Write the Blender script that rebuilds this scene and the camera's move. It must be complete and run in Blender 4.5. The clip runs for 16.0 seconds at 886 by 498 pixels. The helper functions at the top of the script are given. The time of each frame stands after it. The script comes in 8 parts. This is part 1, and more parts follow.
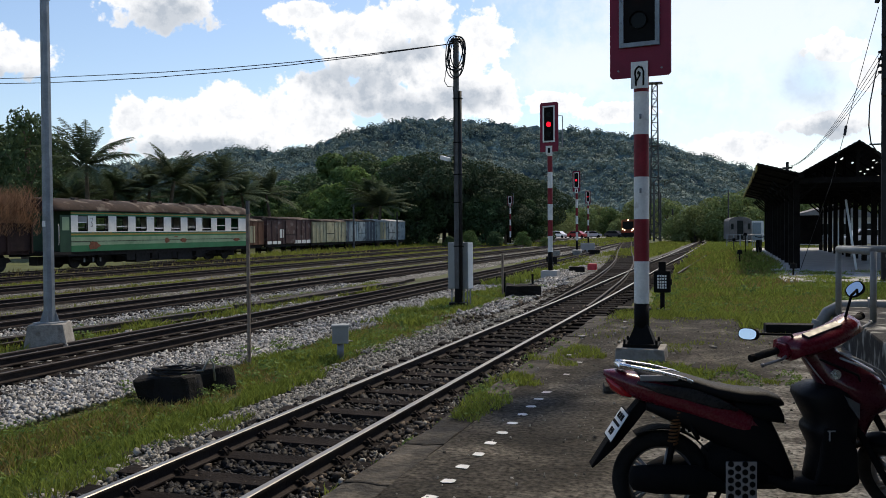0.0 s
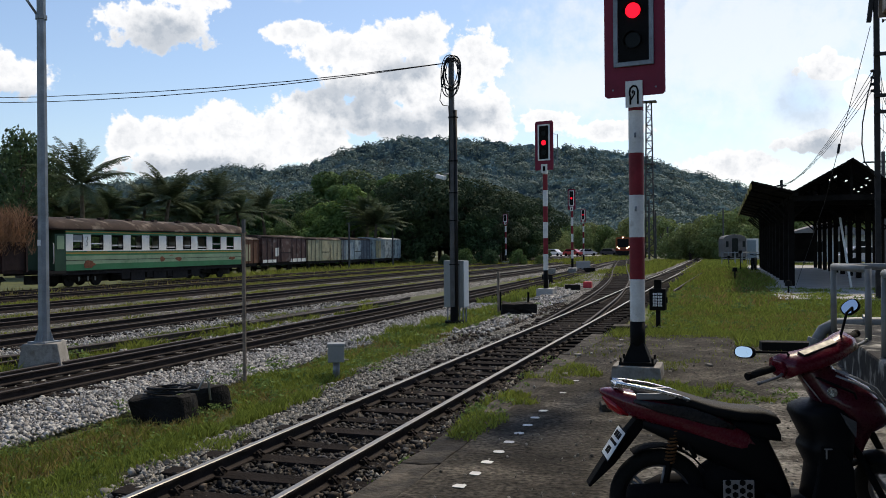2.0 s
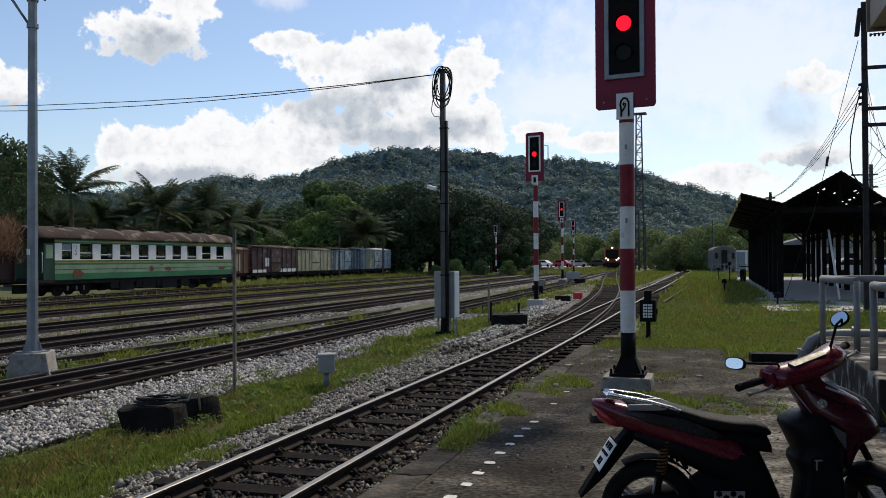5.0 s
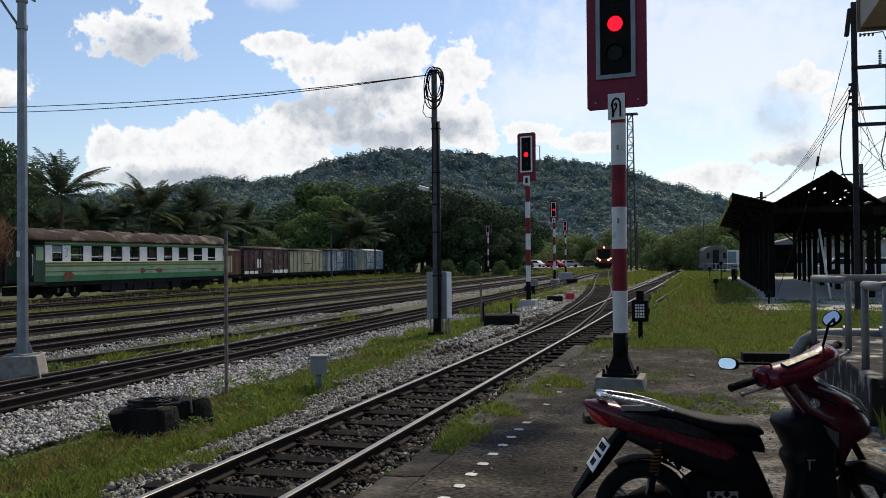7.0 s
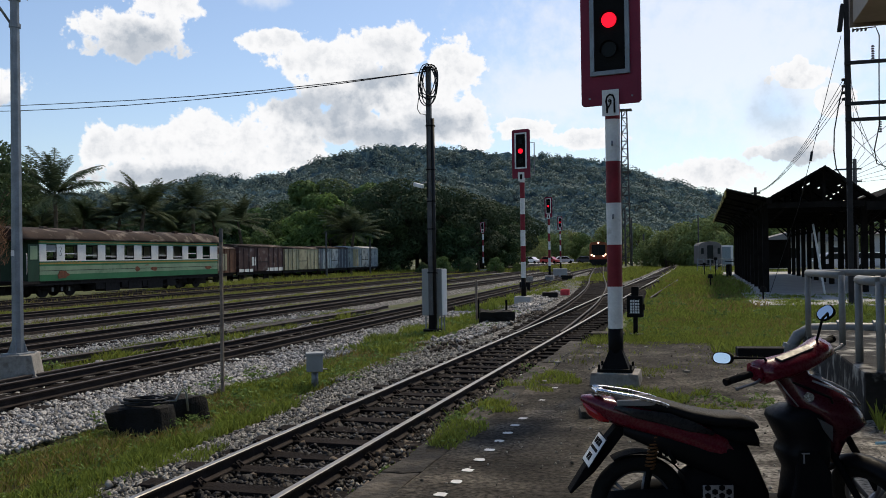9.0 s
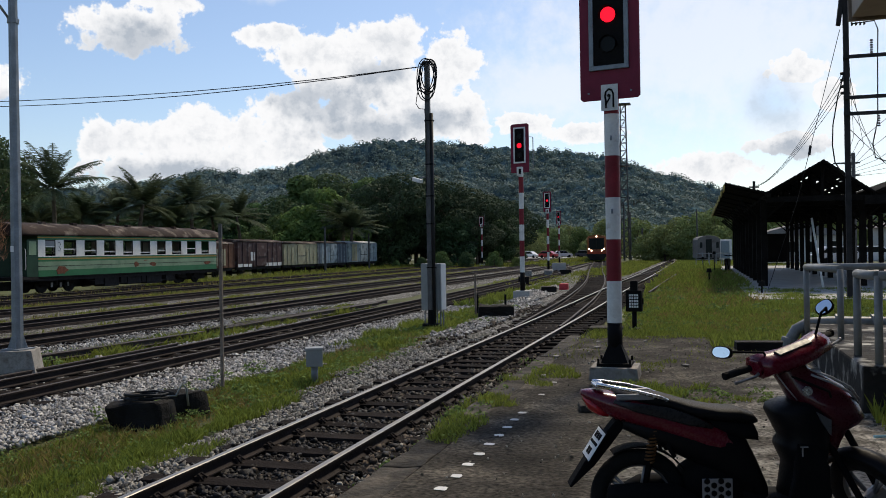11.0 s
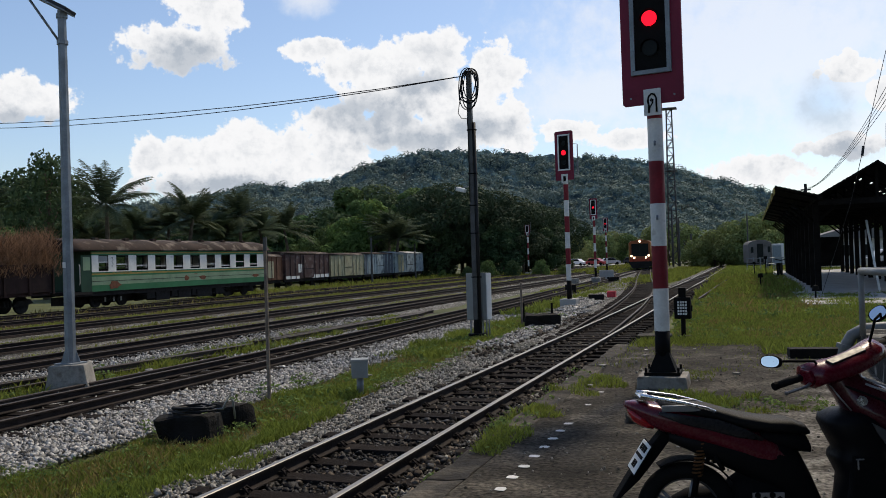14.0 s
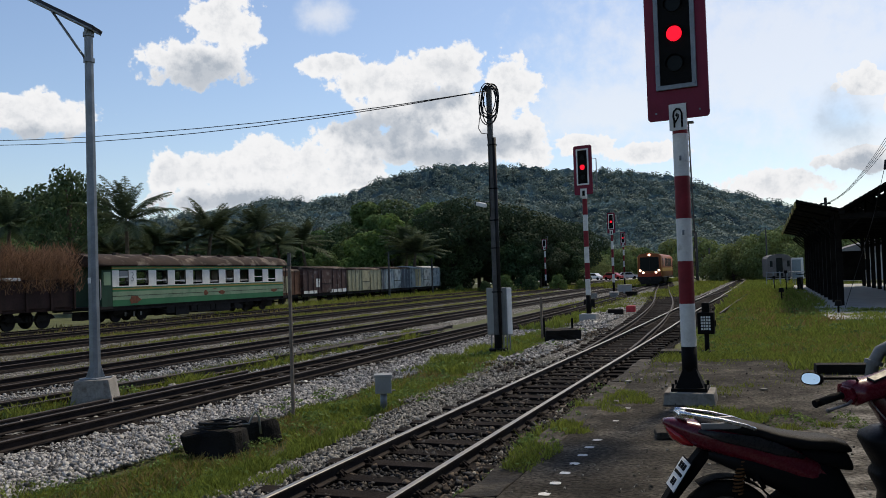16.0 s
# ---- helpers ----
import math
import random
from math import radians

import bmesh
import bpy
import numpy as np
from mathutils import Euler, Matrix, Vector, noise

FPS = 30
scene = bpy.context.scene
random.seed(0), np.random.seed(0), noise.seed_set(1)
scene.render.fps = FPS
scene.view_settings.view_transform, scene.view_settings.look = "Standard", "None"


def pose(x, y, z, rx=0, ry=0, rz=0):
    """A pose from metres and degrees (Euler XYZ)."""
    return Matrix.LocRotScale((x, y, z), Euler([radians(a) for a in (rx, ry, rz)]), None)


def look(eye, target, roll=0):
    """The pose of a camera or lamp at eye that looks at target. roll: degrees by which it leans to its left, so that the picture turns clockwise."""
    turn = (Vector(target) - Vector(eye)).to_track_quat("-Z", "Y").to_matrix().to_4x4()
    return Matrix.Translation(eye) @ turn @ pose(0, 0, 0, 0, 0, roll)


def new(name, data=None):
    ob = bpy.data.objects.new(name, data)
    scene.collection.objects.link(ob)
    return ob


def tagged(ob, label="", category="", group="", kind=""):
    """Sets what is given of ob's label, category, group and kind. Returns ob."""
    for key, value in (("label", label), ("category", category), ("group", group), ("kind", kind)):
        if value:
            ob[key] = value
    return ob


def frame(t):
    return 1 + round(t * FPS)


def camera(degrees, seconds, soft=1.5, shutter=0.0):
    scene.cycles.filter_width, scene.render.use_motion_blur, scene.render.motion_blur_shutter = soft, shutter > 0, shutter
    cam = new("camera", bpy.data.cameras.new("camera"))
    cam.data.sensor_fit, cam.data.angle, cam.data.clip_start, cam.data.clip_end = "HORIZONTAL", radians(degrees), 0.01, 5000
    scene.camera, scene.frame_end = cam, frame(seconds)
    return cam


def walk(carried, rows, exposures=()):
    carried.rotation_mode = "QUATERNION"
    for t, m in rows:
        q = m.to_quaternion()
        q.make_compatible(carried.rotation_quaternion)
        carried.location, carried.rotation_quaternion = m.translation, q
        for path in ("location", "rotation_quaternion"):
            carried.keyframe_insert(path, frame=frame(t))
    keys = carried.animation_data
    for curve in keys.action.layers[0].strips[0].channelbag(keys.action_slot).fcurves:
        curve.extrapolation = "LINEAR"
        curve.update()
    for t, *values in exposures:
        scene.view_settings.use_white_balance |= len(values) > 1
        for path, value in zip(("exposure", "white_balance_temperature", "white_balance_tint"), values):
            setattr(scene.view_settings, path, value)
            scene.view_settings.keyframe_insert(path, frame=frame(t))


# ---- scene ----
import collections

cam = camera(53.4, 16.0, soft=0.9)
PATH = [
    (0.0, pose(-0.000, 0.000, 1.600, 88.750, 0.400, 18.000)),
    (0.5, pose(-0.003, 0.003, 1.601, 88.978, 0.460, 17.902)),
    (1.0, pose(0.000, 0.003, 1.601, 89.433, 0.462, 17.787)),
    (1.5, pose(-0.002, -0.014, 1.604, 89.697, 0.482, 17.746)),
    (2.0, pose(-0.002, -0.012, 1.603, 89.928, 0.495, 17.704)),
    (2.5, pose(-0.012, -0.017, 1.603, 89.982, 0.291, 17.680)),
    (3.0, pose(-0.011, -0.027, 1.602, 89.940, 0.166, 17.616)),
    (3.5, pose(-0.011, -0.018, 1.601, 89.976, 0.193, 17.303)),
    (4.0, pose(-0.010, -0.028, 1.603, 90.450, 0.197, 17.185)),
    (6.5, pose(-0.010, -0.020, 1.605, 90.687, 0.497, 16.808)),
    (7.0, pose(-0.015, -0.013, 1.606, 90.652, 0.478, 16.559)),
    (7.5, pose(-0.020, -0.016, 1.605, 90.644, 0.535, 16.472)),
    (8.0, pose(-0.019, -0.014, 1.604, 90.614, 0.522, 16.464)),
    (8.5, pose(-0.014, -0.029, 1.602, 90.549, 0.614, 16.309)),
    (9.0, pose(-0.015, -0.030, 1.605, 90.448, 0.789, 16.229)),
    (11.5, pose(-0.020, -0.054, 1.609, 90.063, 0.909, 16.148)),
    (12.0, pose(-0.024, -0.068, 1.607, 90.059, 0.752, 16.417)),
    (12.5, pose(-0.028, -0.094, 1.609, 90.173, 0.571, 16.632)),
    (13.0, pose(-0.023, -0.080, 1.610, 90.412, 0.563, 17.296)),
    (13.5, pose(-0.009, -0.032, 1.614, 90.531, 1.049, 18.043)),
    (14.0, pose(0.009, 0.022, 1.616, 90.771, 1.822, 19.174)),
    (14.5, pose(0.026, 0.043, 1.614, 91.137, 1.865, 19.757)),
    (15.0, pose(-0.006, 0.029, 1.621, 91.165, 1.686, 20.042)),
    (15.5, pose(-0.059, -0.004, 1.631, 91.751, 1.821, 20.188)),
    (16.0, pose(-0.093, -0.024, 1.631, 91.743, 1.871, 20.219)),
]
EXPOSURES = [(0.0, 0.16), (1.0, 0.14), (2.0, 0.10), (4.0, 0.05), (7.0, 0.02), (12.5, 0.02), (16.0, -0.08)]
walk(cam, PATH, EXPOSURES)

# ---- sky, sun and exposure ----
SUN_DIR = Vector((0.13, 0.60, 0.79)).normalized()  # towards the sun: ahead and to the right, high

sun = new("sun", bpy.data.lights.new("sun", "SUN"))
sun.data.energy, sun.data.angle, sun.data.color = 3.2, radians(7), (1.0, 0.86, 0.65)
sun.matrix_world = look((0, 0, 60), Vector((0, 0, 60)) - SUN_DIR)


def make_world():
    """Clear sky with cumulus banks; each bank is a few soft ellipses in azimuth and elevation, broken up by noise."""
    world = bpy.data.worlds.new("sky")
    scene.world = world
    world.use_nodes = True
    nt = world.node_tree
    nodes, links = nt.nodes, nt.links
    nodes.clear()

    def node(kind, **inputs):
        n = nodes.new(kind)
        for k, v in inputs.items():
            n.inputs[int(k[1:])].default_value = v
        return n

    def math_node(op, a, b=None, clamp=False):
        n = nodes.new("ShaderNodeMath")
        n.operation, n.use_clamp = op, clamp
        for i, v in enumerate((a, b)):
            if v is None:
                continue
            if isinstance(v, (int, float)):
                n.inputs[i].default_value = v
            else:
                links.new(v, n.inputs[i])
        return n.outputs[0]

    coord = nodes.new("ShaderNodeTexCoord").outputs["Generated"]
    sep = nodes.new("ShaderNodeSeparateXYZ")
    links.new(coord, sep.inputs[0])
    az = math_node("MULTIPLY", math_node("ARCTAN2", sep.outputs[0], sep.outputs[1]), 57.296)
    el = math_node("MULTIPLY", math_node("ARCSINE", sep.outputs[2]), 57.296)
    flat = nodes.new("ShaderNodeCombineXYZ")
    links.new(az, flat.inputs[0])
    links.new(el, flat.inputs[1])

    def noise_of(vec, scale, detail, rough=0.55):
        n = nodes.new("ShaderNodeTexNoise")
        n.inputs["Scale"].default_value, n.inputs["Detail"].default_value = scale, detail
        n.inputs["Roughness"].default_value = rough
        links.new(vec, n.inputs["Vector"])
        return n.outputs["Fac"]

    lumps = noise_of(flat.outputs[0], 0.62, 8.0, 0.62)
    puffs = nodes.new("ShaderNodeTexVoronoi")
    puffs.feature, puffs.inputs["Scale"].default_value = "SMOOTH_F1", 0.75
    puffs.inputs["Detail"].default_value, puffs.inputs["Roughness"].default_value = 3.0, 0.6
    links.new(flat.outputs[0], puffs.inputs["Vector"])
    banks = [
        (-26.8, 13.6, 2.6, 1.0), (-23.2, 12.6, 4.4, 1.6), (-19.3, 13.4, 4.0, 2.0), (-15.5, 12.1, 2.7, 2.2),
        (-21.0, 10.6, 5.8, 2.0), (-17.0, 9.0, 4.4, 2.2), (-14.4, 7.9, 2.0, 1.5), (-19.6, 7.9, 4.4, 1.3),
        (-37.3, 6.9, 1.8, 1.6), (-34.8, 7.0, 2.9, 1.6), (-31.4, 7.6, 2.9, 1.9), (-28.6, 7.5, 2.2, 1.6),
        (-33.1, 5.4, 6.2, 1.6), (-25.7, 6.8, 2.6, 1.8), (-35.4, 13.7, 4.1, 1.8), (-34.0, 16.1, 2.9, 2.2),
        (-45.4, 10.1, 4.6, 1.7), (-10.8, 8.1, 2.6, 1.0), (-7.2, 7.3, 3.1, 0.9), (0.6, 4.9, 4.4, 1.2), (6.1, 10.5, 2.2, 1.2), (7.9, 8.7, 1.5, 1.5), (5.2, 6.0, 3.6, 0.9), (-25.4, 8.9, 3.4, 1.7), (-22.6, 8.7, 3.6, 1.7), (-18.6, 10.0, 3.4, 2.0), (-29.3, 6.0, 3.0, 1.2), (-25.2, 6.3, 2.6, 1.1),
    ]
    thin_banks = [(6.3, 9.6, 3.4, 2.0), (5.1, 7.1, 4.0, 2.0), (9.0, 6.9, 3.6, 2.6), (-9.0, 10.2, 7.0, 3.0), (1.0, 12.5, 15.0, 6.5), (-27.4, 16.7, 1.8, 1.1), (30.0, 18.0, 14.0, 5.0), (62.0, 14.0, 16.0, 4.0), (-80.0, 13.0, 15.0, 4.0), (-110.0, 20.0, 14.0, 5.0), (140.0, 15.0, 22.0, 5.0)]

    def spread(rows):
        best = None
        for a, e, ra, re in rows:
            m = nodes.new("ShaderNodeVectorMath")
            m.operation = "MULTIPLY_ADD"
            m.inputs[1].default_value = (1 / ra, 1 / re, 0)
            m.inputs[2].default_value = (-a / ra, -e / re, 0)
            links.new(flat.outputs[0], m.inputs[0])
            ln = nodes.new("ShaderNodeVectorMath")
            ln.operation = "LENGTH"
            links.new(m.outputs[0], ln.inputs[0])
            d = math_node("SUBTRACT", 1.0, ln.outputs["Value"])
            if best is None:
                best = d
            else:
                n = nodes.new("ShaderNodeMath")
                n.operation = "SMOOTH_MAX"
                n.inputs[2].default_value = 0.25
                links.new(best, n.inputs[0])
                links.new(d, n.inputs[1])
                best = n.outputs[0]
        return best

    def mapped(value, lo, hi):
        n = nodes.new("ShaderNodeMapRange")
        n.interpolation_type = "SMOOTHSTEP"
        n.inputs["From Min"].default_value, n.inputs["From Max"].default_value = lo, hi
        links.new(value, n.inputs["Value"])
        return n.outputs["Result"]

    rough = math_node("ADD", math_node("MULTIPLY", math_node("SUBTRACT", lumps, 0.5), 1.2), math_node("MULTIPLY", math_node("SUBTRACT", 0.45, puffs.outputs["Distance"]), 0.55))
    thick = math_node("ADD", spread(banks), rough)
    thin = math_node("ADD", spread(thin_banks), math_node("MULTIPLY", rough, 0.75))
    cover = math_node("MAXIMUM", mapped(thick, -0.17, 0.03), math_node("MULTIPLY", mapped(thin, -0.5, 0.6), 0.62))

    sky = nodes.new("ShaderNodeTexSky")
    sky.sky_type, sky.sun_disc = "NISHITA", False
    sky.sun_elevation = math.asin(SUN_DIR.z)
    sky.sun_rotation = math.atan2(SUN_DIR.x, SUN_DIR.y)
    sky.air_density, sky.dust_density, sky.ozone_density = 1.0, 0.7, 2.0
    sky_gain = nodes.new("ShaderNodeMix")
    sky_gain.data_type, sky_gain.blend_type = "RGBA", "MULTIPLY"
    sky_gain.inputs[0].default_value = 1.0
    sky_gain.inputs[7].default_value = (SKY_GAIN[0], SKY_GAIN[1], SKY_GAIN[2], 1)
    links.new(sky.outputs[0], sky_gain.inputs[6])

    # the clouds: white where thick and lit, grey in their undersides
    grey = noise_of(flat.outputs[0], 0.33, 5.0, 0.6)
    bases = [(-20.5, 7.9, 4.5, 1.1), (-33.5, 5.0, 5.5, 0.9), (-35.2, 13.0, 3.2, 1.4), (-45.4, 9.0, 4.2, 0.8), (4.6, 8.5, 1.9, 1.9), (-23.2, 9.4, 3.4, 1.7), (-20.2, 11.4, 2.2, 0.9), (-16.5, 8.4, 3.0, 1.0), (5.2, 5.6, 3.0, 0.9), (-24.5, 9.9, 3.0, 0.8)]
    base = mapped(math_node("ADD", spread(bases), math_node("MULTIPLY", rough, 0.9)), -0.5, 0.5)
    billow = noise_of(flat.outputs[0], 1.5, 7.0, 0.62)
    depth = math_node("ADD", math_node("MULTIPLY", mapped(thick, 0.0, 0.8), math_node("MULTIPLY", mapped(grey, 0.36, 0.66), 0.32)), math_node("MULTIPLY", base, 0.78))
    depth = math_node("ADD", depth, math_node("MULTIPLY", mapped(billow, 0.4, 0.66), math_node("MULTIPLY", mapped(thick, -0.05, 0.5), 0.24)), True)
    shade = nodes.new("ShaderNodeMix")
    shade.data_type = "RGBA"
    shade.inputs[6].default_value, shade.inputs[7].default_value = CLOUD_LIT, CLOUD_GREY
    links.new(depth, shade.inputs[0])
    mix = nodes.new("ShaderNodeMix")
    mix.data_type = "RGBA"
    links.new(cover, mix.inputs[0])
    links.new(sky_gain.outputs[2], mix.inputs[6])
    links.new(shade.outputs[2], mix.inputs[7])
    back = nodes.new("ShaderNodeBackground")
    back.inputs["Strength"].default_value = SKY_STRENGTH
    links.new(mix.outputs[2], back.inputs["Color"])
    out = nodes.new("ShaderNodeOutputWorld")
    links.new(back.outputs[0], out.inputs["Surface"])


SKY_STRENGTH = 0.1
SKY_GAIN = (1.28, 1.27, 1.30)
CLOUD_LIT, CLOUD_GREY = (9.6, 9.6, 9.7, 1), (4.6, 5.1, 5.8, 1)
make_world()

# ---- materials ----
MATS = {}


def mat(name, color, rough=0.8, metal=0.0, vary=0.25, scale=6.0, fine=60.0, bump=0.15, bump_scale=None, second=None, second_at=0.55, islands=0.0, objects=0.0, coat=0.0, spec=0.2, emit=0.0, blend=None):
    """A surface with colour variation at two scales, a second colour that shows in patches (wear, stains), and fine relief."""
    if name in MATS:
        return MATS[name]
    m = bpy.data.materials.new(name)
    MATS[name] = m
    m.use_nodes = True
    nt = m.node_tree
    nodes, links = nt.nodes, nt.links
    b = nodes["Principled BSDF"]
    b.inputs["Roughness"].default_value, b.inputs["Metallic"].default_value = rough, metal
    b.inputs["Coat Weight"].default_value = coat
    b.inputs["Coat Roughness"].default_value = 0.08
    b.inputs["Specular IOR Level"].default_value = spec
    tc = nodes.new("ShaderNodeTexCoord")
    geo = nodes.new("ShaderNodeNewGeometry")
    pos = geo.outputs["Position"] if objects < 0 else tc.outputs["Object"]

    def noise_node(s, detail=4.0):
        n = nodes.new("ShaderNodeTexNoise")
        n.inputs["Scale"].default_value, n.inputs["Detail"].default_value = s, detail
        links.new(pos, n.inputs["Vector"])
        return n.outputs["Fac"]

    def ramp(v, lo, hi, a, c):
        n = nodes.new("ShaderNodeMapRange")
        n.inputs["From Min"].default_value, n.inputs["From Max"].default_value = lo, hi
        n.inputs["To Min"].default_value, n.inputs["To Max"].default_value = a, c
        links.new(v, n.inputs["Value"])
        return n.outputs[0]

    def mixed(fac, a, c, kind="MIX"):
        n = nodes.new("ShaderNodeMix")
        n.data_type, n.blend_type = "RGBA", kind
        for i, v in ((0, fac), (6, a), (7, c)):
            if hasattr(v, "links"):
                links.new(v, n.inputs[i])
            else:
                n.inputs[i].default_value = v
        return n.outputs[2]

    col = (*color, 1)
    big, small = noise_node(scale), noise_node(fine, 6.0)
    if second is not None:
        edge = noise_node(scale * 1.7, 8.0)
        col = mixed(ramp(edge, second_at - 0.05, second_at + 0.08, 0.0, 1.0), col, (*second, 1))
    v1 = ramp(big, 0.3, 0.7, 1 - vary, 1 + vary)
    v2 = ramp(small, 0.25, 0.75, 1 - vary * 0.7, 1 + vary * 0.7)
    gain = nodes.new("ShaderNodeMath")
    gain.operation = "MULTIPLY"
    links.new(v1, gain.inputs[0])
    links.new(v2, gain.inputs[1])
    g = gain.outputs[0]
    for amount, source in ((islands, geo.outputs["Random Per Island"]), (abs(objects), None)):
        if amount:
            if source is None:
                source = nodes.new("ShaderNodeObjectInfo").outputs["Random"]
            n = nodes.new("ShaderNodeMath")
            n.operation = "MULTIPLY"
            links.new(g, n.inputs[0])
            links.new(ramp(source, 0, 1, 1 - amount, 1 + amount), n.inputs[1])
            g = n.outputs[0]
    col = mixed(1.0, col, g, "MULTIPLY")
    links.new(col, b.inputs["Base Color"])
    if rough > 0.15:
        links.new(ramp(small, 0.2, 0.8, max(0.05, rough - 0.12), min(1, rough + 0.12)), b.inputs["Roughness"])
    if bump:
        bn = nodes.new("ShaderNodeBump")
        bn.inputs["Strength"].default_value, bn.inputs["Distance"].default_value = min(1, bump * 2), 0.02 if bump_scale is None else bump_scale
        links.new(small, bn.inputs["Height"])
        links.new(bn.outputs[0], b.inputs["Normal"])
    if emit:
        b.inputs["Emission Color"].default_value = (*color, 1)
        b.inputs["Emission Strength"].default_value = emit
    return m


def gravel_mat(name, light, dark, size, dirt, dirt_at=0.5, bump=0.6):
    """Crushed stone: cells of differing grey, gaps darkened for the shade between stones, stained by dirt in patches.
    """
    m = bpy.data.materials.new(name)
    m.use_nodes = True
    nt = m.node_tree
    nodes, links = nt.nodes, nt.links
    b = nodes["Principled BSDF"]
    b.inputs["Roughness"].default_value = 0.95
    b.inputs["Specular IOR Level"].default_value = 0.08
    geo = nodes.new("ShaderNodeNewGeometry")

    def tex(kind, scale, **kw):
        n = nodes.new(kind)
        n.inputs["Scale"].default_value = scale
        for k, v in kw.items():
            n.inputs[k].default_value = v
        links.new(geo.outputs["Position"], n.inputs["Vector"])
        return n

    cell = tex("ShaderNodeTexVoronoi", 1 / size, Randomness=1.0)
    gaps = tex("ShaderNodeTexVoronoi", 1 / size, Randomness=1.0)
    gaps.feature = "DISTANCE_TO_EDGE"
    stain = tex("ShaderNodeTexNoise", 0.9, Detail=8.0)
    fine = tex("ShaderNodeTexNoise", 45.0, Detail=4.0)
    cr = nodes.new("ShaderNodeValToRGB")
    cr.color_ramp.elements[0].color, cr.color_ramp.elements[1].color = (*dark, 1), (*light, 1)
    cr.color_ramp.elements[0].position, cr.color_ramp.elements[1].position = 0.1, 0.85
    sx = nodes.new("ShaderNodeSeparateColor")
    links.new(cell.outputs["Color"], sx.inputs[0])
    links.new(sx.outputs[0], cr.inputs[0])
    d = nodes.new("ShaderNodeMapRange")
    d.inputs["From Min"].default_value, d.inputs["From Max"].default_value = dirt_at - 0.08, dirt_at + 0.18
    links.new(stain.outputs[0], d.inputs["Value"])
    mx = nodes.new("ShaderNodeMix")
    mx.data_type = "RGBA"
    mx.inputs[7].default_value = (*dirt, 1)
    links.new(d.outputs[0], mx.inputs[0])
    links.new(cr.outputs[0], mx.inputs[6])
    # shade between the stones, multiplied into the base colour
    gp = nodes.new("ShaderNodeMapRange")
    gp.inputs["From Max"].default_value = 0.26
    gp.inputs["To Min"].default_value = 0.12
    links.new(gaps.outputs["Distance"], gp.inputs["Value"])
    mg = nodes.new("ShaderNodeMix")
    mg.data_type, mg.blend_type = "RGBA", "MULTIPLY"
    mg.inputs[0].default_value = 1.0
    links.new(mx.outputs[2], mg.inputs[6])
    links.new(gp.outputs[0], mg.inputs[7])
    links.new(mg.outputs[2], b.inputs["Base Color"])
    h = nodes.new("ShaderNodeMath")
    h.operation = "ADD"
    links.new(gaps.outputs["Distance"], h.inputs[0])
    hs = nodes.new("ShaderNodeMath")
    hs.operation = "MULTIPLY"
    hs.inputs[1].default_value = 0.15
    links.new(fine.outputs[0], hs.inputs[0])
    links.new(hs.outputs[0], h.inputs[1])
    bn = nodes.new("ShaderNodeBump")
    bn.inputs["Strength"].default_value, bn.inputs["Distance"].default_value = bump, size
    links.new(h.outputs[0], bn.inputs["Height"])
    links.new(bn.outputs[0], b.inputs["Normal"])
    return m


def leaf_mat(name, color, vary=0.35, through_light=0.25):
    m = bpy.data.materials.new(name)
    m.use_nodes = True
    nt = m.node_tree
    nodes, links = nt.nodes, nt.links
    b = nodes["Principled BSDF"]
    b.inputs["Roughness"].default_value = 0.6
    b.inputs["Specular IOR Level"].default_value = 0.03
    geo, info = nodes.new("ShaderNodeNewGeometry"), nodes.new("ShaderNodeObjectInfo")
    hsv = nodes.new("ShaderNodeHueSaturation")
    hsv.inputs["Color"].default_value = (*color, 1)
    for source, sock, lo, hi in ((geo.outputs["Random Per Island"], "Value", 1 - vary, 1 + vary), (info.outputs["Random"], "Hue", 0.475, 0.515)):
        n = nodes.new("ShaderNodeMapRange")
        n.inputs["To Min"].default_value, n.inputs["To Max"].default_value = lo, hi
        links.new(source, n.inputs["Value"])
        links.new(n.outputs[0], hsv.inputs[sock])
    links.new(hsv.outputs[0], b.inputs["Base Color"])
    if through_light:
        t = nodes.new("ShaderNodeBsdfTranslucent")
        links.new(hsv.outputs[0], t.inputs["Color"])
        mx = nodes.new("ShaderNodeMixShader")
        mx.inputs[0].default_value = through_light
        links.new(b.outputs[0], mx.inputs[1])
        links.new(t.outputs[0], mx.inputs[2])
        links.new(mx.outputs[0], nodes["Material Output"].inputs["Surface"])
    return m


M_BALLAST = gravel_mat("ballast_stone", (0.50, 0.485, 0.455), (0.06, 0.055, 0.046), 0.05, (0.10, 0.105, 0.08), 0.56)
M_BALLAST_OLD = gravel_mat("ballast_weathered", (0.46, 0.445, 0.41), (0.07, 0.065, 0.056), 0.06, (0.12, 0.115, 0.075), 0.52)
M_BALLAST_OIL = gravel_mat("ballast_oily", (0.017, 0.014, 0.012), (0.005, 0.0045, 0.004), 0.055, (0.045, 0.031, 0.023), 0.58)
M_STONE_PALE = mat("loose_stone_pale", (0.31, 0.30, 0.28), 0.9, vary=0.2, islands=0.8, bump=0.2, fine=80)
M_STONE = mat("loose_stone", (0.215, 0.205, 0.18), 0.9, vary=0.2, islands=0.85, bump=0.2, fine=80)
M_STONE_DARK = mat("loose_stone_oily", (0.011, 0.0095, 0.0085), 0.6, vary=0.2, islands=0.6, bump=0.2, fine=80)
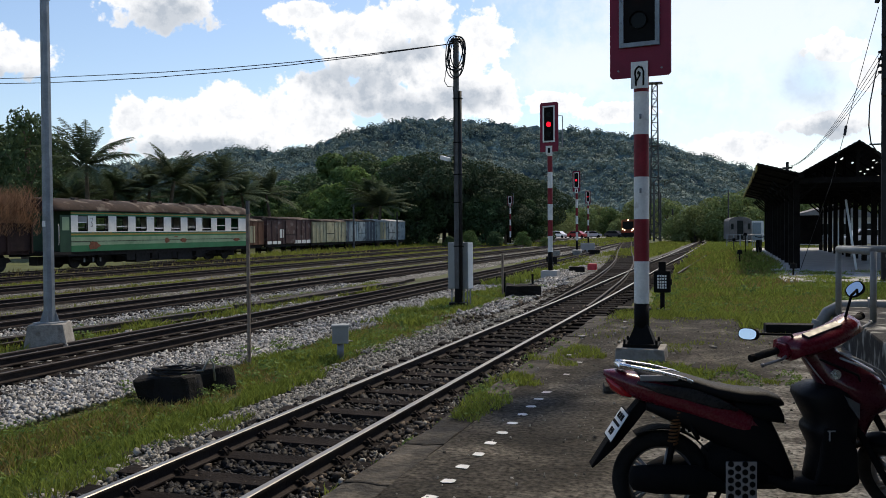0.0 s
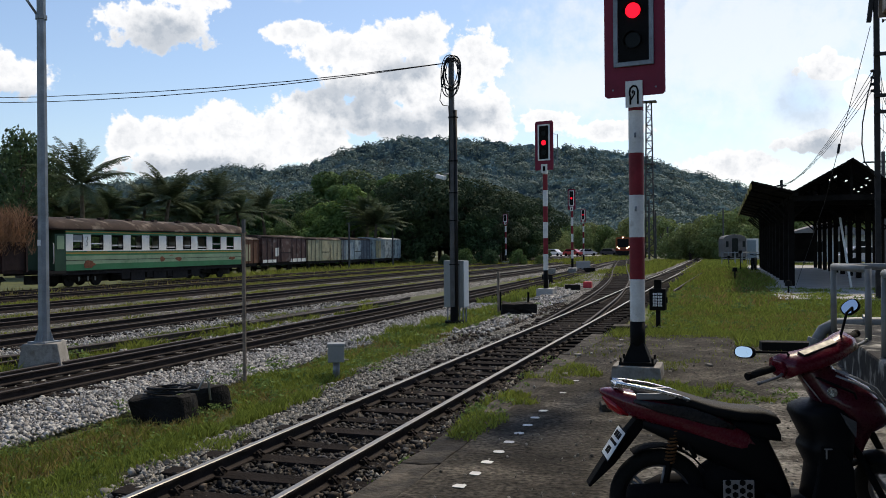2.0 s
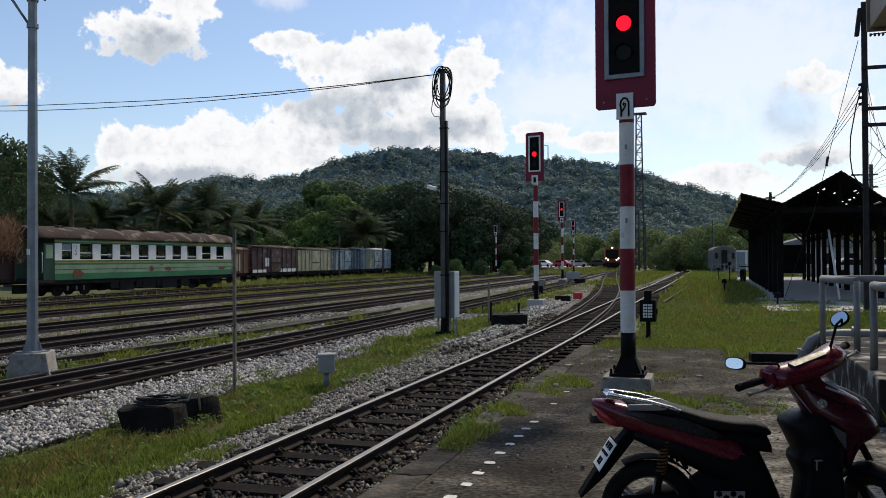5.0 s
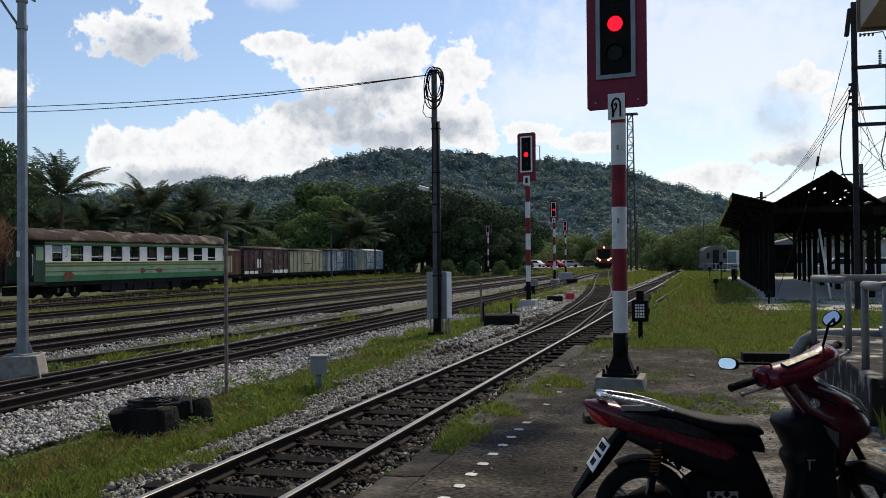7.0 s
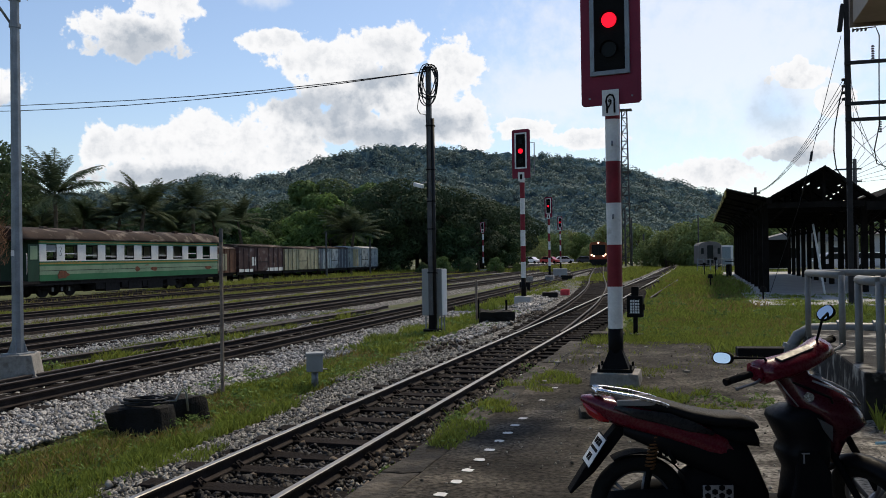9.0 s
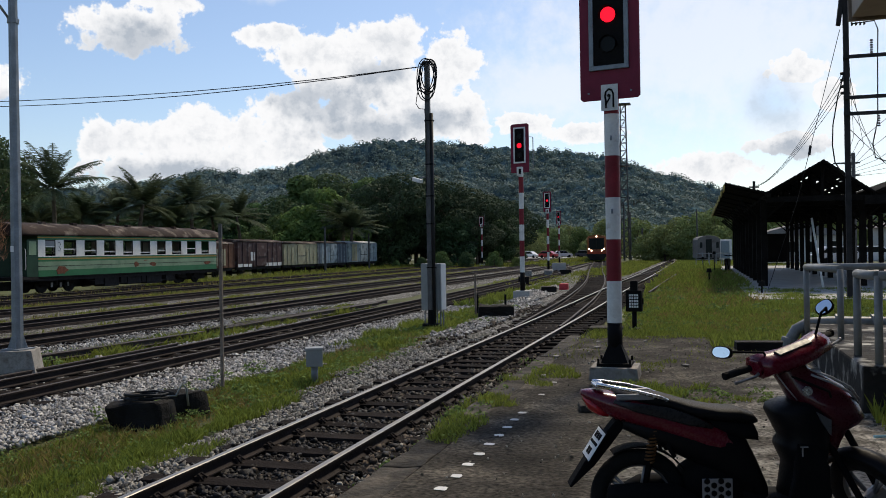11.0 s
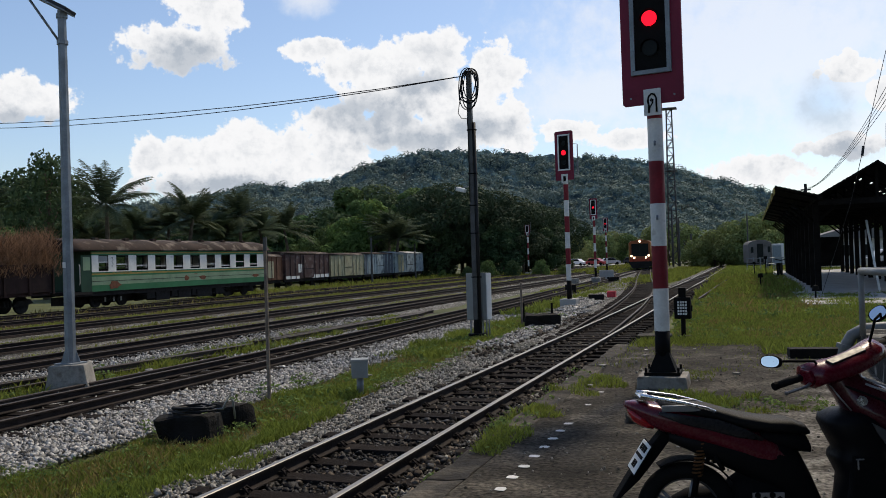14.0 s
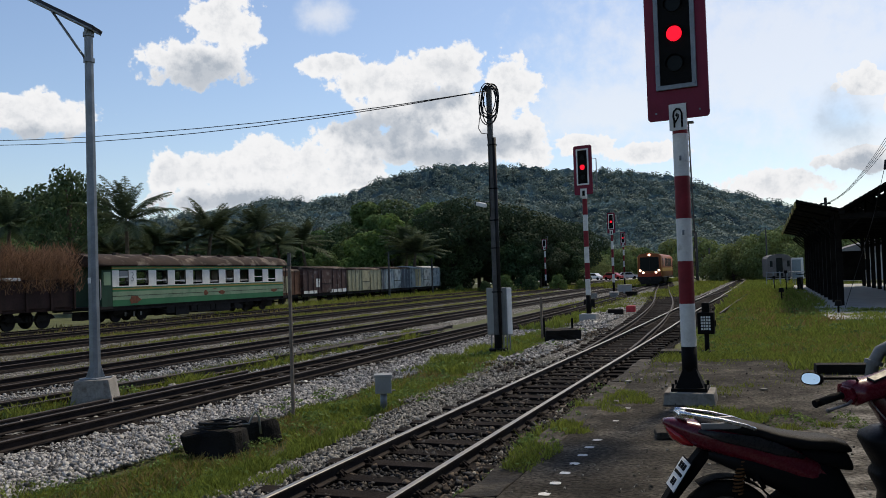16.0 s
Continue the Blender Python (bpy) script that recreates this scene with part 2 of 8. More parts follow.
M_SOIL = mat("soil_and_turf", (0.080, 0.088, 0.032), 0.95, vary=0.35, scale=0.5, fine=14, second=(0.075, 0.085, 0.036), second_at=0.6, bump=0.5, objects=-0.001)
M_RAIL = mat("rail_rust", (0.022, 0.016, 0.014), 0.85, 0.1, vary=0.3, bump=0.2)
M_RAIL_TOP = mat("rail_polished", (0.24, 0.225, 0.205), 0.46, 0.75, vary=0.05, scale=0.6, fine=3, bump=0)
M_RAIL_DULL = mat("rail_worn_dull", (0.038, 0.030, 0.027), 0.65, 0.15, vary=0.25, bump=0.1)
M_SLEEPER = mat("old_timber_sleeper", (0.016, 0.013, 0.0115), 0.92, spec=0.05, vary=0.4, scale=3, fine=35, bump=0.4, objects=0.35)
M_SLEEPER_C = mat("concrete_sleeper", (0.16, 0.14, 0.12), 0.9, vary=0.3, scale=3, fine=35, bump=0.3, objects=0.25)


def platform_mat():
    """Dark tarred surface along the track that gives way to bare pale concrete further in, with stains and cracks."""
    m = mat("worn_platform", (0.062, 0.055, 0.044), 0.9, vary=0.5, scale=1.1, fine=14, second=(0.13, 0.115, 0.092), second_at=0.54, bump=0.5, objects=-0.001, spec=0.25)
    nt = m.node_tree
    nodes, links = nt.nodes, nt.links
    bsdf = nodes["Principled BSDF"]
    old = bsdf.inputs["Base Color"].links[0].from_socket
    geo = nodes.new("ShaderNodeNewGeometry")
    sep = nodes.new("ShaderNodeSeparateXYZ")
    links.new(geo.outputs["Position"], sep.inputs[0])

    def tex(kind, scale, detail=6.0):
        n = nodes.new(kind)
        n.inputs["Scale"].default_value = scale
        n.inputs["Detail"].default_value = detail
        links.new(geo.outputs["Position"], n.inputs["Vector"])
        return n.outputs[0]

    def calc(op, a, b):
        n = nodes.new("ShaderNodeMath")
        n.operation = op
        for i, v in enumerate((a, b)):
            if hasattr(v, "links"):
                links.new(v, n.inputs[i])
            else:
                n.inputs[i].default_value = v
        return n.outputs[0]

    edge = calc("ADD", sep.outputs[0], calc("MULTIPLY", calc("SUBTRACT", tex("ShaderNodeTexNoise", 0.55), 0.5), 3.2))
    # more tar and moss towards the far end
    edge = calc("SUBTRACT", edge, calc("MULTIPLY", calc("SUBTRACT", sep.outputs[1], 7.0), 0.22))
    fac = nodes.new("ShaderNodeMapRange")
    fac.interpolation_type = "SMOOTHSTEP"
    fac.inputs["From Min"].default_value, fac.inputs["From Max"].default_value = -0.9, 0.35
    links.new(edge, fac.inputs["Value"])
    pale = nodes.new("ShaderNodeValToRGB")
    pale.color_ramp.elements[0].color, pale.color_ramp.elements[1].color = (0.10, 0.091, 0.078, 1), (0.34, 0.32, 0.285, 1)
    pale.color_ramp.elements[0].position, pale.color_ramp.elements[1].position = 0.40, 0.58
    links.new(tex("ShaderNodeTexNoise", 2.3, 12.0), pale.inputs[0])
    mx = nodes.new("ShaderNodeMix")
    mx.data_type = "RGBA"
    links.new(fac.outputs[0], mx.inputs[0])
    links.new(old, mx.inputs[6])
    links.new(pale.outputs[0], mx.inputs[7])
    crack = nodes.new("ShaderNodeTexVoronoi")
    crack.feature, crack.inputs["Scale"].default_value = "DISTANCE_TO_EDGE", 0.75
    wob = nodes.new("ShaderNodeVectorMath")
    wob.operation = "MULTIPLY_ADD"
    wob.inputs[1].default_value = (0.5, 0.5, 0.5)
    nz = nodes.new("ShaderNodeTexNoise")
    nz.inputs["Scale"].default_value = 2.2
    links.new(geo.outputs["Position"], nz.inputs["Vector"])
    links.new(nz.outputs["Color"], wob.inputs[0])
    links.new(geo.outputs["Position"], wob.inputs[2])
    links.new(wob.outputs[0], crack.inputs["Vector"])
    line = nodes.new("ShaderNodeMapRange")
    line.inputs["From Max"].default_value = 0.012
    line.inputs["To Min"].default_value = 0.45
    links.new(crack.outputs["Distance"], line.inputs["Value"])
    mg = nodes.new("ShaderNodeMix")
    mg.data_type, mg.blend_type = "RGBA", "MULTIPLY"
    mg.inputs[0].default_value = 1.0
    links.new(mx.outputs[2], mg.inputs[6])
    links.new(line.outputs[0], mg.inputs[7])
    grit = nodes.new("ShaderNodeMapRange")
    grit.inputs["From Min"].default_value, grit.inputs["From Max"].default_value = 0.32, 0.72
    grit.inputs["To Min"].default_value, grit.inputs["To Max"].default_value = 0.25, 2.1
    links.new(tex("ShaderNodeTexNoise", 26.0, 6.0), grit.inputs["Value"])
    mh = nodes.new("ShaderNodeMix")
    mh.data_type, mh.blend_type = "RGBA", "MULTIPLY"
    mh.inputs[0].default_value = 1.0
    links.new(mg.outputs[2], mh.inputs[6])
    links.new(grit.outputs[0], mh.inputs[7])
    links.new(mh.outputs[2], bsdf.inputs["Base Color"])
    return m


M_PLATFORM = platform_mat()
M_CONC = mat("weathered_concrete", (0.27, 0.255, 0.23), 0.9, vary=0.25, scale=3, fine=30, second=(0.16, 0.14, 0.12), second_at=0.6, bump=0.3)
M_CONC_DARK = mat("mossy_concrete", (0.06, 0.052, 0.041), 0.92, vary=0.5, scale=3, fine=25, second=(0.03, 0.027, 0.022), second_at=0.5, bump=0.6, objects=0.3)
M_SLAB = mat("pale_concrete_slab", (0.36, 0.35, 0.33), 0.85, vary=0.15, scale=1.2, fine=20, bump=0.15)
M_WHITE = mat("white_paint", (0.66, 0.65, 0.62), 0.55, vary=0.1, scale=5, fine=40, second=(0.5, 0.47, 0.42), second_at=0.66, bump=0.08)
M_RED = mat("signal_red_paint", (0.19, 0.018, 0.026), 0.5, vary=0.18, scale=5, fine=40, bump=0.08)
M_MAROON = mat("maroon_board_paint", (0.17, 0.014, 0.036), 0.45, vary=0.12, scale=4, fine=40, bump=0.05)
M_BLACK = mat("black_paint", (0.006, 0.0058, 0.0055), 0.7, vary=0.25, scale=8, fine=50, bump=0.12, spec=0.1)
M_GALV = mat("galvanised_steel", (0.22, 0.24, 0.26), 0.55, 0.5, vary=0.18, scale=5, fine=40, bump=0.05)
M_STEEL_POLE = mat("dark_pole_steel", (0.085, 0.085, 0.085), 0.6, 0.3, vary=0.3, scale=4, fine=40, bump=0.1)
M_GREY = mat("grey_enamel", (0.26, 0.27, 0.265), 0.5, vary=0.1, scale=4, fine=40, bump=0.04)
M_PALE = mat("pale_enamel", (0.68, 0.68, 0.66), 0.5, vary=0.08, scale=4, fine=40, bump=0.04)
M_CABLE = mat("black_cable", (0.014, 0.014, 0.015), 0.55, vary=0.1, bump=0)
M_WOOD_POST = mat("grey_wood", (0.19, 0.155, 0.125), 0.9, vary=0.35, scale=6, fine=60, bump=0.4)
M_TIMBER_DARK = mat("dark_creosoted_timber", (0.010, 0.009, 0.008), 0.85, vary=0.4, scale=3, fine=40, bump=0.4)
M_GLASS_DARK = mat("dark_lens", (0.006, 0.008, 0.008), 0.35, vary=0.1, bump=0, spec=0.12)
M_LAMP_RED = mat("red_lamp", (1.0, 0.006, 0.022), 0.4, emit=1.5, vary=0, bump=0)
M_BARK = mat("bark", (0.10, 0.08, 0.06), 0.95, vary=0.4, scale=3, fine=25, bump=0.6)
M_LEAF = leaf_mat("leaf_dark_green", (0.064, 0.102, 0.048))
M_LEAF_B = leaf_mat("leaf_mid_green", (0.095, 0.155, 0.055))
M_LEAF_C = leaf_mat("leaf_light_green", (0.19, 0.23, 0.09))
M_PALM = leaf_mat("palm_leaf", (0.072, 0.098, 0.056))
M_GRASS = leaf_mat("grass_blade", (0.178, 0.216, 0.044), 0.45, 0.42)
M_GRASS_DRY = leaf_mat("grass_blade_dry", (0.24, 0.20, 0.07), 0.45, 0.3)
M_STRAW = leaf_mat("dry_brown_brush", (0.24, 0.165, 0.09), 0.65, 0.2)

# ---- building tools ----


def obj(name, bm, materials, parent=None, m=None, smooth=False):
    me = bpy.data.meshes.new(name)
    bm.to_mesh(me)
    bm.free()
    for k in materials if isinstance(materials, (list, tuple)) else [materials]:
        me.materials.append(k)
    if smooth:
        me.polygons.foreach_set("use_smooth", [True] * len(me.polygons))
    ob = new(name, me)
    if parent is not None:
        ob.parent = parent
    if m is not None:
        ob.matrix_basis = m
    return ob


def part(name, bm, material, parent, label="", smooth=False):
    ob = obj(name, bm, material, parent, None, smooth)
    return tagged(ob, label) if label else ob


def thing(name, label, category, m=None, group="", kind=""):
    ob = new(name)
    ob.empty_display_size = 0.1
    if m is not None:
        ob.matrix_basis = m
    return tagged(ob, label, category, group, kind)


def B():
    return bmesh.new()


def box(bm, x0, x1, y0, y1, z0, z1, bevel=0.0, mi=0, m=None):
    r = bmesh.ops.create_cube(bm, size=1)
    vs = r["verts"]
    bmesh.ops.scale(bm, vec=(x1 - x0, y1 - y0, z1 - z0), verts=vs)
    bmesh.ops.translate(bm, vec=((x0 + x1) / 2, (y0 + y1) / 2, (z0 + z1) / 2), verts=vs)
    faces = {f for v in vs for f in v.link_faces}
    if bevel:
        es = list({e for v in vs for e in v.link_edges})
        res = bmesh.ops.bevel(bm, geom=es, offset=bevel, segments=2, affect="EDGES", profile=0.6)
        faces = set(res["faces"]) | {f for f in faces if f.is_valid}
        vs = list({v for f in faces for v in f.verts})
    for f in faces:
        f.material_index = mi
    if m is not None:
        bmesh.ops.transform(bm, matrix=m, verts=vs)
    return bm


def cyl(bm, r0, r1, z0, z1, n=16, m=None, mi=0, caps=True):
    r = bmesh.ops.create_cone(bm, cap_ends=caps, segments=n, radius1=r0, radius2=r1, depth=z1 - z0)
    vs = r["verts"]
    bmesh.ops.translate(bm, vec=(0, 0, (z0 + z1) / 2), verts=vs)
    for f in {f for v in vs for f in v.link_faces}:
        f.material_index = mi
    if m is not None:
        bmesh.ops.transform(bm, matrix=m, verts=vs)
    return bm


def ball(bm, r, m=None, n=12, mi=0, scale=(1, 1, 1)):
    res = bmesh.ops.create_uvsphere(bm, u_segments=n, v_segments=max(6, n // 2), radius=r)
    vs = res["verts"]
    bmesh.ops.scale(bm, vec=scale, verts=vs)
    for f in {f for v in vs for f in v.link_faces}:
        f.material_index = mi
    if m is not None:
        bmesh.ops.transform(bm, matrix=m, verts=vs)
    return bm


def tube(bm, points, radius, n=8, mi=0, closed=False, caps=True):
    """A round bar along points; radius is one number or one for each point."""
    pts = [Vector(p) for p in points]
    rads = radius if isinstance(radius, (list, tuple)) else [radius] * len(pts)
    rings, side = [], None
    for i, p in enumerate(pts):
        a = pts[i - 1] if (i or closed) else p
        c = pts[(i + 1) % len(pts)] if (i + 1 < len(pts) or closed) else p
        d = (c - a).normalized()
        if side is None:
            side = d.orthogonal().normalized()
        side = (side - d * side.dot(d))
        side = side.normalized() if side.length > 1e-5 else d.orthogonal().normalized()
        up = d.cross(side)
        rings.append([bm.verts.new(p + (side * math.cos(k * math.tau / n) + up * math.sin(k * math.tau / n)) * rads[i]) for k in range(n)])
    pairs = list(zip(rings, rings[1:])) + ([(rings[-1], rings[0])] if closed else [])
    for a, c in pairs:
        for k in range(n):
            f = bm.faces.new((a[k], a[(k + 1) % n], c[(k + 1) % n], c[k]))
            f.smooth, f.material_index = True, mi
    if caps and not closed:
        for ring in (rings[0][::-1], rings[-1]):
            bm.faces.new(ring).material_index = mi
    return bm


def sweep(bm, profile, path, mi=0, caps=True, top_from=None):
    """Sweeps a closed profile of (side, height) along path points (x, y, z), upright. Faces whose profile edge is in top_from take the second material."""
    pts = [Vector(p) for p in path]
    rings = []
    for i, p in enumerate(pts):
        d = pts[min(i + 1, len(pts) - 1)] - pts[max(i - 1, 0)]
        s = Vector((d.y, -d.x, 0)).normalized()
        rings.append([bm.verts.new(p + s * u + Vector((0, 0, v))) for u, v in profile])
    k = len(profile)
    for a, c in zip(rings, rings[1:]):
        for j in range(k):
            f = bm.faces.new((a[j], a[(j + 1) % k], c[(j + 1) % k], c[j]))
            f.material_index = 1 if top_from and j in top_from else mi
    if caps:
        bm.faces.new(rings[0][::-1]).material_index = mi
        bm.faces.new(rings[-1]).material_index = mi
    return bm


def shape(bm, outline, depth, m=None, mi=0, bevel=0.0):
    """A flat outline in x and z, thickened along y by depth (centred), edges rounded off."""
    vs = [bm.verts.new((x, -depth / 2, z)) for x, z in outline]
    f = bm.faces.new(vs)
    r = bmesh.ops.extrude_face_region(bm, geom=[f])
    ev = [v for v in r["geom"] if isinstance(v, bmesh.types.BMVert)]
    bmesh.ops.translate(bm, vec=(0, depth, 0), verts=ev)
    allv = vs + ev
    faces = {g for v in allv for g in v.link_faces}
    if bevel:
        es = list({e for v in allv for e in v.link_edges})
        res = bmesh.ops.bevel(bm, geom=es, offset=bevel, segments=2, affect="EDGES", profile=0.6)
        faces = {g for g in faces if g.is_valid} | set(res["faces"])
        allv = list({v for g in faces for v in g.verts})
    bmesh.ops.recalc_face_normals(bm, faces=list(faces))
    for g in faces:
        g.material_index = mi
    if m is not None:
        bmesh.ops.transform(bm, matrix=m, verts=allv)
    return bm


def loft(bm, rings, mi=0, caps=True):
    """Joins rings of points, all of one count, into a smooth skin."""
    made = [[bm.verts.new(p) for p in ring] for ring in rings]
    k = len(made[0])
    for a, c in zip(made, made[1:]):
        for j in range(k):
            f = bm.faces.new((a[j], a[(j + 1) % k], c[(j + 1) % k], c[j]))
            f.smooth, f.material_index = True, mi
    if caps:
        bm.faces.new(made[0][::-1]).material_index = mi
        bm.faces.new(made[-1]).material_index = mi
    bmesh.ops.recalc_face_normals(bm, faces=bm.faces)
    return bm


def raw(name, verts, faces, materials, indices=None):
    me = bpy.data.meshes.new(name)
    me.from_pydata([tuple(v) for v in verts], [], faces)
    for k in materials if isinstance(materials, (list, tuple)) else [materials]:
        me.materials.append(k)
    if indices is not None:
        me.polygons.foreach_set("material_index", indices)
    me.update()
    return me


def tri_mesh(name, verts, counts, materials, indices=None):
    """A mesh out of loose polygons that share no corner: verts (n x corners x 3)."""
    n, k = verts.shape[0], verts.shape[1]
    me = bpy.data.meshes.new(name)
    me.vertices.add(n * k)
    me.vertices.foreach_set("co", verts.reshape(-1))
    me.loops.add(n * k)
    me.loops.foreach_set("vertex_index", np.arange(n * k, dtype=np.int32))
    me.polygons.add(n)
    me.polygons.foreach_set("loop_start", np.arange(0, n * k, k, dtype=np.int32))
    for q in materials if isinstance(materials, (list, tuple)) else [materials]:
        me.materials.append(q)
    if indices is not None:
        me.polygons.foreach_set("material_index", np.asarray(indices, dtype=np.int32))
    me.update(calc_edges=True)
    me.validate()
    return me

# ---- ground, tracks and platform ----
RAIL_Z = -0.20


def curve_at(points, y):
    ys, xs = [p[0] for p in points], [p[1] for p in points]
    i = min(max(int(np.searchsorted(ys, y)) - 1, 0), len(ys) - 2)
    m = [(xs[1] - xs[0]) / (ys[1] - ys[0])] + [(xs[j + 1] - xs[j - 1]) / (ys[j + 1] - ys[j - 1]) for j in range(1, len(ys) - 1)] + [(xs[-1] - xs[-2]) / (ys[-1] - ys[-2])]
    h = ys[i + 1] - ys[i]
    u = (y - ys[i]) / h
    if u < 0 or u > 1:
        k = 0 if u < 0 else -1
        return xs[k] + m[k] * (y - ys[k])
    return (2 * u**3 - 3 * u**2 + 1) * xs[i] + (u**3 - 2 * u**2 + u) * h * m[i] + (-2 * u**3 + 3 * u**2) * xs[i + 1] + (u**3 - u**2) * h * m[i + 1]


MAIN = [(-10, -3.66), (4, -3.66), (14, -3.64), (26, -3.56), (42, -3.54), (65, -3.38), (134, -3.30), (420, -3.2)]
BRANCH = [(14, -3.64), (20, -3.68), (26, -3.90), (33, -4.24), (43, -4.96), (53, -5.90), (71, -7.9), (100, -10.95), (117, -12.65), (133, -14.4), (156, -16.9), (174, -18.7), (300, -32.0)]
TRACK_2 = [(-10, -9.45), (20, -9.45), (40, -9.75), (60, -10.4), (80, -11.4), (100, -12.4), (108, -12.6), (117, -13.0)]
TRACK_3 = [(-10, -14.6), (80, -14.4), (120, -15.5), (160, -18.4), (190, -21.5)]
TRACK_4 = [(-10, -18.2), (80, -18.0), (140, -20.0), (200, -25)]
TRACK_5 = [(-10, -23.0), (80, -22.4), (140, -24.0), (220, -32)]
TRACK_6 = [(-10, -28.0), (90, -26.6), (150, -27.5), (220, -36)]
TRACK_7 = [(-10, -31.0), (90, -30.5), (160, -31.0)]
TRACK_8 = [(40, -37.2), (150, -37.4)]
LOOP_R = [(46, -3.53), (60, -3.2), (78, -2.2), (95, -0.8), (120, 1.2), (170, 3.0)]


def path_of(points, y0, y1, step, off=0.0, z=RAIL_Z):
    out = []
    n = max(2, int((y1 - y0) / step) + 1)
    for i in range(n):
        y = y0 + (y1 - y0) * i / (n - 1)
        s = (curve_at(points, y + 0.2) - curve_at(points, y - 0.2)) / 0.4
        q = math.hypot(1, s)
        out.append((curve_at(points, y) + off / q, y - off * s / q, z))
    return out


RAIL_PROFILE = [(-0.055, -0.13), (0.055, -0.13), (0.055, -0.118), (0.012, -0.10), (0.009, -0.035), (0.032, -0.027), (0.032, -0.006), (0.024, 0), (-0.024, 0), (-0.032, -0.006), (-0.032, -0.027), (-0.009, -0.035), (-0.012, -0.10), (-0.055, -0.118)]
TOP_EDGES = (6, 7, 8)


def ground_sheet():
    """One sheet to the horizon: track level on the yard side, a step up to the platform and lawn side."""
    xs = sorted({-1500, -700, -350, -180, -110, -80, -60, -46, -40, 60, 110, 200, 400, 900, 1500} | set(np.round(np.arange(-36, -2.5, 1.1), 2)) | {-2.62, -2.3, -2.1, -1.5, -0.5, 0.5, 1.5, 2.5, 4, 6, 9, 14, 22, 35})
    ys = sorted(set(np.round(np.arange(-12, 60, 1.5), 2)) | {60, 66, 74, 84, 96, 110, 130, 160, 200, 260, 400, 700, 1100, 1600, -30, -80, -200, -600})
    verts = []
    for y in ys:
        for x in xs:
            yard = -0.44 + 0.03 * noise.noise((x * 0.7, y * 0.4, 0))
            if x < -32:
                yard -= 0.2
            lawn = -0.05 + 0.05 * noise.noise((x * 0.5, y * 0.3, 4))
            edge = -2.2 if y < 17 else -2.2 + 0.6 * min(1, (y - 17) / 8)
            k = min(max((x - edge + 0.35) / 0.5, 0), 1)
            if y > 60:
                k *= max(0, 1 - (y - 60) / 60)
            verts.append((x, y, yard * (1 - k) + lawn * k - (0.08 if y < 16.3 and k > 0.5 else 0)))
    nx = len(xs)
    faces = [(j * nx + i, j * nx + i + 1, (j + 1) * nx + i + 1, (j + 1) * nx + i) for j in range(len(ys) - 1) for i in range(nx - 1)]
    me = raw("ground", verts, faces, M_SOIL)
    tagged(new("ground", me), "green and brown weedy soil of the rail yard", "ground", kind="structure")


ground_sheet()


def bed(name, points, y0, y1, left, right, material, z_top=-0.335, label="", foot=0.35, amp=0.12, seed=0):
    """A mound of stone along a track, with uneven edges."""
    verts, faces = [], []
    n = int((y1 - y0) / 0.5) + 1
    cols = 9
    for i in range(n):
        y = y0 + (y1 - y0) * i / (n - 1)
        c = curve_at(points, y)
        for j in range(cols):
            u = j / (cols - 1)
            x = left + (right - left) * u
            edge = j in (0, cols - 1)
            w = amp * noise.noise((y * 0.6, j * 3.1, seed)) * (2.0 if edge else 0.5)
            z = z_top + 0.02 * noise.noise((x * 2, y * 1.5, seed + 7)) if not edge else -0.50
            if j in (1, cols - 2):
                z -= 0.03
                x += (foot - (right - left) / (cols - 1)) * (1 if j == 1 else -1)
            verts.append((c + x + w, y, z))
    for i in range(n - 1):
        for j in range(cols - 1):
            a = i * cols + j
            faces.append((a, a + 1, a + cols + 1, a + cols))
    me = raw(name, verts, faces, material)
    me.polygons.foreach_set("use_smooth", [True] * len(me.polygons))
    return tagged(new(name, me), label, "ballast", kind="structure")


bed("ballast_bed", MAIN, -8, 170, -1.85, 1.3, M_BALLAST, -0.388, "pale crushed stone ballast under the main track")
bed("ballast_bed", BRANCH, 19, 260, -3.1, 1.3, M_BALLAST, -0.35, "brownish stone ballast under the diverging track", seed=3)
bed("ballast_bed", TRACK_2, -8, 112, -1.7, 2.45, M_BALLAST, -0.385, "pale crushed stone ballast under the second track", seed=5)
bed("ballast_bed", TRACK_3, -8, 185, -2.1, 2.2, M_BALLAST, -0.385, "pale crushed stone ballast under a yard track", seed=9)
bed("ballast_bed", TRACK_4, -8, 190, -2.2, 1.7, M_BALLAST_OLD, -0.39, "weathered ballast with weeds under a yard track", seed=11)
bed("ballast_bed", TRACK_5, -8, 200, -2.3, 2.0, M_BALLAST_OLD, -0.39, "weathered ballast with weeds under a yard track", seed=13)
bed("ballast_bed", TRACK_6, -8, 200, -1.7, 1.7, M_BALLAST_OLD, -0.395, "weathered ballast with weeds under a yard track", seed=17)
bed("ballast_bed", LOOP_R, 47, 165, -1.6, 1.6, M_BALLAST_OLD, -0.36, "brownish ballast under the crossover track", seed=19)


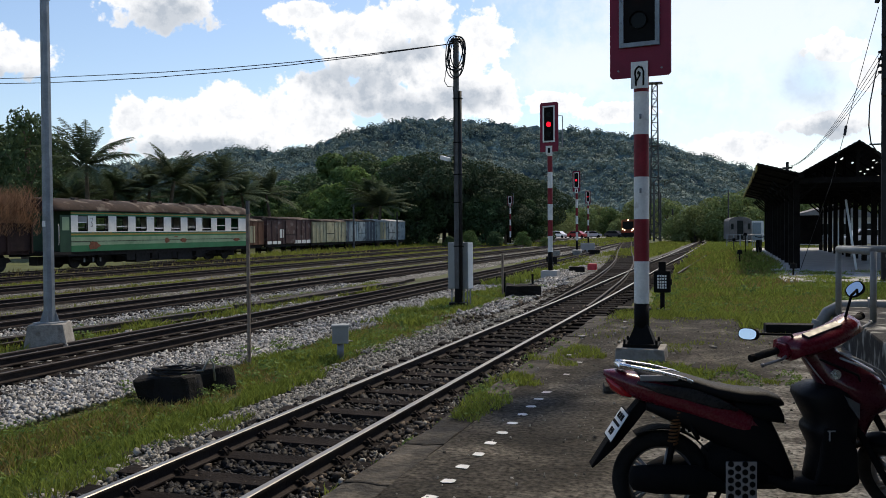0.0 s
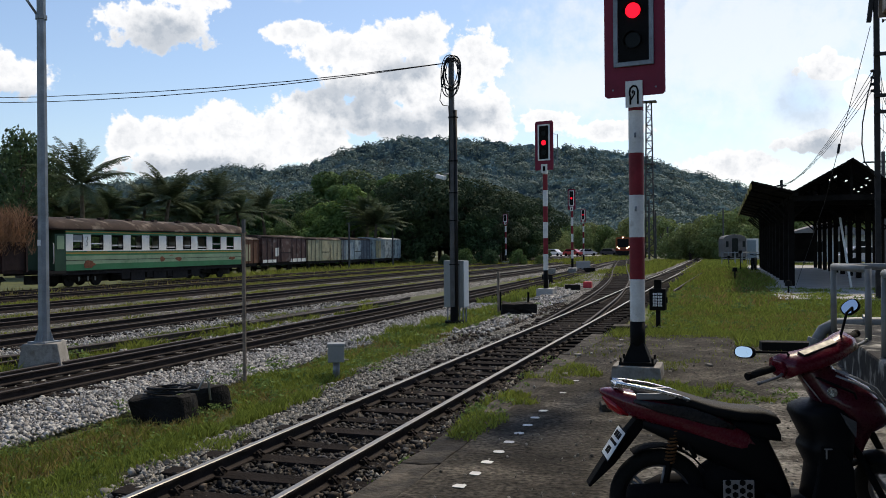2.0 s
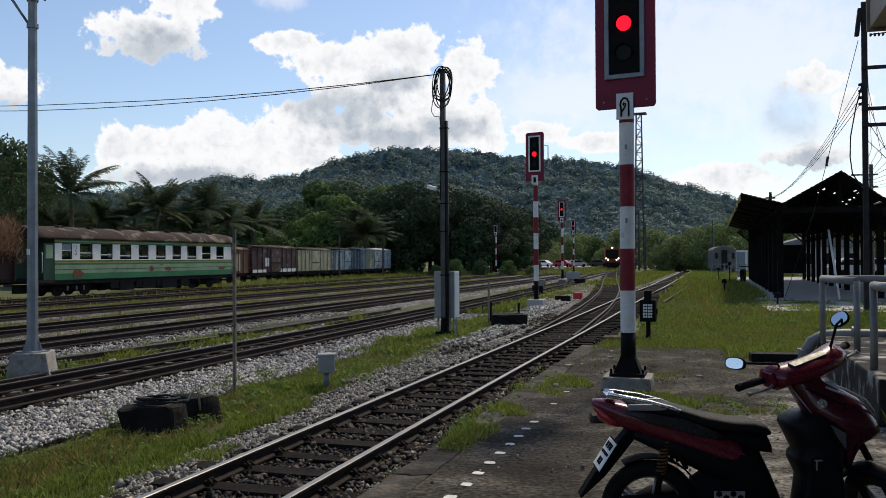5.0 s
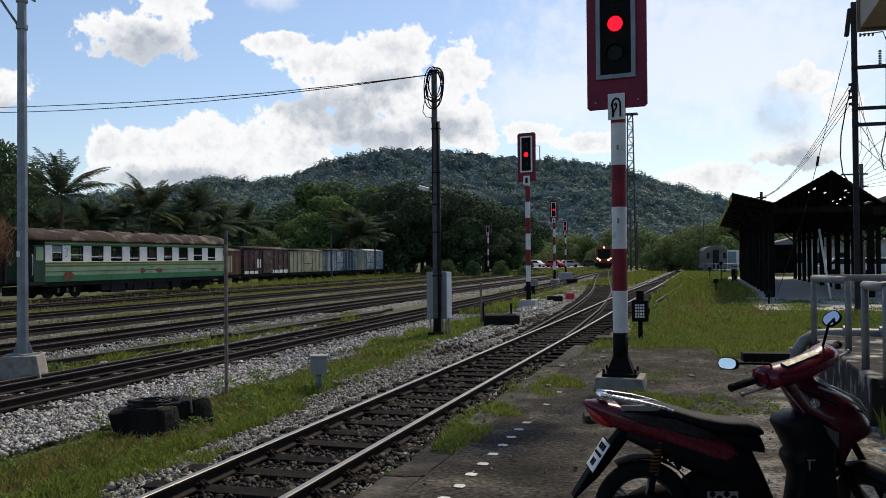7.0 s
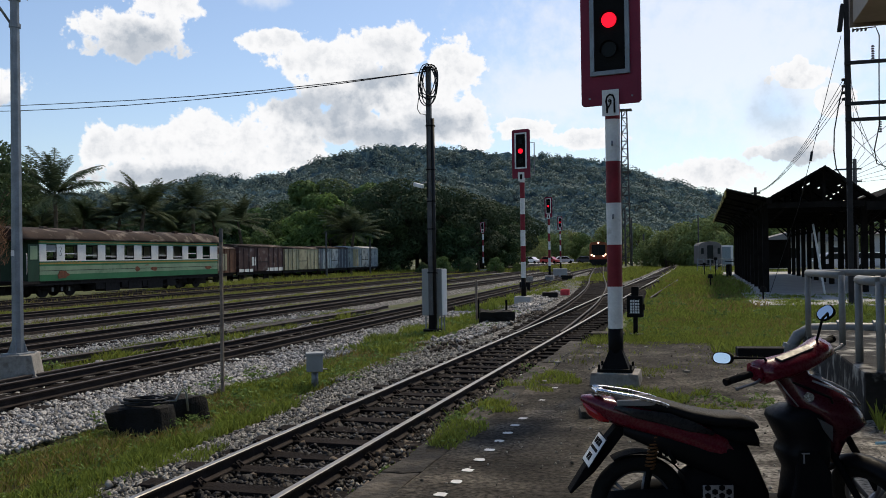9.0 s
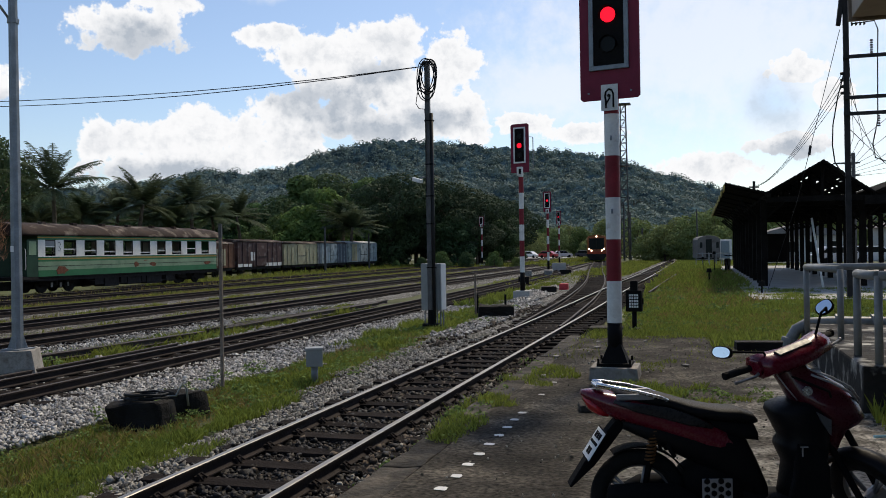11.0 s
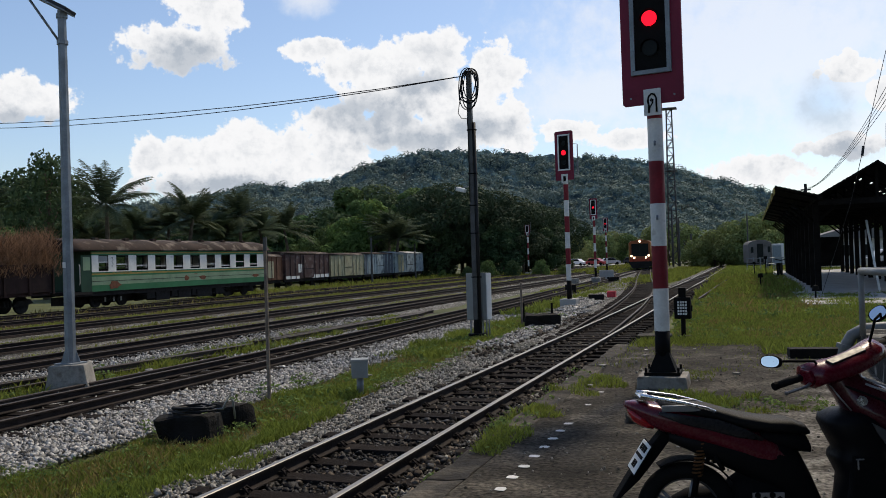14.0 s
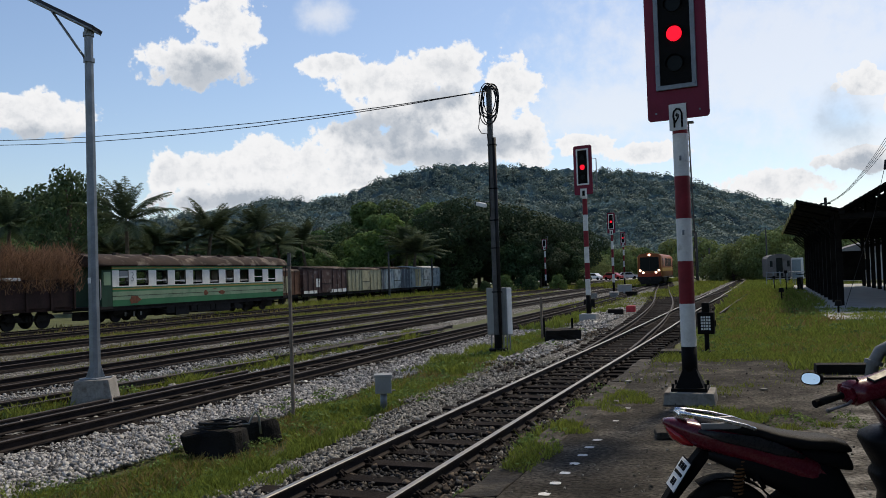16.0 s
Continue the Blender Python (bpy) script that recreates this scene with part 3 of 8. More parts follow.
def oil_shade_bed(points, y0, y1, n, z, material, label, wide=1.0):
    """Darkened stone between and beside the rails of a track; under parked stock it paints shade."""
    verts, faces = [], []
    for i in range(n):
        y = y0 + (y1 - y0) * i / (n - 1)
        for j, x in enumerate((-0.98, -0.8, -0.4, 0, 0.4, 0.8, 1.12)):
            verts.append((curve_at(points, y) + x * wide + 0.1 * noise.noise((y * 1.1, x * 4, 2)), y, z - (0.03 if j in (0, 6) else 0) + 0.012 * noise.noise((y * 2, x * 5, 5))))
    for i in range(n - 1):
        for j in range(6):
            a = i * 7 + j
            faces.append((a, a + 1, a + 8, a + 7))
    tagged(new("oil_shade_ballast", raw("oil_shade_ballast", verts, faces, material)), label, "ballast", kind="structure")


M_BALLAST_RUST_SHADE = gravel_mat("ballast_rust_shade", (0.032, 0.024, 0.02), (0.010, 0.008, 0.007), 0.05, (0.04, 0.028, 0.021), 0.5)
oil_shade_bed(MAIN, -8, 130, 150, -0.362, M_BALLAST_OIL, "oil-darkened stones between the near rails")
oil_shade_bed(TRACK_2, -8, 112, 100, -0.365, M_BALLAST_RUST_SHADE, "rust-stained stones between the rails", 0.66)
# next two: shade below coach and vans, laid down as dark sheets
oil_shade_bed(TRACK_7, -8, 120, 80, -0.38, M_BALLAST_RUST_SHADE, "ground under the parked stock, coloured dark for its shade", 1.7)
oil_shade_bed(TRACK_8, 50, 110, 40, -0.5, M_BALLAST_RUST_SHADE, "ground under the vans, coloured dark for their shade", 1.7)
oil_shade_bed(TRACK_3, -8, 120, 90, -0.365, M_BALLAST_RUST_SHADE, "rust-stained stones between the rails", 0.52)
oil_shade_bed(TRACK_4, -8, 120, 90, -0.37, M_BALLAST_RUST_SHADE, "rust-stained stones between the rails", 0.46)
oil_shade_bed(TRACK_5, -8, 120, 90, -0.37, M_BALLAST_RUST_SHADE, "rust-stained stones between the rails", 0.46)
oil_shade_bed(TRACK_6, -8, 120, 90, -0.375, M_BALLAST_RUST_SHADE, "rust-stained stones between the rails", 0.46)
oil_shade_bed(BRANCH, 24, 200, 160, -0.335, M_BALLAST_OIL, "dark stones between the branch rails")


def sleeper_mesh(w, l, h, material, bow=0.006):
    bm = B()
    box(bm, -l / 2, l / 2, -w / 2, w / 2, -h, 0, 0.012)
    for v in bm.verts:
        v.co.x += 0.01 * noise.noise(v.co * 9)
        v.co.z += bow * noise.noise(v.co * 6)
    me = bpy.data.meshes.new("sleeper")
    bm.to_mesh(me)
    bm.free()
    me.materials.append(material)
    return me


SLEEPER_WOOD = sleeper_mesh(0.21, 2.0, 0.14, M_SLEEPER)
SLEEPER_CONC = sleeper_mesh(0.22, 2.0, 0.14, M_SLEEPER_C)


def clip_mesh():
    bm = B()
    box(bm, -0.075, -0.02, -0.05, 0.05, -0.01, 0.035, 0.006)
    tube(bm, [(-0.10, -0.04, 0.01), (-0.05, -0.03, 0.05), (-0.03, 0.0, 0.03), (-0.06, 0.03, 0.05), (-0.11, 0.04, 0.0)], 0.01, 5)
    me = bpy.data.meshes.new("rail_clip")
    bm.to_mesh(me)
    bm.free()
    me.materials.append(M_RAIL)
    return me


CLIP = clip_mesh()


def track(label, points, y0, y1, step, polished, sleepers_to, spacing=0.65, mesh=None, clips_to=None, sink=0.0):
    root = thing("railway_track", label, "railway track", kind="structure")
    for off in (-0.532, 0.532):
        part("rail", sweep(B(), RAIL_PROFILE, path_of(points, y0, y1, step, off), 0, True, TOP_EDGES), [M_RAIL, M_RAIL_TOP if polished else M_RAIL_DULL], root)
    y = y0 + 0.3
    rng = random.Random(len(points) * 7 + int(y1))
    while y < sleepers_to:
        ob = new("sleeper", mesh or SLEEPER_WOOD)
        ob.parent = root
        s = (curve_at(points, y + 0.2) - curve_at(points, y - 0.2)) / 0.4
        ob.matrix_basis = pose(curve_at(points, y) + rng.uniform(-0.05, 0.05), y, -0.312 - sink + rng.uniform(-0.012, 0.006), 0, 0, -math.degrees(math.atan(s)) + rng.uniform(-1.2, 1.2))
        if clips_to and y < clips_to:
            for off in (-0.532, 0.532):
                for side in (0, 180):
                    c = new("rail_clip", CLIP)
                    c.parent = root
                    c.matrix_basis = pose(curve_at(points, y) + off, y, -0.315, 0, 0, side)
        y += spacing + rng.uniform(-0.03, 0.03)
    return root


track("near main track with polished rails on dark timber sleepers", MAIN, -8, 240, 2.0, True, 70, 0.62, None, 30)
track("track curving away over a turnout, polished rails", BRANCH, 20.5, 290, 1.0, False, 70, 0.62)
track("second track with rusty rails and grey ballast", TRACK_2, -8, 117, 2.0, False, 75, 0.65, None, None, 0.035)
track("yard track with rusty rails", TRACK_3, -8, 190, 3.0, False, 45, 0.65, None, None, 0.04)
track("weedy yard track with rusty rails", TRACK_4, -8, 198, 3.0, False, 0)
track("weedy yard track with rusty rails", TRACK_5, -8, 215, 3.0, False, 0)
track("weedy yard track with rusty rails", TRACK_6, -8, 215, 3.0, False, 0)
track("overgrown siding under the parked coach", TRACK_7, -8, 158, 3.0, False, 0)
track("crossover track with worn rails beyond the platform end", LOOP_R, 46, 168, 2.0, False, 110, 0.65)


def platform():
    """Low platform, its top at rail height and a little over, with a kerb along the track."""
    root = thing("platform", "worn dark platform surface beside the near track", "platform", kind="structure")
    bm = B()
    nx, ny = 24, 50
    vs = {}
    for j in range(ny + 1):
        for i in range(nx + 1):
            x, y = -2.02 + 13.0 * (i / nx) ** 1.5, -9 + 25.4 * j / ny
            if j == ny:
                y += 0.5 * noise.noise((x * 1.3, 1, 1)) - 0.25 * max(0, x - 0.5)
            vs[i, j] = bm.verts.new((x, y, 0.012 * noise.noise((x * 0.8, y * 0.6, 0))))
    for j in range(ny):
        for i in range(nx):
            bm.faces.new((vs[i, j], vs[i + 1, j], vs[i + 1, j + 1], vs[i, j + 1]))
    bmesh.ops.solidify(bm, geom=list(bm.faces), thickness=-0.12)
    bmesh.ops.recalc_face_normals(bm, faces=bm.faces)
    part("surface", bm, M_PLATFORM, root)
    rng = random.Random(3)
    y = -9.0
    while y < 15.8:
        l = rng.uniform(0.9, 1.3)
        bm = B()
        box(bm, -2.34, -2.035, y + 0.012, y + l - 0.012, -0.55, 0.0, 0.02)
        bmesh.ops.subdivide_edges(bm, edges=[e for e in bm.edges if e.calc_length() > 0.2], cuts=3, use_grid_fill=True)
        for v in bm.verts:
            v.co += 0.035 * Vector((noise.noise(v.co * 5), noise.noise(v.co * 5 + Vector((3, 0, 0))), 0.6 * noise.noise(v.co * 7) - 0.3))
        part("kerb_stone", bm, M_CONC_DARK, root)
        y += l
    # painted safety dots
    for k, y in enumerate([5.27 + 0.352 * i for i in range(-9, 10)] + [9.56, 10.44, 11.08, 15.25]):
        bm = B()
        r = 0.047 if y < 9 else 0.036
        turn = [i * math.tau / 12 + 0.13 for i in range(12)]
        wob = [0.9 * min(1.25, 1 / max(abs(math.cos(a)), abs(math.sin(a)))) + 0.3 * noise.noise((math.cos(a) * 2, math.sin(a) * 2, k * 1.7)) for a in turn]
        f = bm.faces.new([bm.verts.new((-1.695 + r * w * math.cos(a) + 0.012 * noise.noise((k, 0.5, 3)), y + r * w * math.sin(a), 0.006 + 0.012 * noise.noise((-1.36, y * 0.6, 0)))) for a, w in zip(turn, wob)])
        bmesh.ops.recalc_face_normals(bm, faces=[f])
        r2 = bmesh.ops.extrude_face_region(bm, geom=[f])
        bmesh.ops.translate(bm, vec=(0, 0, 0.002), verts=[v for v in r2["geom"] if isinstance(v, bmesh.types.BMVert)])
        bmesh.ops.recalc_face_normals(bm, faces=bm.faces)
        part("painted_dot", bm, M_WHITE, root, "worn white painted dot")


platform()

# ---- hills, trees and distance ----


def leaf_cloud(rng, blobs, count, size, squash=0.8, loose=0.55):
    """Small leaf clumps, each a bent quad, spread through the shells of some lumps."""
    out = np.zeros((count, 4, 3))
    weights = np.array([b[3] ** 2 for b in blobs])
    pick = rng.choice(len(blobs), count, p=weights / weights.sum())
    d = rng.normal(size=(count, 3))
    d /= np.linalg.norm(d, axis=1)[:, None]
    rad = rng.uniform(0.68, 1.06, count) ** 0.6
    bl = np.array(blobs)
    c = bl[pick, :3] + d * (bl[pick, 3] * rad)[:, None] * np.array([1, 1, squash])
    out_way = d + np.array([0, 0, 0.35]) + loose * rng.normal(size=(count, 3))
    a = np.cross(out_way, rng.normal(size=(count, 3)))
    a /= np.linalg.norm(a, axis=1)[:, None]
    b = np.cross(a, out_way)
    b /= np.linalg.norm(b, axis=1)[:, None]
    s = size * rng.uniform(0.5, 1.4, count)[:, None]
    out[:, 0], out[:, 1], out[:, 2], out[:, 3] = c - a * s, c + b * s * 0.55, c + a * s, c - b * s * 0.55
    return out


def hills():
    """A wooded ridge that closes the view, its crest by bearing; fine lumps are the crowns of the forest."""
    crest = [(-75, 2.6), (-58, 3.2), (-44.6, 3.7), (-38.5, 4.1), (-35.2, 4.45), (-32.8, 4.9), (-31.1, 5.4), (-29.3, 5.1), (-26.8, 5.35), (-25.0, 6.0), (-23.2, 6.66), (-20.3, 7.25), (-17.4, 7.2), (-14.8, 6.87), (-11.5, 6.55), (-7.9, 6.32), (-6.2, 5.93), (-4.1, 5.43), (-1.7, 4.42), (0.3, 4.0), (1.5, 3.5), (3.6, 2.9), (6.7, 2.3), (12, 1.8), (22, 1.5), (40, 2.2)]
    near, far, top = 620.0, 1500.0, 980.0
    azs = np.concatenate([np.arange(-75, -46, 0.6), np.arange(-46, 12, 0.11), np.arange(12, 40, 0.8)])
    e = np.interp(azs, [c[0] for c in crest], [c[1] for c in crest])
    k = np.array([0.25, 0.5, 0.25])
    e = np.convolve(np.pad(e, 1, mode="edge"), k, "valid")
    steps = 84
    verts = []
    for i, a in enumerate(azs):
        h = top * math.tan(radians(e[i]))
        spur = 60 * noise.noise((a * 0.16, 3.0, 0))
        for j in range(steps):
            u = j / (steps - 1)
            r = near + spur + (top - near - spur) * u / 0.8 if u <= 0.8 else top + (far - top) * (u - 0.8) / 0.2
            rise = min(1.0, u / 0.8)
            z = h * (0.62 * rise ** 1.0 + 0.38 * rise ** 2.4) if u <= 0.8 else h * (1 - ((u - 0.8) / 0.2) ** 1.5)
            x, y = r * math.sin(radians(a)), r * math.cos(radians(a))
            gully = noise.noise((x * 0.006, y * 0.006, 1)) * 26 + noise.noise((x * 0.015, y * 0.015, 5)) * 16
            z += gully * rise * (1 - rise) * 3.0
            p = noise.cell(Vector((x * 0.11, y * 0.11, z * 0.11)))
            crowns = noise.noise((x * 0.10, y * 0.10, z * 0.1)) * 4.4 + noise.noise((x * 0.24, y * 0.24, z * 0.24)) * 2.6 + p * 1.3
            verts.append((x, y, z - 1.0 + crowns * min(1, 0.3 + rise) + 1.6))
    n = steps
    faces = [(i * n + j, i * n + j + 1, (i + 1) * n + j + 1, (i + 1) * n + j) for i in range(len(azs) - 1) for j in range(n - 1)]
    # bluish base colour paints the haze of distance onto the ridge
    m = mat("far_forest_hazy", (0.065, 0.105, 0.115), 0.9, vary=0.5, scale=0.02, fine=0.14, second=(0.12, 0.128, 0.10), second_at=0.62, bump=0.5, bump_scale=6.0, spec=0.0)
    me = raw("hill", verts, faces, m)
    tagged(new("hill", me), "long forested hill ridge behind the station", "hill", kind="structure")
    # crowns of the forest: lumpy domes, some taller than their neighbours
    rng = np.random.default_rng(4)
    v = np.array(verts).reshape(len(azs), steps, 3)
    wide = (azs > -46) & (azs < 11)
    v = v[wide][:, 2:69]
    count = 8500
    i, j = rng.integers(0, v.shape[0], count), rng.integers(0, v.shape[1], count)
    r = 3.9 * rng.lognormal(0, 0.33, count)
    c = v[i, j] + rng.normal(0, 0.8, (count, 3)) + np.array([0, 0, 0.2])
    q = leaf_cloud(rng, np.column_stack([c, r]), 300000, 1.25, 0.85, 0.1)
    # crowns coloured pale and bluish too, haze put into the leaf colour
    me = tri_mesh("hill_forest", q, 4, leaf_mat("hill_crown_hazy", (0.165, 0.215, 0.190), 0.12, 0.1))
    tagged(new("hill_forest", me), "dense tree crowns covering the hill, coloured bluish for haze", "forest", kind="stuff")


hills()


def tree_meshes(seed, height, width, leaves, size, material, low=0.25, flat=1.0):
    rng = np.random.default_rng(seed)
    bm = B()
    tr = height * 0.022 + 0.05
    lean = rng.uniform(-0.05, 0.05, 2) * height
    fork = height * (low + 0.18)
    tube(bm, [(0, 0, -0.4), (lean[0] * 0.3, lean[1] * 0.3, fork * 0.5), (lean[0], lean[1], fork), (lean[0] * 1.4, lean[1] * 1.4, height * 0.8)], [tr * 1.5, tr * 1.1, tr * 0.85, tr * 0.25], 8)
    blobs = []
    for k in range(13):
        a = k * 2.4 + rng.uniform(-0.4, 0.4)
        t = (k + 0.5) / 13
        z = height * (low + (0.93 - low) * t)
        r = width * 0.5 * math.sin(math.pi * min(1, 0.28 + 0.66 * t)) * rng.uniform(0.45, 0.95)
        x, y = math.cos(a) * r, math.sin(a) * r
        blobs.append((x + lean[0], y + lean[1], z, width * rng.uniform(0.15, 0.27)))
        tube(bm, [(lean[0] * t, lean[1] * t, max(fork * 0.6, z - height * 0.22)), (x * 0.5 + lean[0], y * 0.5 + lean[1], z - height * 0.08), (x + lean[0], y + lean[1], z)], [tr * 0.5, tr * 0.3, tr * 0.1], 5)
    trunk = bpy.data.meshes.new("trunk")
    bm.to_mesh(trunk)
    bm.free()
    trunk.materials.append(M_BARK)
    quads = leaf_cloud(rng, blobs, leaves, size, 0.75 * flat)
    return trunk, tri_mesh("crown", quads, 4, material)


def plant(name, meshes, m, label, category="tree", group=""):
    root = thing(name, label, category, m, group)
    for n, me in zip(("trunk", "crown"), meshes):
        ob = new(n, me)
        ob.parent = root
    return root


M_LEAF_DEEP = leaf_mat("leaf_deep_green", (0.048, 0.072, 0.040), 0.2, 0.15)
M_LEAF_SUN = leaf_mat("leaf_fresh_green", (0.13, 0.20, 0.06), 0.4, 0.35)
TREES = [
    tree_meshes(1, 11.0, 9.0, 8200, 0.26, M_LEAF, 0.12),
    tree_meshes(2, 9.5, 10.0, 8200, 0.26, M_LEAF, 0.08),
    tree_meshes(3, 12.0, 8.0, 8200, 0.26, M_LEAF_B, 0.15),
    tree_meshes(4, 7.0, 8.0, 6500, 0.2, M_LEAF_B, 0.04),
    tree_meshes(5, 5.0, 6.5, 6000, 0.17, M_LEAF_C, 0.02),
    tree_meshes(6, 11.0, 14.0, 15000, 0.2, M_LEAF_DEEP, 0.40, 0.7),
    tree_meshes(7, 9.0, 8.0, 9000, 0.24, M_LEAF_SUN, 0.10),
]


def place_tree(kind, x, y, h, label="dark green broadleaf tree in the row behind the yard", group="trees behind the yard", z=-0.5):
    base = (11.0, 9.5, 12.0, 7.0, 5.0, 11.0, 9.0)[kind]
    k = h / base
    rz = (x * 37 + y * 61) % 360
    ob = plant("tree", TREES[kind], pose(x, y, z, 0, 0, rz), label, "tree", group)
    ob.scale = (k * (0.9 + 0.2 * ((x * 7) % 1)), k * (0.9 + 0.2 * ((y * 3) % 1)), k)
    return ob


def tree_rows():
    rng = random.Random(12)
    tops = [(-1.35, 0.10), (-1.1, 0.11), (-0.99, 0.100), (-0.955, 0.105), (-0.92, 0.085), (-0.895, 0.045), (-0.77, 0.046), (-0.70, 0.048), (-0.62, 0.050), (-0.555, 0.056), (-0.50, 0.064), (-0.455, 0.090), (-0.42, 0.093), (-0.34, 0.088), (-0.28, 0.074), (-0.23, 0.061), (-0.205, 0.049), (-0.192, 0.022)]
    for row, dist in enumerate((112.0, 124.0, 138.0)):
        s = -1.3 + 0.012 * row
        while s < -0.208 - 0.004 * row:
            e = np.interp(s, [t[0] for t in tops], [t[1] for t in tops])
            d = dist + rng.uniform(-4, 4)
            y = d / math.hypot(1, s)
            h = (e * d + 2.1) * (rng.uniform(0.72, 0.95) if row < 2 else rng.uniform(0.86, 1.0))
            kind = rng.choice((0, 1, 2, 0, 1)) if row else rng.choice((1, 3, 2, 0))
            if s > -0.36:
                kind = rng.choice((5, 5, 0)) if row else rng.choice((0, 1, 5))
            if row == 0:
                h *= 0.72
            place_tree(kind, s * y, y, max(2.5, h))
            s += rng.uniform(0.026, 0.042) * (0.8 if s > -0.35 else 1.0)
    for s, d, h, kind in ((-0.435, 106, 9.6, 6), (-0.475, 108, 7.6, 6), (-0.345, 112, 11.6, 5), (-0.29, 114, 10.6, 5), (-0.245, 118, 9.2, 5)):
        y = d / math.hypot(1, s)
        place_tree(kind, s * y, y, h, "fresh green leafy tree lit by the sun" if kind == 6 else "dark spreading tree with a flat wide crown")
    # undergrowth along the yard's far side
    s = -1.25
    while s < -0.2:
        if -0.64 < s < -0.35:
            s += 0.02
            continue
        y = 100 / math.hypot(1, s) + rng.uniform(-2, 2)
        place_tree(rng.choice((3, 3, 1)), s * y, y, rng.uniform(1.0, 2.1), "low green shrub at the yard's far edge", "shrubs")
        s += rng.uniform(0.02, 0.035)
    # lighter trees in the gap at the end of the yard and behind the shed
    for s, d, h, kind in ((-0.185, 215, 6.5, 4), (-0.170, 235, 8, 3), (-0.155, 225, 7, 4), (-0.142, 245, 8, 4), (-0.128, 230, 7, 3), (-0.098, 240, 9, 4), (-0.082, 225, 8, 3), (-0.066, 215, 8.5, 4), (-0.178, 206, 4, 4), (-0.12, 208, 4, 4), (-0.09, 206, 5, 4)):
        place_tree(kind, s * d, d, h, "light green tree beyond the yard's end", "trees at the yard's end", -0.4)
    for s, d, h, kind in ((-0.052, 130, 3.6, 4), (-0.035, 128, 4.6, 4), (-0.018, 132, 5.6, 4), (0.0, 126, 6.0, 4), (0.018, 130, 6.6, 4), (0.034, 134, 7.6, 4), (0.055, 140, 7.5, 3), (0.08, 150, 7.0, 4), (0.11, 150, 7.5, 3), (0.15, 150, 8, 4), (0.2, 150, 8, 3), (0.26, 150, 8, 0)):
        place_tree(kind, s * d, d, h, "green spreading tree near the shelter", "trees near the shelter", -0.2)


tree_rows()


def palm_meshes(seed, height, fronds=22, length=4.2, upright=0.5):
    rng = np.random.default_rng(seed)
    bm = B()
    pts, rads = [], []
    for k in range(9):
        t = k / 8
        pts.append((0.5 * t * t, 0.15 * math.sin(t * 3), height * t - 0.3))
        rads.append(0.22 - 0.09 * t)
    tube(bm, pts, rads, 8)
    trunk = bpy.data.meshes.new("trunk")
    bm.to_mesh(trunk)
    bm.free()
    trunk.materials.append(M_BARK)
    head = Vector(pts[-1])
    quads = []
    for f in range(fronds):
        az = f * 2.39996 + rng.uniform(-0.2, 0.2)
        start = math.radians(-48 + 136 * ((f * 0.7549 + 0.3) % 1.0) ** (1.0 - 0.7 * upright) + rng.uniform(-8, 8))
        l = length * rng.uniform(0.75, 1.1)
        out = Vector((math.cos(az), math.sin(az), 0))
        side = Vector((-math.sin(az), math.cos(az), 0))
        p, ang = head.copy(), start
        n = 16
        spine = [p.copy()]
        for k in range(n):
            p = p + (out * math.cos(ang) + Vector((0, 0, 1)) * math.sin(ang)) * (l / n)
            ang -= rng.uniform(0.03, 0.062) * (0.35 + 1.7 * k / n)
            spine.append(p.copy())
        for k in range(n):
            a, b = spine[k], spine[k + 1]
            quads.append([a - side * 0.03, a + side * 0.03, b + side * 0.02, b - side * 0.02])
            if k < 1:
                continue
            w = 0.62 * math.sin(math.pi * min(1, 0.12 + 0.86 * k / n)) + 0.08
            for sgn in (-1, 1):
                for h in (0.12, 0.37, 0.62, 0.87):
                    c = a.lerp(b, h)
                    d = (b - a).normalized()
                    tip = c + side * sgn * w * rng.uniform(0.85, 1.1) + d * w * 0.45 + Vector((0, 0, -w * rng.uniform(0.15, 0.75)))
                    quads.append([c - d * 0.026, c + d * 0.026, tip.lerp(c, 0.3) + d * 0.03, tip])
    q = np.array([[tuple(v) for v in s] for s in quads])
    return trunk, tri_mesh("crown", q, 4, M_PALM)


def palms():
    kinds = [palm_meshes(5, 8.0, 34, 4.2, 0.6), palm_meshes(8, 7.0, 34, 3.7, 0.7), palm_meshes(11, 9.0, 32, 3.5, 0.6)]
    for kind, s, d, h in ((0, -0.842, 80, 8.0), (1, -0.705, 84, 7.0), (2, -0.622, 92, 7.6), (1, -0.555, 104, 6.6), (2, -0.42, 100, 6.2), (1, -0.41, 97, 5.0), (0, -0.78, 95, 5.4), (2, -1.05, 92, 8.5), (1, -0.865, 84, 5.0), (1, -0.655, 94, 5.6), (2, -0.80, 90, 6.2), (0, -0.745, 92, 6.6), (1, -0.675, 90, 6.0), (2, -0.59, 98, 6.4)):
        y = d / math.hypot(1, s)
        base = (8.0, 7.0, 9.0)[kind]
        ob = plant("palm_tree", kinds[kind], pose(s * y, y, -0.5, 0, 0, s * 900), "coconut palm with drooping grey-green fronds", "palm tree", "palms")
        ob.scale = (1.12, 1.12, h / base)
    # tall airy tree behind the brush wagon
    y = 84 / math.hypot(1, 0.955)
    big = tree_meshes(21, 13.0, 9.0, 3600, 0.24, M_LEAF, 0.35)
    plant("tree", big, pose(-0.945 * y, y, -0.5), "tall open-crowned dark tree behind the wagons", "tree", "trees behind the yard").scale = (0.75, 0.75, 1.0)


palms()


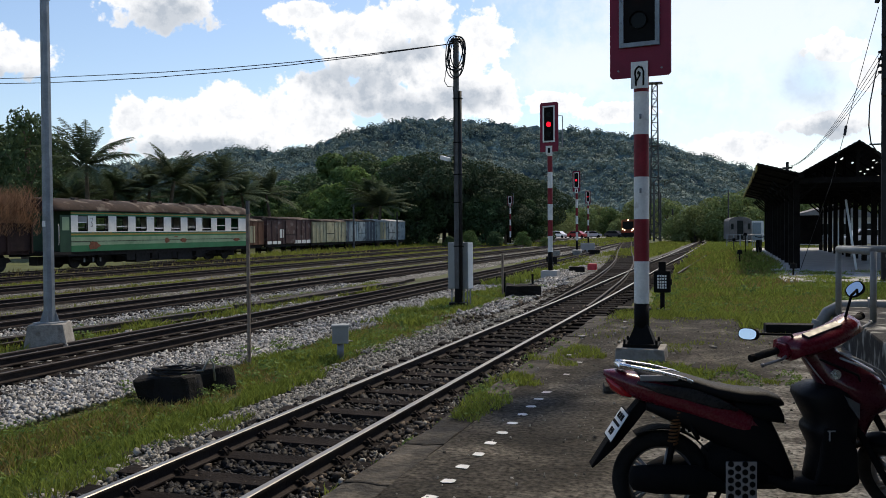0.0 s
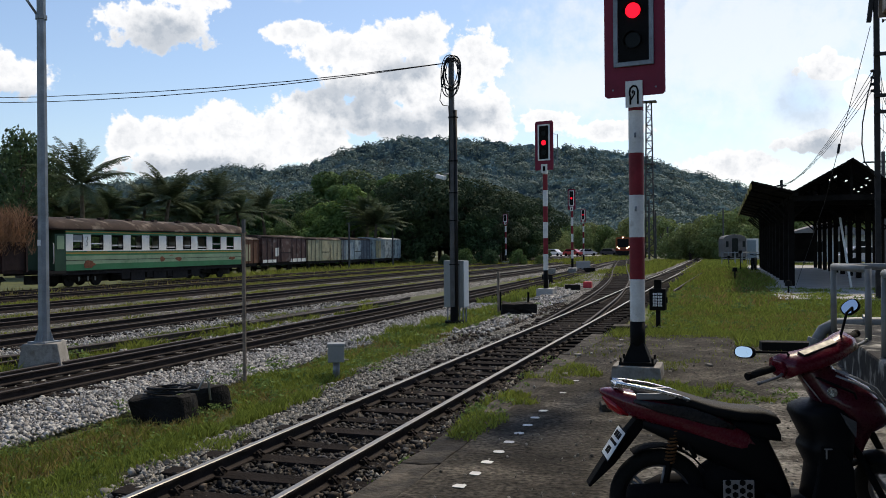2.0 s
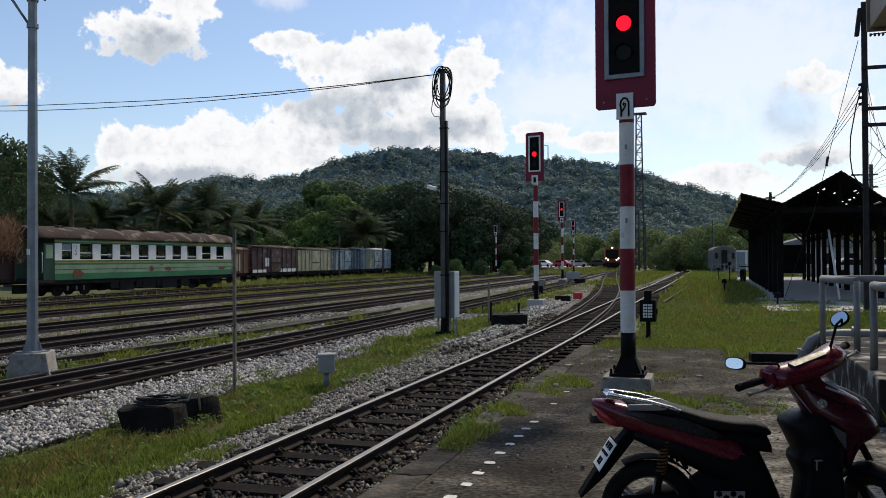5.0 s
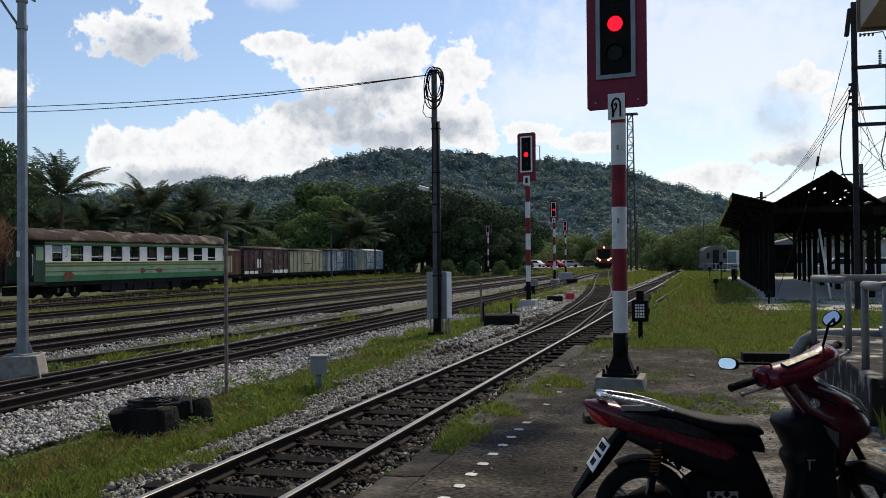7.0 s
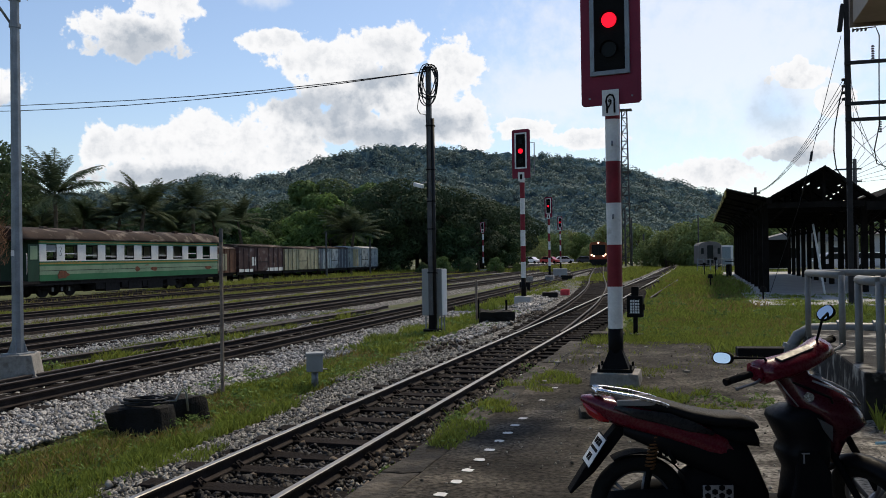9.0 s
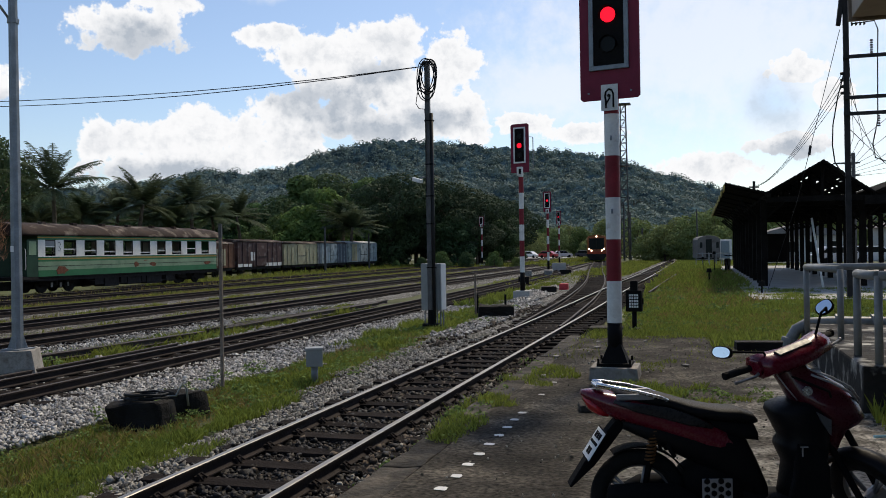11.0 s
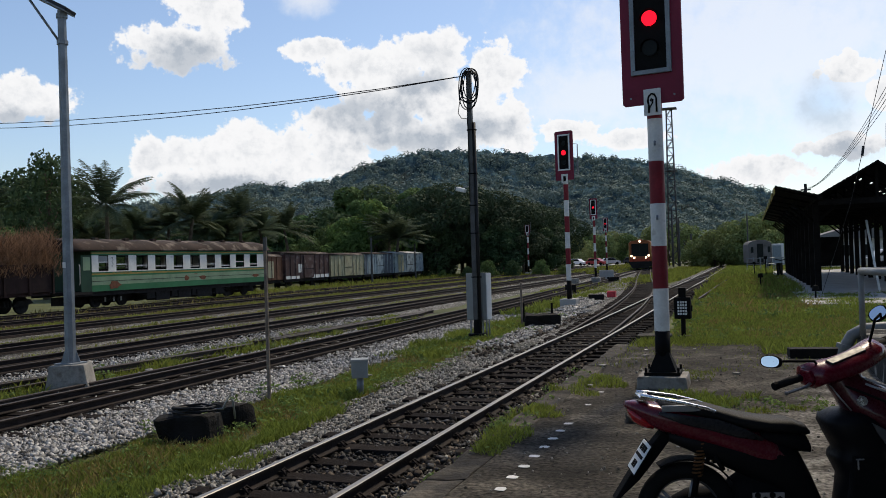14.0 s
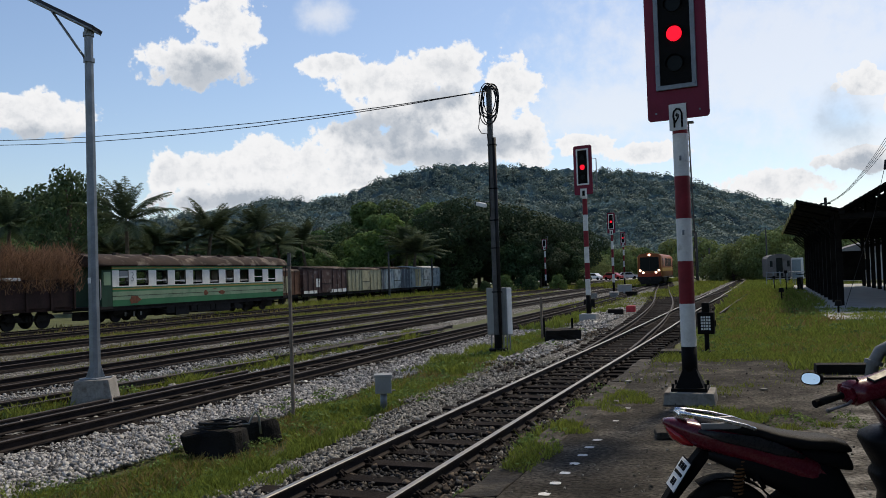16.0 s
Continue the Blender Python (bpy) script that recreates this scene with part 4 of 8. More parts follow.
def yard_end():
    """Low pale things at the far end of the yard: road strip, parked cars, a tower, a hut."""
    tagged(obj("road_strip", box(B(), -60, 30, 178, 202, -0.34, -0.30), mat("pale_road", (0.42, 0.40, 0.37), 0.9, vary=0.15, scale=0.3, fine=3)), "pale road crossing beyond the yard", "road", kind="structure")
    colors = {"white": (0.75, 0.75, 0.74), "red": (0.4, 0.05, 0.05), "silver": (0.5, 0.5, 0.52), "dark": (0.05, 0.05, 0.06)}
    for k, (x, y, c) in enumerate(((-34.2, 184, "white"), (-30.0, 183, "red"), (-27.4, 185, "silver"), (-22.5, 184, "dark"), (-5.0, 170, "white"), (10.5, 74, "silver"), (13.2, 76, "white"), (16.0, 73, "dark"), (19.0, 75, "white"))):
        car(x, y, -0.3 if y > 100 else 0.0, mat("car_" + c, colors[c], 0.3, vary=0.06, coat=0.4), c)


def car(x, y, z, paint, colour):
    root = thing("parked_car", "small " + colour + " car parked in the distance", "car", pose(x, y, z, 0, 0, (x * 13) % 50 - 25), "parked cars")
    bm = B()
    shape(bm, [(-2.0, 0.3), (2.0, 0.3), (2.05, 0.75), (1.25, 0.9), (0.65, 1.42), (-1.2, 1.45), (-1.75, 0.95), (-2.05, 0.8)], 1.62, bevel=0.07)
    part("body", bm, paint, root)
    bm = B()
    shape(bm, [(1.12, 0.93), (0.6, 1.36), (-1.15, 1.38), (-1.6, 0.96)], 1.64)
    part("side_window", bm, M_GLASS_DARK, root)
    for px in (-1.25, 1.3):
        for py in (-0.74, 0.74):
            part("wheel", cyl(B(), 0.3, 0.3, -0.1, 0.1, 14, pose(px, py, 0.3, 90)), M_BLACK, root)


yard_end()

# ---- signals, masts and lineside equipment ----


def banded_pole(root, r, z_black, z_top, first, step, x=0, y=0):
    part("pole_foot", cyl(B(), r, r, first - z_black, first, 20, pose(x, y, 0)), M_BLACK, root, "black painted foot of the pole", True)
    z, k = first, 0
    while z < z_top - 0.01:
        e = min(z + step, z_top)
        part("pole_band", cyl(B(), r, r, z, e, 20, pose(x, y, 0), caps=False), M_RED if k % 2 else M_WHITE, root, "red painted band" if k % 2 else "white painted band", True)
        z, k = e, k + 1


def signal_head(root, m, w, h, lens_r, lit, detail=True):
    """Backing board with a framed black panel of three lenses under hoods; faces -y."""
    bm = B()
    c = 0.03 * w / 0.76
    shape(bm, [(-w / 2 + c, 0), (w / 2 - c, 0), (w / 2, c), (w / 2, h - c * 2), (w / 2 - c * 2, h), (-w / 2 + c * 2, h), (-w / 2, h - c * 2), (-w / 2, c)], 0.03, m, bevel=0.004)
    part("backing_board", bm, M_MAROON, root, "maroon backing board")
    fw, f0, f1 = w * 0.66, h * 0.195, h * 0.93
    t = fw * 0.11
    bm = B()
    box(bm, -fw / 2, fw / 2, -0.055, -0.017, f0, f0 + t, 0.004, 0, m)
    box(bm, -fw / 2, fw / 2, -0.055, -0.017, f1 - t, f1, 0.004, 0, m)
    box(bm, -fw / 2, -fw / 2 + t, -0.055, -0.017, f0 + t, f1 - t, 0.004, 0, m)
    box(bm, fw / 2 - t, fw / 2, -0.055, -0.017, f0 + t, f1 - t, 0.004, 0, m)
    part("panel_frame", bm, M_GALV if detail else M_PALE, root, "pale metal frame round the lenses")
    part("lens_panel", box(B(), -fw / 2 + t, fw / 2 - t, -0.04, -0.016, f0 + t, f1 - t, 0, 0, m), M_BLACK, root)
    for k, u in enumerate((0.36, 0.555, 0.75)):
        lm = m @ pose(0, -0.045, h * u, 90)
        bm = B()
        cyl(bm, lens_r, lens_r, 0, 0.02, 24, lm)
        part("lens", bm, M_LAMP_RED if k == lit else M_GLASS_DARK, root, "lit red lens" if k == lit else "dark unlit lens")
        bm = B()
        n = 14
        rings = [[], []]
        for i in range(n + 1):
            a = math.radians(-20 + 220 * i / n)
            for j, d in enumerate((0.0, 0.05 * lens_r / 0.09)):
                rings[j].append(bm.verts.new(m @ Vector((math.cos(a) * lens_r * 1.18, -0.045 - d, h * u + math.sin(a) * lens_r * 1.18))))
        for i in range(n):
            bm.faces.new((rings[0][i], rings[0][i + 1], rings[1][i + 1], rings[1][i]))
        bmesh.ops.solidify(bm, geom=list(bm.faces), thickness=0.006)
        bmesh.ops.recalc_face_normals(bm, faces=bm.faces)
        part("hood", bm, M_BLACK, root)
    if detail:
        for x in (-0.27, 0.27):
            for z in (0.09, h - 0.09):
                part("bolt", cyl(B(), 0.012, 0.012, 0, 0.012, 8, m @ pose(x * w / 0.76, -0.015, z, 90)), M_GALV, root)
        for x in (-fw / 2 + t / 2, fw / 2 - t / 2):
            for z in np.linspace(f0 + 0.05, f1 - 0.05, 6):
                part("screw", cyl(B(), 0.009, 0.009, 0, 0.01, 8, m @ pose(x, -0.055, z, 90)), M_GALV, root)
    part("rear_housing", box(B(), -fw * 0.4, fw * 0.4, 0.02, 0.16, f0, f1, 0.02, 0, m), M_BLACK, root)


def thai_letter(m, s):
    """The letter kho khwai as one bent stroke."""
    bm = B()
    pts = [(-0.30, -0.9), (-0.30, -0.25), (-0.38, 0.1), (-0.30, 0.5), (-0.05, 0.72), (0.22, 0.62), (0.36, 0.3), (0.36, -0.9)]
    tube(bm, [m @ Vector((x * s, -0.012, z * s)) for x, z in pts], s * 0.085, 6)
    curl = [(-0.28, -0.55), (-0.12, -0.3), (0.04, -0.05), (0.06, 0.2), (-0.06, 0.28), (-0.14, 0.16), (-0.06, 0.06)]
    tube(bm, [m @ Vector((x * s, -0.012, z * s)) for x, z in curl], s * 0.07, 6)
    return bm


def main_signal(x, y, z):
    root = thing("colour_light_signal", "tall colour-light signal showing red on a red and white banded pole", "railway signal", pose(x, y, z), "signals")
    bm = B()
    shape(bm, [(-0.30, 0.0), (0.30, 0.0), (0.285, 0.15), (-0.285, 0.15)], 0.56, pose(0, 0, 0), bevel=0.015)
    for v in bm.verts:
        v.co.z += 0.008 * noise.noise(v.co * 4)
    part("concrete_base", bm, M_CONC, root, "chipped concrete base block")
    bm = B()
    cyl(bm, 0.235, 0.105, 0.19, 0.42, 4, pose(0, 0, 0, 0, 0, 45))
    box(bm, -0.21, 0.21, -0.21, 0.21, 0.155, 0.195, 0.005)
    part("flared_foot", bm, M_BLACK, root, "black flared steel foot")
    for a in range(4):
        part("anchor_bolt", cyl(B(), 0.016, 0.016, 0.19, 0.25, 6, pose(0.19 * (1 if a % 2 else -1), 0.19 * (1 if a > 1 else -1), 0)), M_BLACK, root)
    banded_pole(root, 0.092, 0.38, 5.3, 0.68, 0.517)
    for zz in (2.08, 2.98):
        part("step_bolt", tube(B(), [(0, -0.085, zz), (0.0, -0.125, zz), (0.0, -0.13, zz - 0.05)], 0.014, 6), M_GALV, root)
    m = pose(0.0, -0.13, 3.43, 0, 0, -10)
    signal_head(root, m, 0.745, 1.86, 0.092, 1)
    part("pole_bracket", box(B(), -0.12, 0.12, -0.13, 0.0, 4.4, 4.5), M_BLACK, root)
    pm = pose(-0.005, -0.17, 3.45, 0, 0, -10)
    plate = part("letter_plate", box(B(), -0.105, 0.105, -0.006, 0.006, -0.16, 0.16, 0.003, 0, pm), M_WHITE, root, "white plate with a painted Thai letter")
    part("letter", thai_letter(pm, 0.14), M_BLACK, plate)
    return root


main_signal(-1.025, 11.05, 0.0)


def far_signal(x, y, z0, board_bottom, board_h, w, turn, bands, lit=1, r=0.1):
    root = thing("colour_light_signal", "distant colour-light signal showing red on a banded pole", "railway signal", pose(x, y, z0), "signals")
    h0 = board_bottom - z0
    bm = B()
    box(bm, -0.34, 0.34, -0.34, 0.34, -0.3, 0.28, 0.03)
    part("concrete_base", bm, M_SLAB, root, "whitewashed concrete base")
    banded_pole(root, r, 0.75, h0 + 0.5, 1.02, bands)
    signal_head(root, pose(0, -0.14, h0, 0, 0, turn), w, board_h, w * 0.125, lit, False)
    pl = part("letter_plate", box(B(), -0.13, 0.13, -0.2, -0.17, h0 - 0.12, h0 + 0.24), M_WHITE, root)
    part("letter_bar", box(B(), -0.05, 0.05, -0.21, -0.2, h0 - 0.05, h0 + 0.16), M_BLACK, pl)
    part("ladder_bracket", tube(B(), [(0.1, 0, h0 + 1.5), (w * 0.62, 0.1, h0 + 1.45), (w * 0.62, 0.1, h0 + 0.2), (0.1, 0, h0 + 0.1)], 0.02, 6), M_GALV, root)
    return root


far_signal(-6.88, 35.2, -0.35, 4.70, 1.98, 0.80, -14, 0.645)
far_signal(-11.7, 71.0, -0.35, 4.60, 1.65, 0.66, -12, 0.66)
far_signal(-15.65, 103.0, -0.35, 4.45, 1.58, 0.60, -10, 0.66)
far_signal(-24.97, 103.0, -0.35, 4.46, 1.15, 0.62, -8, 0.7, lit=-1)


def cable_mast(x, y, z):
    root = thing("equipment_mast", "slim steel mast with coiled cables and a camera", "mast", pose(x, y, z))
    bm = B()
    box(bm, -0.085, 0.035, -0.06, 0.06, 0.0, 6.7, 0.008)
    part("post", bm, M_STEEL_POLE, root, "grey steel post", False)
    part("conduit", cyl(B(), 0.042, 0.042, 0.2, 5.4, 10, pose(0.075, -0.01, 0)), M_CABLE, root, "black conduit pipe", True)
    bm = B()
    cyl(bm, 0.11, 0.095, 0.10, 0.45, 8)
    cyl(bm, 0.24, 0.24, 0.04, 0.10, 16)
    part("foot", bm, M_BLACK, root, "black tarred foot with a round flange")
    for zz in (1.5, 2.6, 3.3, 4.1, 5.2):
        part("clamp", box(B(), -0.1, 0.12, -0.07, 0.07, zz, zz + 0.03), M_BLACK, root)
    rng = random.Random(5)
    for k in range(7):
        n = 22
        w, h = rng.uniform(0.17, 0.24), rng.uniform(0.38, 0.55)
        cx, cz, tw = rng.uniform(-0.03, 0.06), 6.72 - h + rng.uniform(-0.06, 0.03), rng.uniform(-0.1, 0.1)
        pts = [(cx + w * math.sin(a) + tw * math.cos(a), -0.09 - 0.02 * k + 0.04 * math.sin(3 * a), cz + h * math.cos(a)) for a in (i * math.tau / n for i in range(n))]
        part("cable_coil", tube(B(), pts, 0.013, 6, closed=True), M_CABLE, root)
    part("loose_cable", tube(B(), [(-0.12, -0.1, 6.3), (-0.26, -0.1, 5.9), (-0.30, -0.1, 5.65), (-0.22, -0.1, 5.52), (-0.08, -0.08, 5.5), (-0.06, -0.08, 5.2), (-0.075, -0.075, 3.4)], 0.011, 6), M_CABLE, root)
    part("cross_pin", tube(B(), [(-0.2, 0, 6.66), (0.18, 0, 6.62)], 0.02, 6), M_BLACK, root)
    cm = pose(-0.3, -0.05, 3.72, 0, 14, -30)
    c = part("security_camera", box(B(), -0.17, 0.15, -0.05, 0.05, -0.05, 0.05, 0.02, 0, cm), M_PALE, root, "white security camera on a bracket")
    part("lens_cap", cyl(B(), 0.04, 0.04, 0, 0.03, 12, cm @ pose(-0.17, 0, 0, 0, -90)), M_BLACK, c)
    part("bracket", tube(B(), [(-0.06, 0, 3.78), (-0.18, -0.02, 3.80), (-0.26, -0.04, 3.75)], 0.016, 6), M_GALV, root)
    return root


cable_mast(-6.49, 21.2, -0.33)


def relay_box():
    root = thing("relay_cabinet", "grey metal relay cabinet on pipe legs beside the mast", "cabinet", pose(-6.53, 21.5, -0.33, 0, 0, -10))
    part("body", box(B(), -0.28, 0.28, -0.14, 0.14, 0.42, 1.61, 0.012), M_GREY, root)
    part("door", box(B(), -0.255, 0.215, -0.155, -0.142, 0.46, 1.58, 0.004), M_GREY, root)
    # added pale panel: light on the cabinet's right side, put in as colour
    part("side_cover", box(B(), 0.283, 0.30, -0.13, 0.13, 0.44, 1.6, 0.004), M_PALE, root, "right side coloured pale as if lit")
    part("lock", cyl(B(), 0.014, 0.014, 0, 0.02, 8, pose(0.17, -0.155, 1.5, 90)), M_BLACK, root)
    for x, y in ((-0.22, -0.05), (0.14, -0.08), (0.22, -0.04), (0.24, 0.08)):
        part("pipe_leg", tube(B(), [(x, y, -0.1), (x, y, 0.43)], 0.02, 8), M_GALV, root)


relay_box()


def overhead_cables():
    for k, lift in enumerate((0.03, 0.20)):
        root = thing("overhead_cable", "thin black overhead cable strung from the mast", "cable", None, "overhead cables")
        bm = B()
        pts = []
        for i in range(26):
            u = i / 25
            x = -6.56 - 62 * u
            y = 21.2 + 10.1 * u
            d = -6.56 - x
            pts.append((x, y, 6.27 - 0.034 * d + 0.0033 * d * d + lift * min(1, d / 12)))
        part("strand", tube(bm, pts, 0.012, 5), M_CABLE, root)


overhead_cables()


def street_lamp():
    root = thing("street_lamp", "grey octagonal street lamp with a slanted panel on a concrete block", "street lamp", pose(-11.13, 12.3, -0.4))
    bm = B()
    shape(bm, [(-0.36, 0.0), (0.36, 0.0), (0.28, 0.44), (-0.28, 0.44)], 0.60, pose(0, 0, 0, 0, 0, 28), bevel=0.012)
    part("concrete_block", bm, M_CONC, root, "cast concrete foundation block")
    part("post", cyl(B(), 0.098, 0.075, 0.44, 6.58, 8, pose(0, 0, 0, 0, 0, 22.5)), M_GALV, root, "galvanised octagonal post")
    part("base_plate", box(B(), -0.19, 0.19, -0.19, 0.19, 0.44, 0.465, 0.004), M_GALV, root)
    for a in range(4):
        bm = B()
        shape(bm, [(0.07, 0.465), (0.165, 0.465), (0.15, 0.50), (0.08, 0.72), (0.07, 0.9)], 0.012, pose(0, 0, 0, 0, 0, 28 + 90 * a))
        part("gusset", bm, M_GALV, root)
    pm = pose(0, 0, 6.59, 0, 0, 18) @ pose(0, 0, 0, 0, 28, 0)
    panel = part("solar_panel", box(B(), -2.2, 0.16, -0.2, 0.2, 0.0, 0.07, 0.01, 0, pm), mat("panel_dark", (0.03, 0.032, 0.04), 0.3, vary=0.1), root, "dark solar lamp head tilted upward")
    part("panel_frame", box(B(), -2.2, 0.16, -0.21, 0.21, -0.015, 0.012, 0.004, 0, pm), M_GALV, panel)
    part("brace", tube(B(), [(-0.05, 0, 6.02), pm @ Vector((-0.75, 0, 0.0))], 0.022, 8), M_GALV, root)
    for zz in (5.98, 6.44):
        part("band_clamp", cyl(B(), 0.1, 0.1, zz, zz + 0.07, 8, pose(0, 0, 0, 0, 0, 22.5)), M_GALV, root)
    part("inspection_label", box(B(), -0.03, 0.03, -0.105, -0.095, 2.1, 2.2), M_PALE, root)


street_lamp()


def small_things():
    root = thing("junction_box", "small grey junction box on a post in the grass", "junction box", pose(-5.66, 12.3, -0.38, 0, 0, 24))
    part("post", cyl(B(), 0.055, 0.055, 0.0, 0.28, 10), M_GALV, root, "", True)
    part("housing", box(B(), -0.125, 0.125, -0.12, 0.12, 0.26, 0.54, 0.012), M_GREY, root)
    part("cover", box(B(), -0.135, 0.135, -0.13, 0.13, 0.50, 0.545, 0.012), M_GREY, root)
    post = thing("marker_post", "thin weathered wooden stake standing in the grass", "post", pose(-6.8, 11.55, -0.45))
    part("stake", box(B(), -0.022, 0.022, -0.022, 0.022, 0, 2.42, 0.008), M_WOOD_POST, post)
    part("cap", box(B(), -0.012, 0.035, -0.035, 0.0, 2.3, 2.5), M_STEEL_POLE, post)

    # blocks of old timber with a cable on top
    def block(x, y, w, d, h, turn, z=-0.42, label="old black timber block with a heap of cable on it"):
        root = thing("timber_block", label, "block", pose(x, y, z, 0, 0, turn), "timber blocks")
        bm = B()
        box(bm, -w / 2, w / 2, -d / 2, d / 2, 0, h, 0.05)
        bmesh.ops.subdivide_edges(bm, edges=list(bm.edges), cuts=2, use_grid_fill=True)
        for v in bm.verts:
            v.co += Vector((noise.noise(v.co * 3 + Vector((x, 0, 0))), noise.noise(v.co * 3 + Vector((0, y, 0))), noise.noise(v.co * 4))) * 0.11
        part("block", bm, M_TIMBER_DARK, root)
        return root

    a = block(-6.32, 8.95, 0.64, 0.46, 0.31, 12)
    rng = random.Random(2)
    for k in range(5):
        pts = [(0.25 * math.cos(i * 0.9 + k) * rng.uniform(0.5, 1.2), 0.16 * math.sin(i * 0.9 + k), 0.345 + 0.012 * k + 0.01 * math.sin(i * 2)) for i in range(9)]
        part("cable", tube(B(), pts, 0.013, 5), M_CABLE, a)
    part("cable", tube(B(), [(0.2, 0.1, 0.345), (0.34, 0.12, 0.35), (0.4, 0.16, 0.5), (0.43, 0.22, 0.42), (0.42, 0.3, 0.2)], 0.014, 5), M_GREY, a)
    block(-6.28, 9.75, 0.5, 0.3, 0.30, -8, label="black timber block half sunk in grass")
    b = block(-5.68, 24.9, 0.98, 0.5, 0.42, 22, label="black timber platform block beside a stake")
    part("spike", box(B(), -0.55, -0.5, -0.02, 0.02, 0.2, 0.75), M_BLACK, b)
    part("spike", box(B(), 0.28, 0.34, 0.1, 0.14, 0.2, 0.72), M_BLACK, b)
    s = thing("marker_post", "thin weathered wooden stake standing in the grass", "post", pose(-6.4, 25.4, -0.45))
    part("stake", box(B(), -0.03, 0.03, -0.03, 0.03, 0, 1.35, 0.008), M_WOOD_POST, s)

    # little lineside posts and boxes near the turnout
    r = thing("point_box", "small red painted box beside the turnout", "box", pose(-6.2, 42.0, -0.42))
    part("housing", box(B(), -0.2, 0.2, -0.2, 0.2, 0.0, 0.36, 0.03), mat("bright_red_paint", (0.5, 0.05, 0.06), 0.5), r)
    for x, y, w, h, m_, nm in ((-6.6, 40.0, 0.7, 0.3, M_TIMBER_DARK, "dark timber bearer beside the turnout"), (-7.9, 40.5, 0.22, 0.5, M_GREY, "small pale grey lineside box"), (-12.5, 66.0, 0.7, 0.4, M_CONC, "pale concrete cable trough beside the signal"), (-10.9, 66.0, 0.6, 0.4, M_CONC, "pale concrete cable trough beside the signal"), (-9.9, 68.0, 0.9, 0.4, M_TIMBER_DARK, "low dark timber stack by the track"), (-11.6, 76.0, 1.2, 0.8, M_SLAB, "pale grey relay hut beside the signal"), (-9.4, 48.5, 0.6, 0.5, M_TIMBER_DARK, "small dark lineside equipment box")):
        q = thing("lineside_box", nm, "box", pose(x, y, -0.42, 0, 0, 10), "lineside boxes")
        part("housing", box(B(), -w / 2, w / 2, -0.25, 0.25, 0, h, 0.03), m_, q)

    # dwarf signal with a square of dots
    d = thing("dwarf_signal", "low black shunting signal with a grid of pale lenses", "railway signal", pose(-1.23, 17.5, -0.06, 0, 0, -4))
    part("post", cyl(B(), 0.045, 0.045, 0, 0.44, 10), M_BLACK, d, "", True)
    part("foot", box(B(), -0.14, 0.14, -0.1, 0.1, 0, 0.1, 0.02), M_BLACK, d)
    part("head", box(B(), -0.155, 0.155, -0.09, 0.09, 0.42, 0.84, 0.02), M_BLACK, d)
    part("cap", box(B(), -0.07, 0.07, -0.06, 0.06, 0.83, 1.02, 0.015), M_BLACK, d)
    part("side_bracket", box(B(), 0.155, 0.18, -0.03, 0.03, 0.56, 0.68, 0.008), M_BLACK, d)
    for i in range(4):
        for j in range(5):
            part("lens", box(B(), -0.085 + 0.047 * i, -0.052 + 0.047 * i, -0.1, -0.088, 0.50 + 0.055 * j, 0.54 + 0.055 * j), M_PALE, d)
    k = thing("timber_block", "dark timber block at the platform end", "block", pose(-1.75, 17.3, -0.2, 0, 0, 4), "timber blocks")
    part("block", box(B(), -0.32, 0.32, -0.25, 0.25, 0, 0.28, 0.02), M_CONC_DARK, k)
    # point levers along the lawn
    for x, y, h in ((0.45, 42.0, 0.62), (0.95, 58.0, 1.3), (0.3, 64.0, 0.9), (2.0, 31.0, 0.45)):
        q = thing("point_indicator", "small black lineside indicator on a stem", "indicator", pose(x, y, -0.1), "indicators")
        part("stem", cyl(B(), 0.03, 0.03, 0, h, 8), M_BLACK, q)
        part("head", cyl(B(), 0.12, 0.09, h - 0.1, h + 0.08, 12), M_BLACK, q)
    st = thing("rail_stub", "short rusty length of rail lying in the grass", "rail", None)
    part("rail", sweep(B(), RAIL_PROFILE, [(-1.62, 30.2, 0.12), (-1.42, 40, 0.12), (-1.19, 50.2, 0.12)]), M_RAIL_DULL, st)


small_things()


def loose_rails():
    rng = random.Random(4)
    for k in range(6):
        r = thing("loose_rail", "rusty spare rail lying on the ballast", "rail", None, "spare rails")
        x = -11.35 - 0.16 * k
        y0, y1 = (19.5 + rng.uniform(-0.5, 1.5), 31.0 + rng.uniform(-1.5, 0.6)) if k < 4 else (10.0, 18.5)
        part("rail", sweep(B(), RAIL_PROFILE, [(x - 0.2 * (k > 3), y0, -0.22), (x + 0.05 * k + 0.1, (y0 + y1) / 2, -0.215), (x + 0.1 * k + 0.25, y1, -0.22)]), M_RAIL_DULL, r)
    for x in (-11.75, -10.75):
        r = thing("loose_rail", "rusty old rail half buried in weeds", "rail", None, "spare rails")
        part("rail", sweep(B(), RAIL_PROFILE, [(x, -2, -0.27), (x + 0.03, 8, -0.27), (x - 0.02, 16.5 if x > -11 else 19, -0.28)]), M_RAIL_DULL, r)


loose_rails()

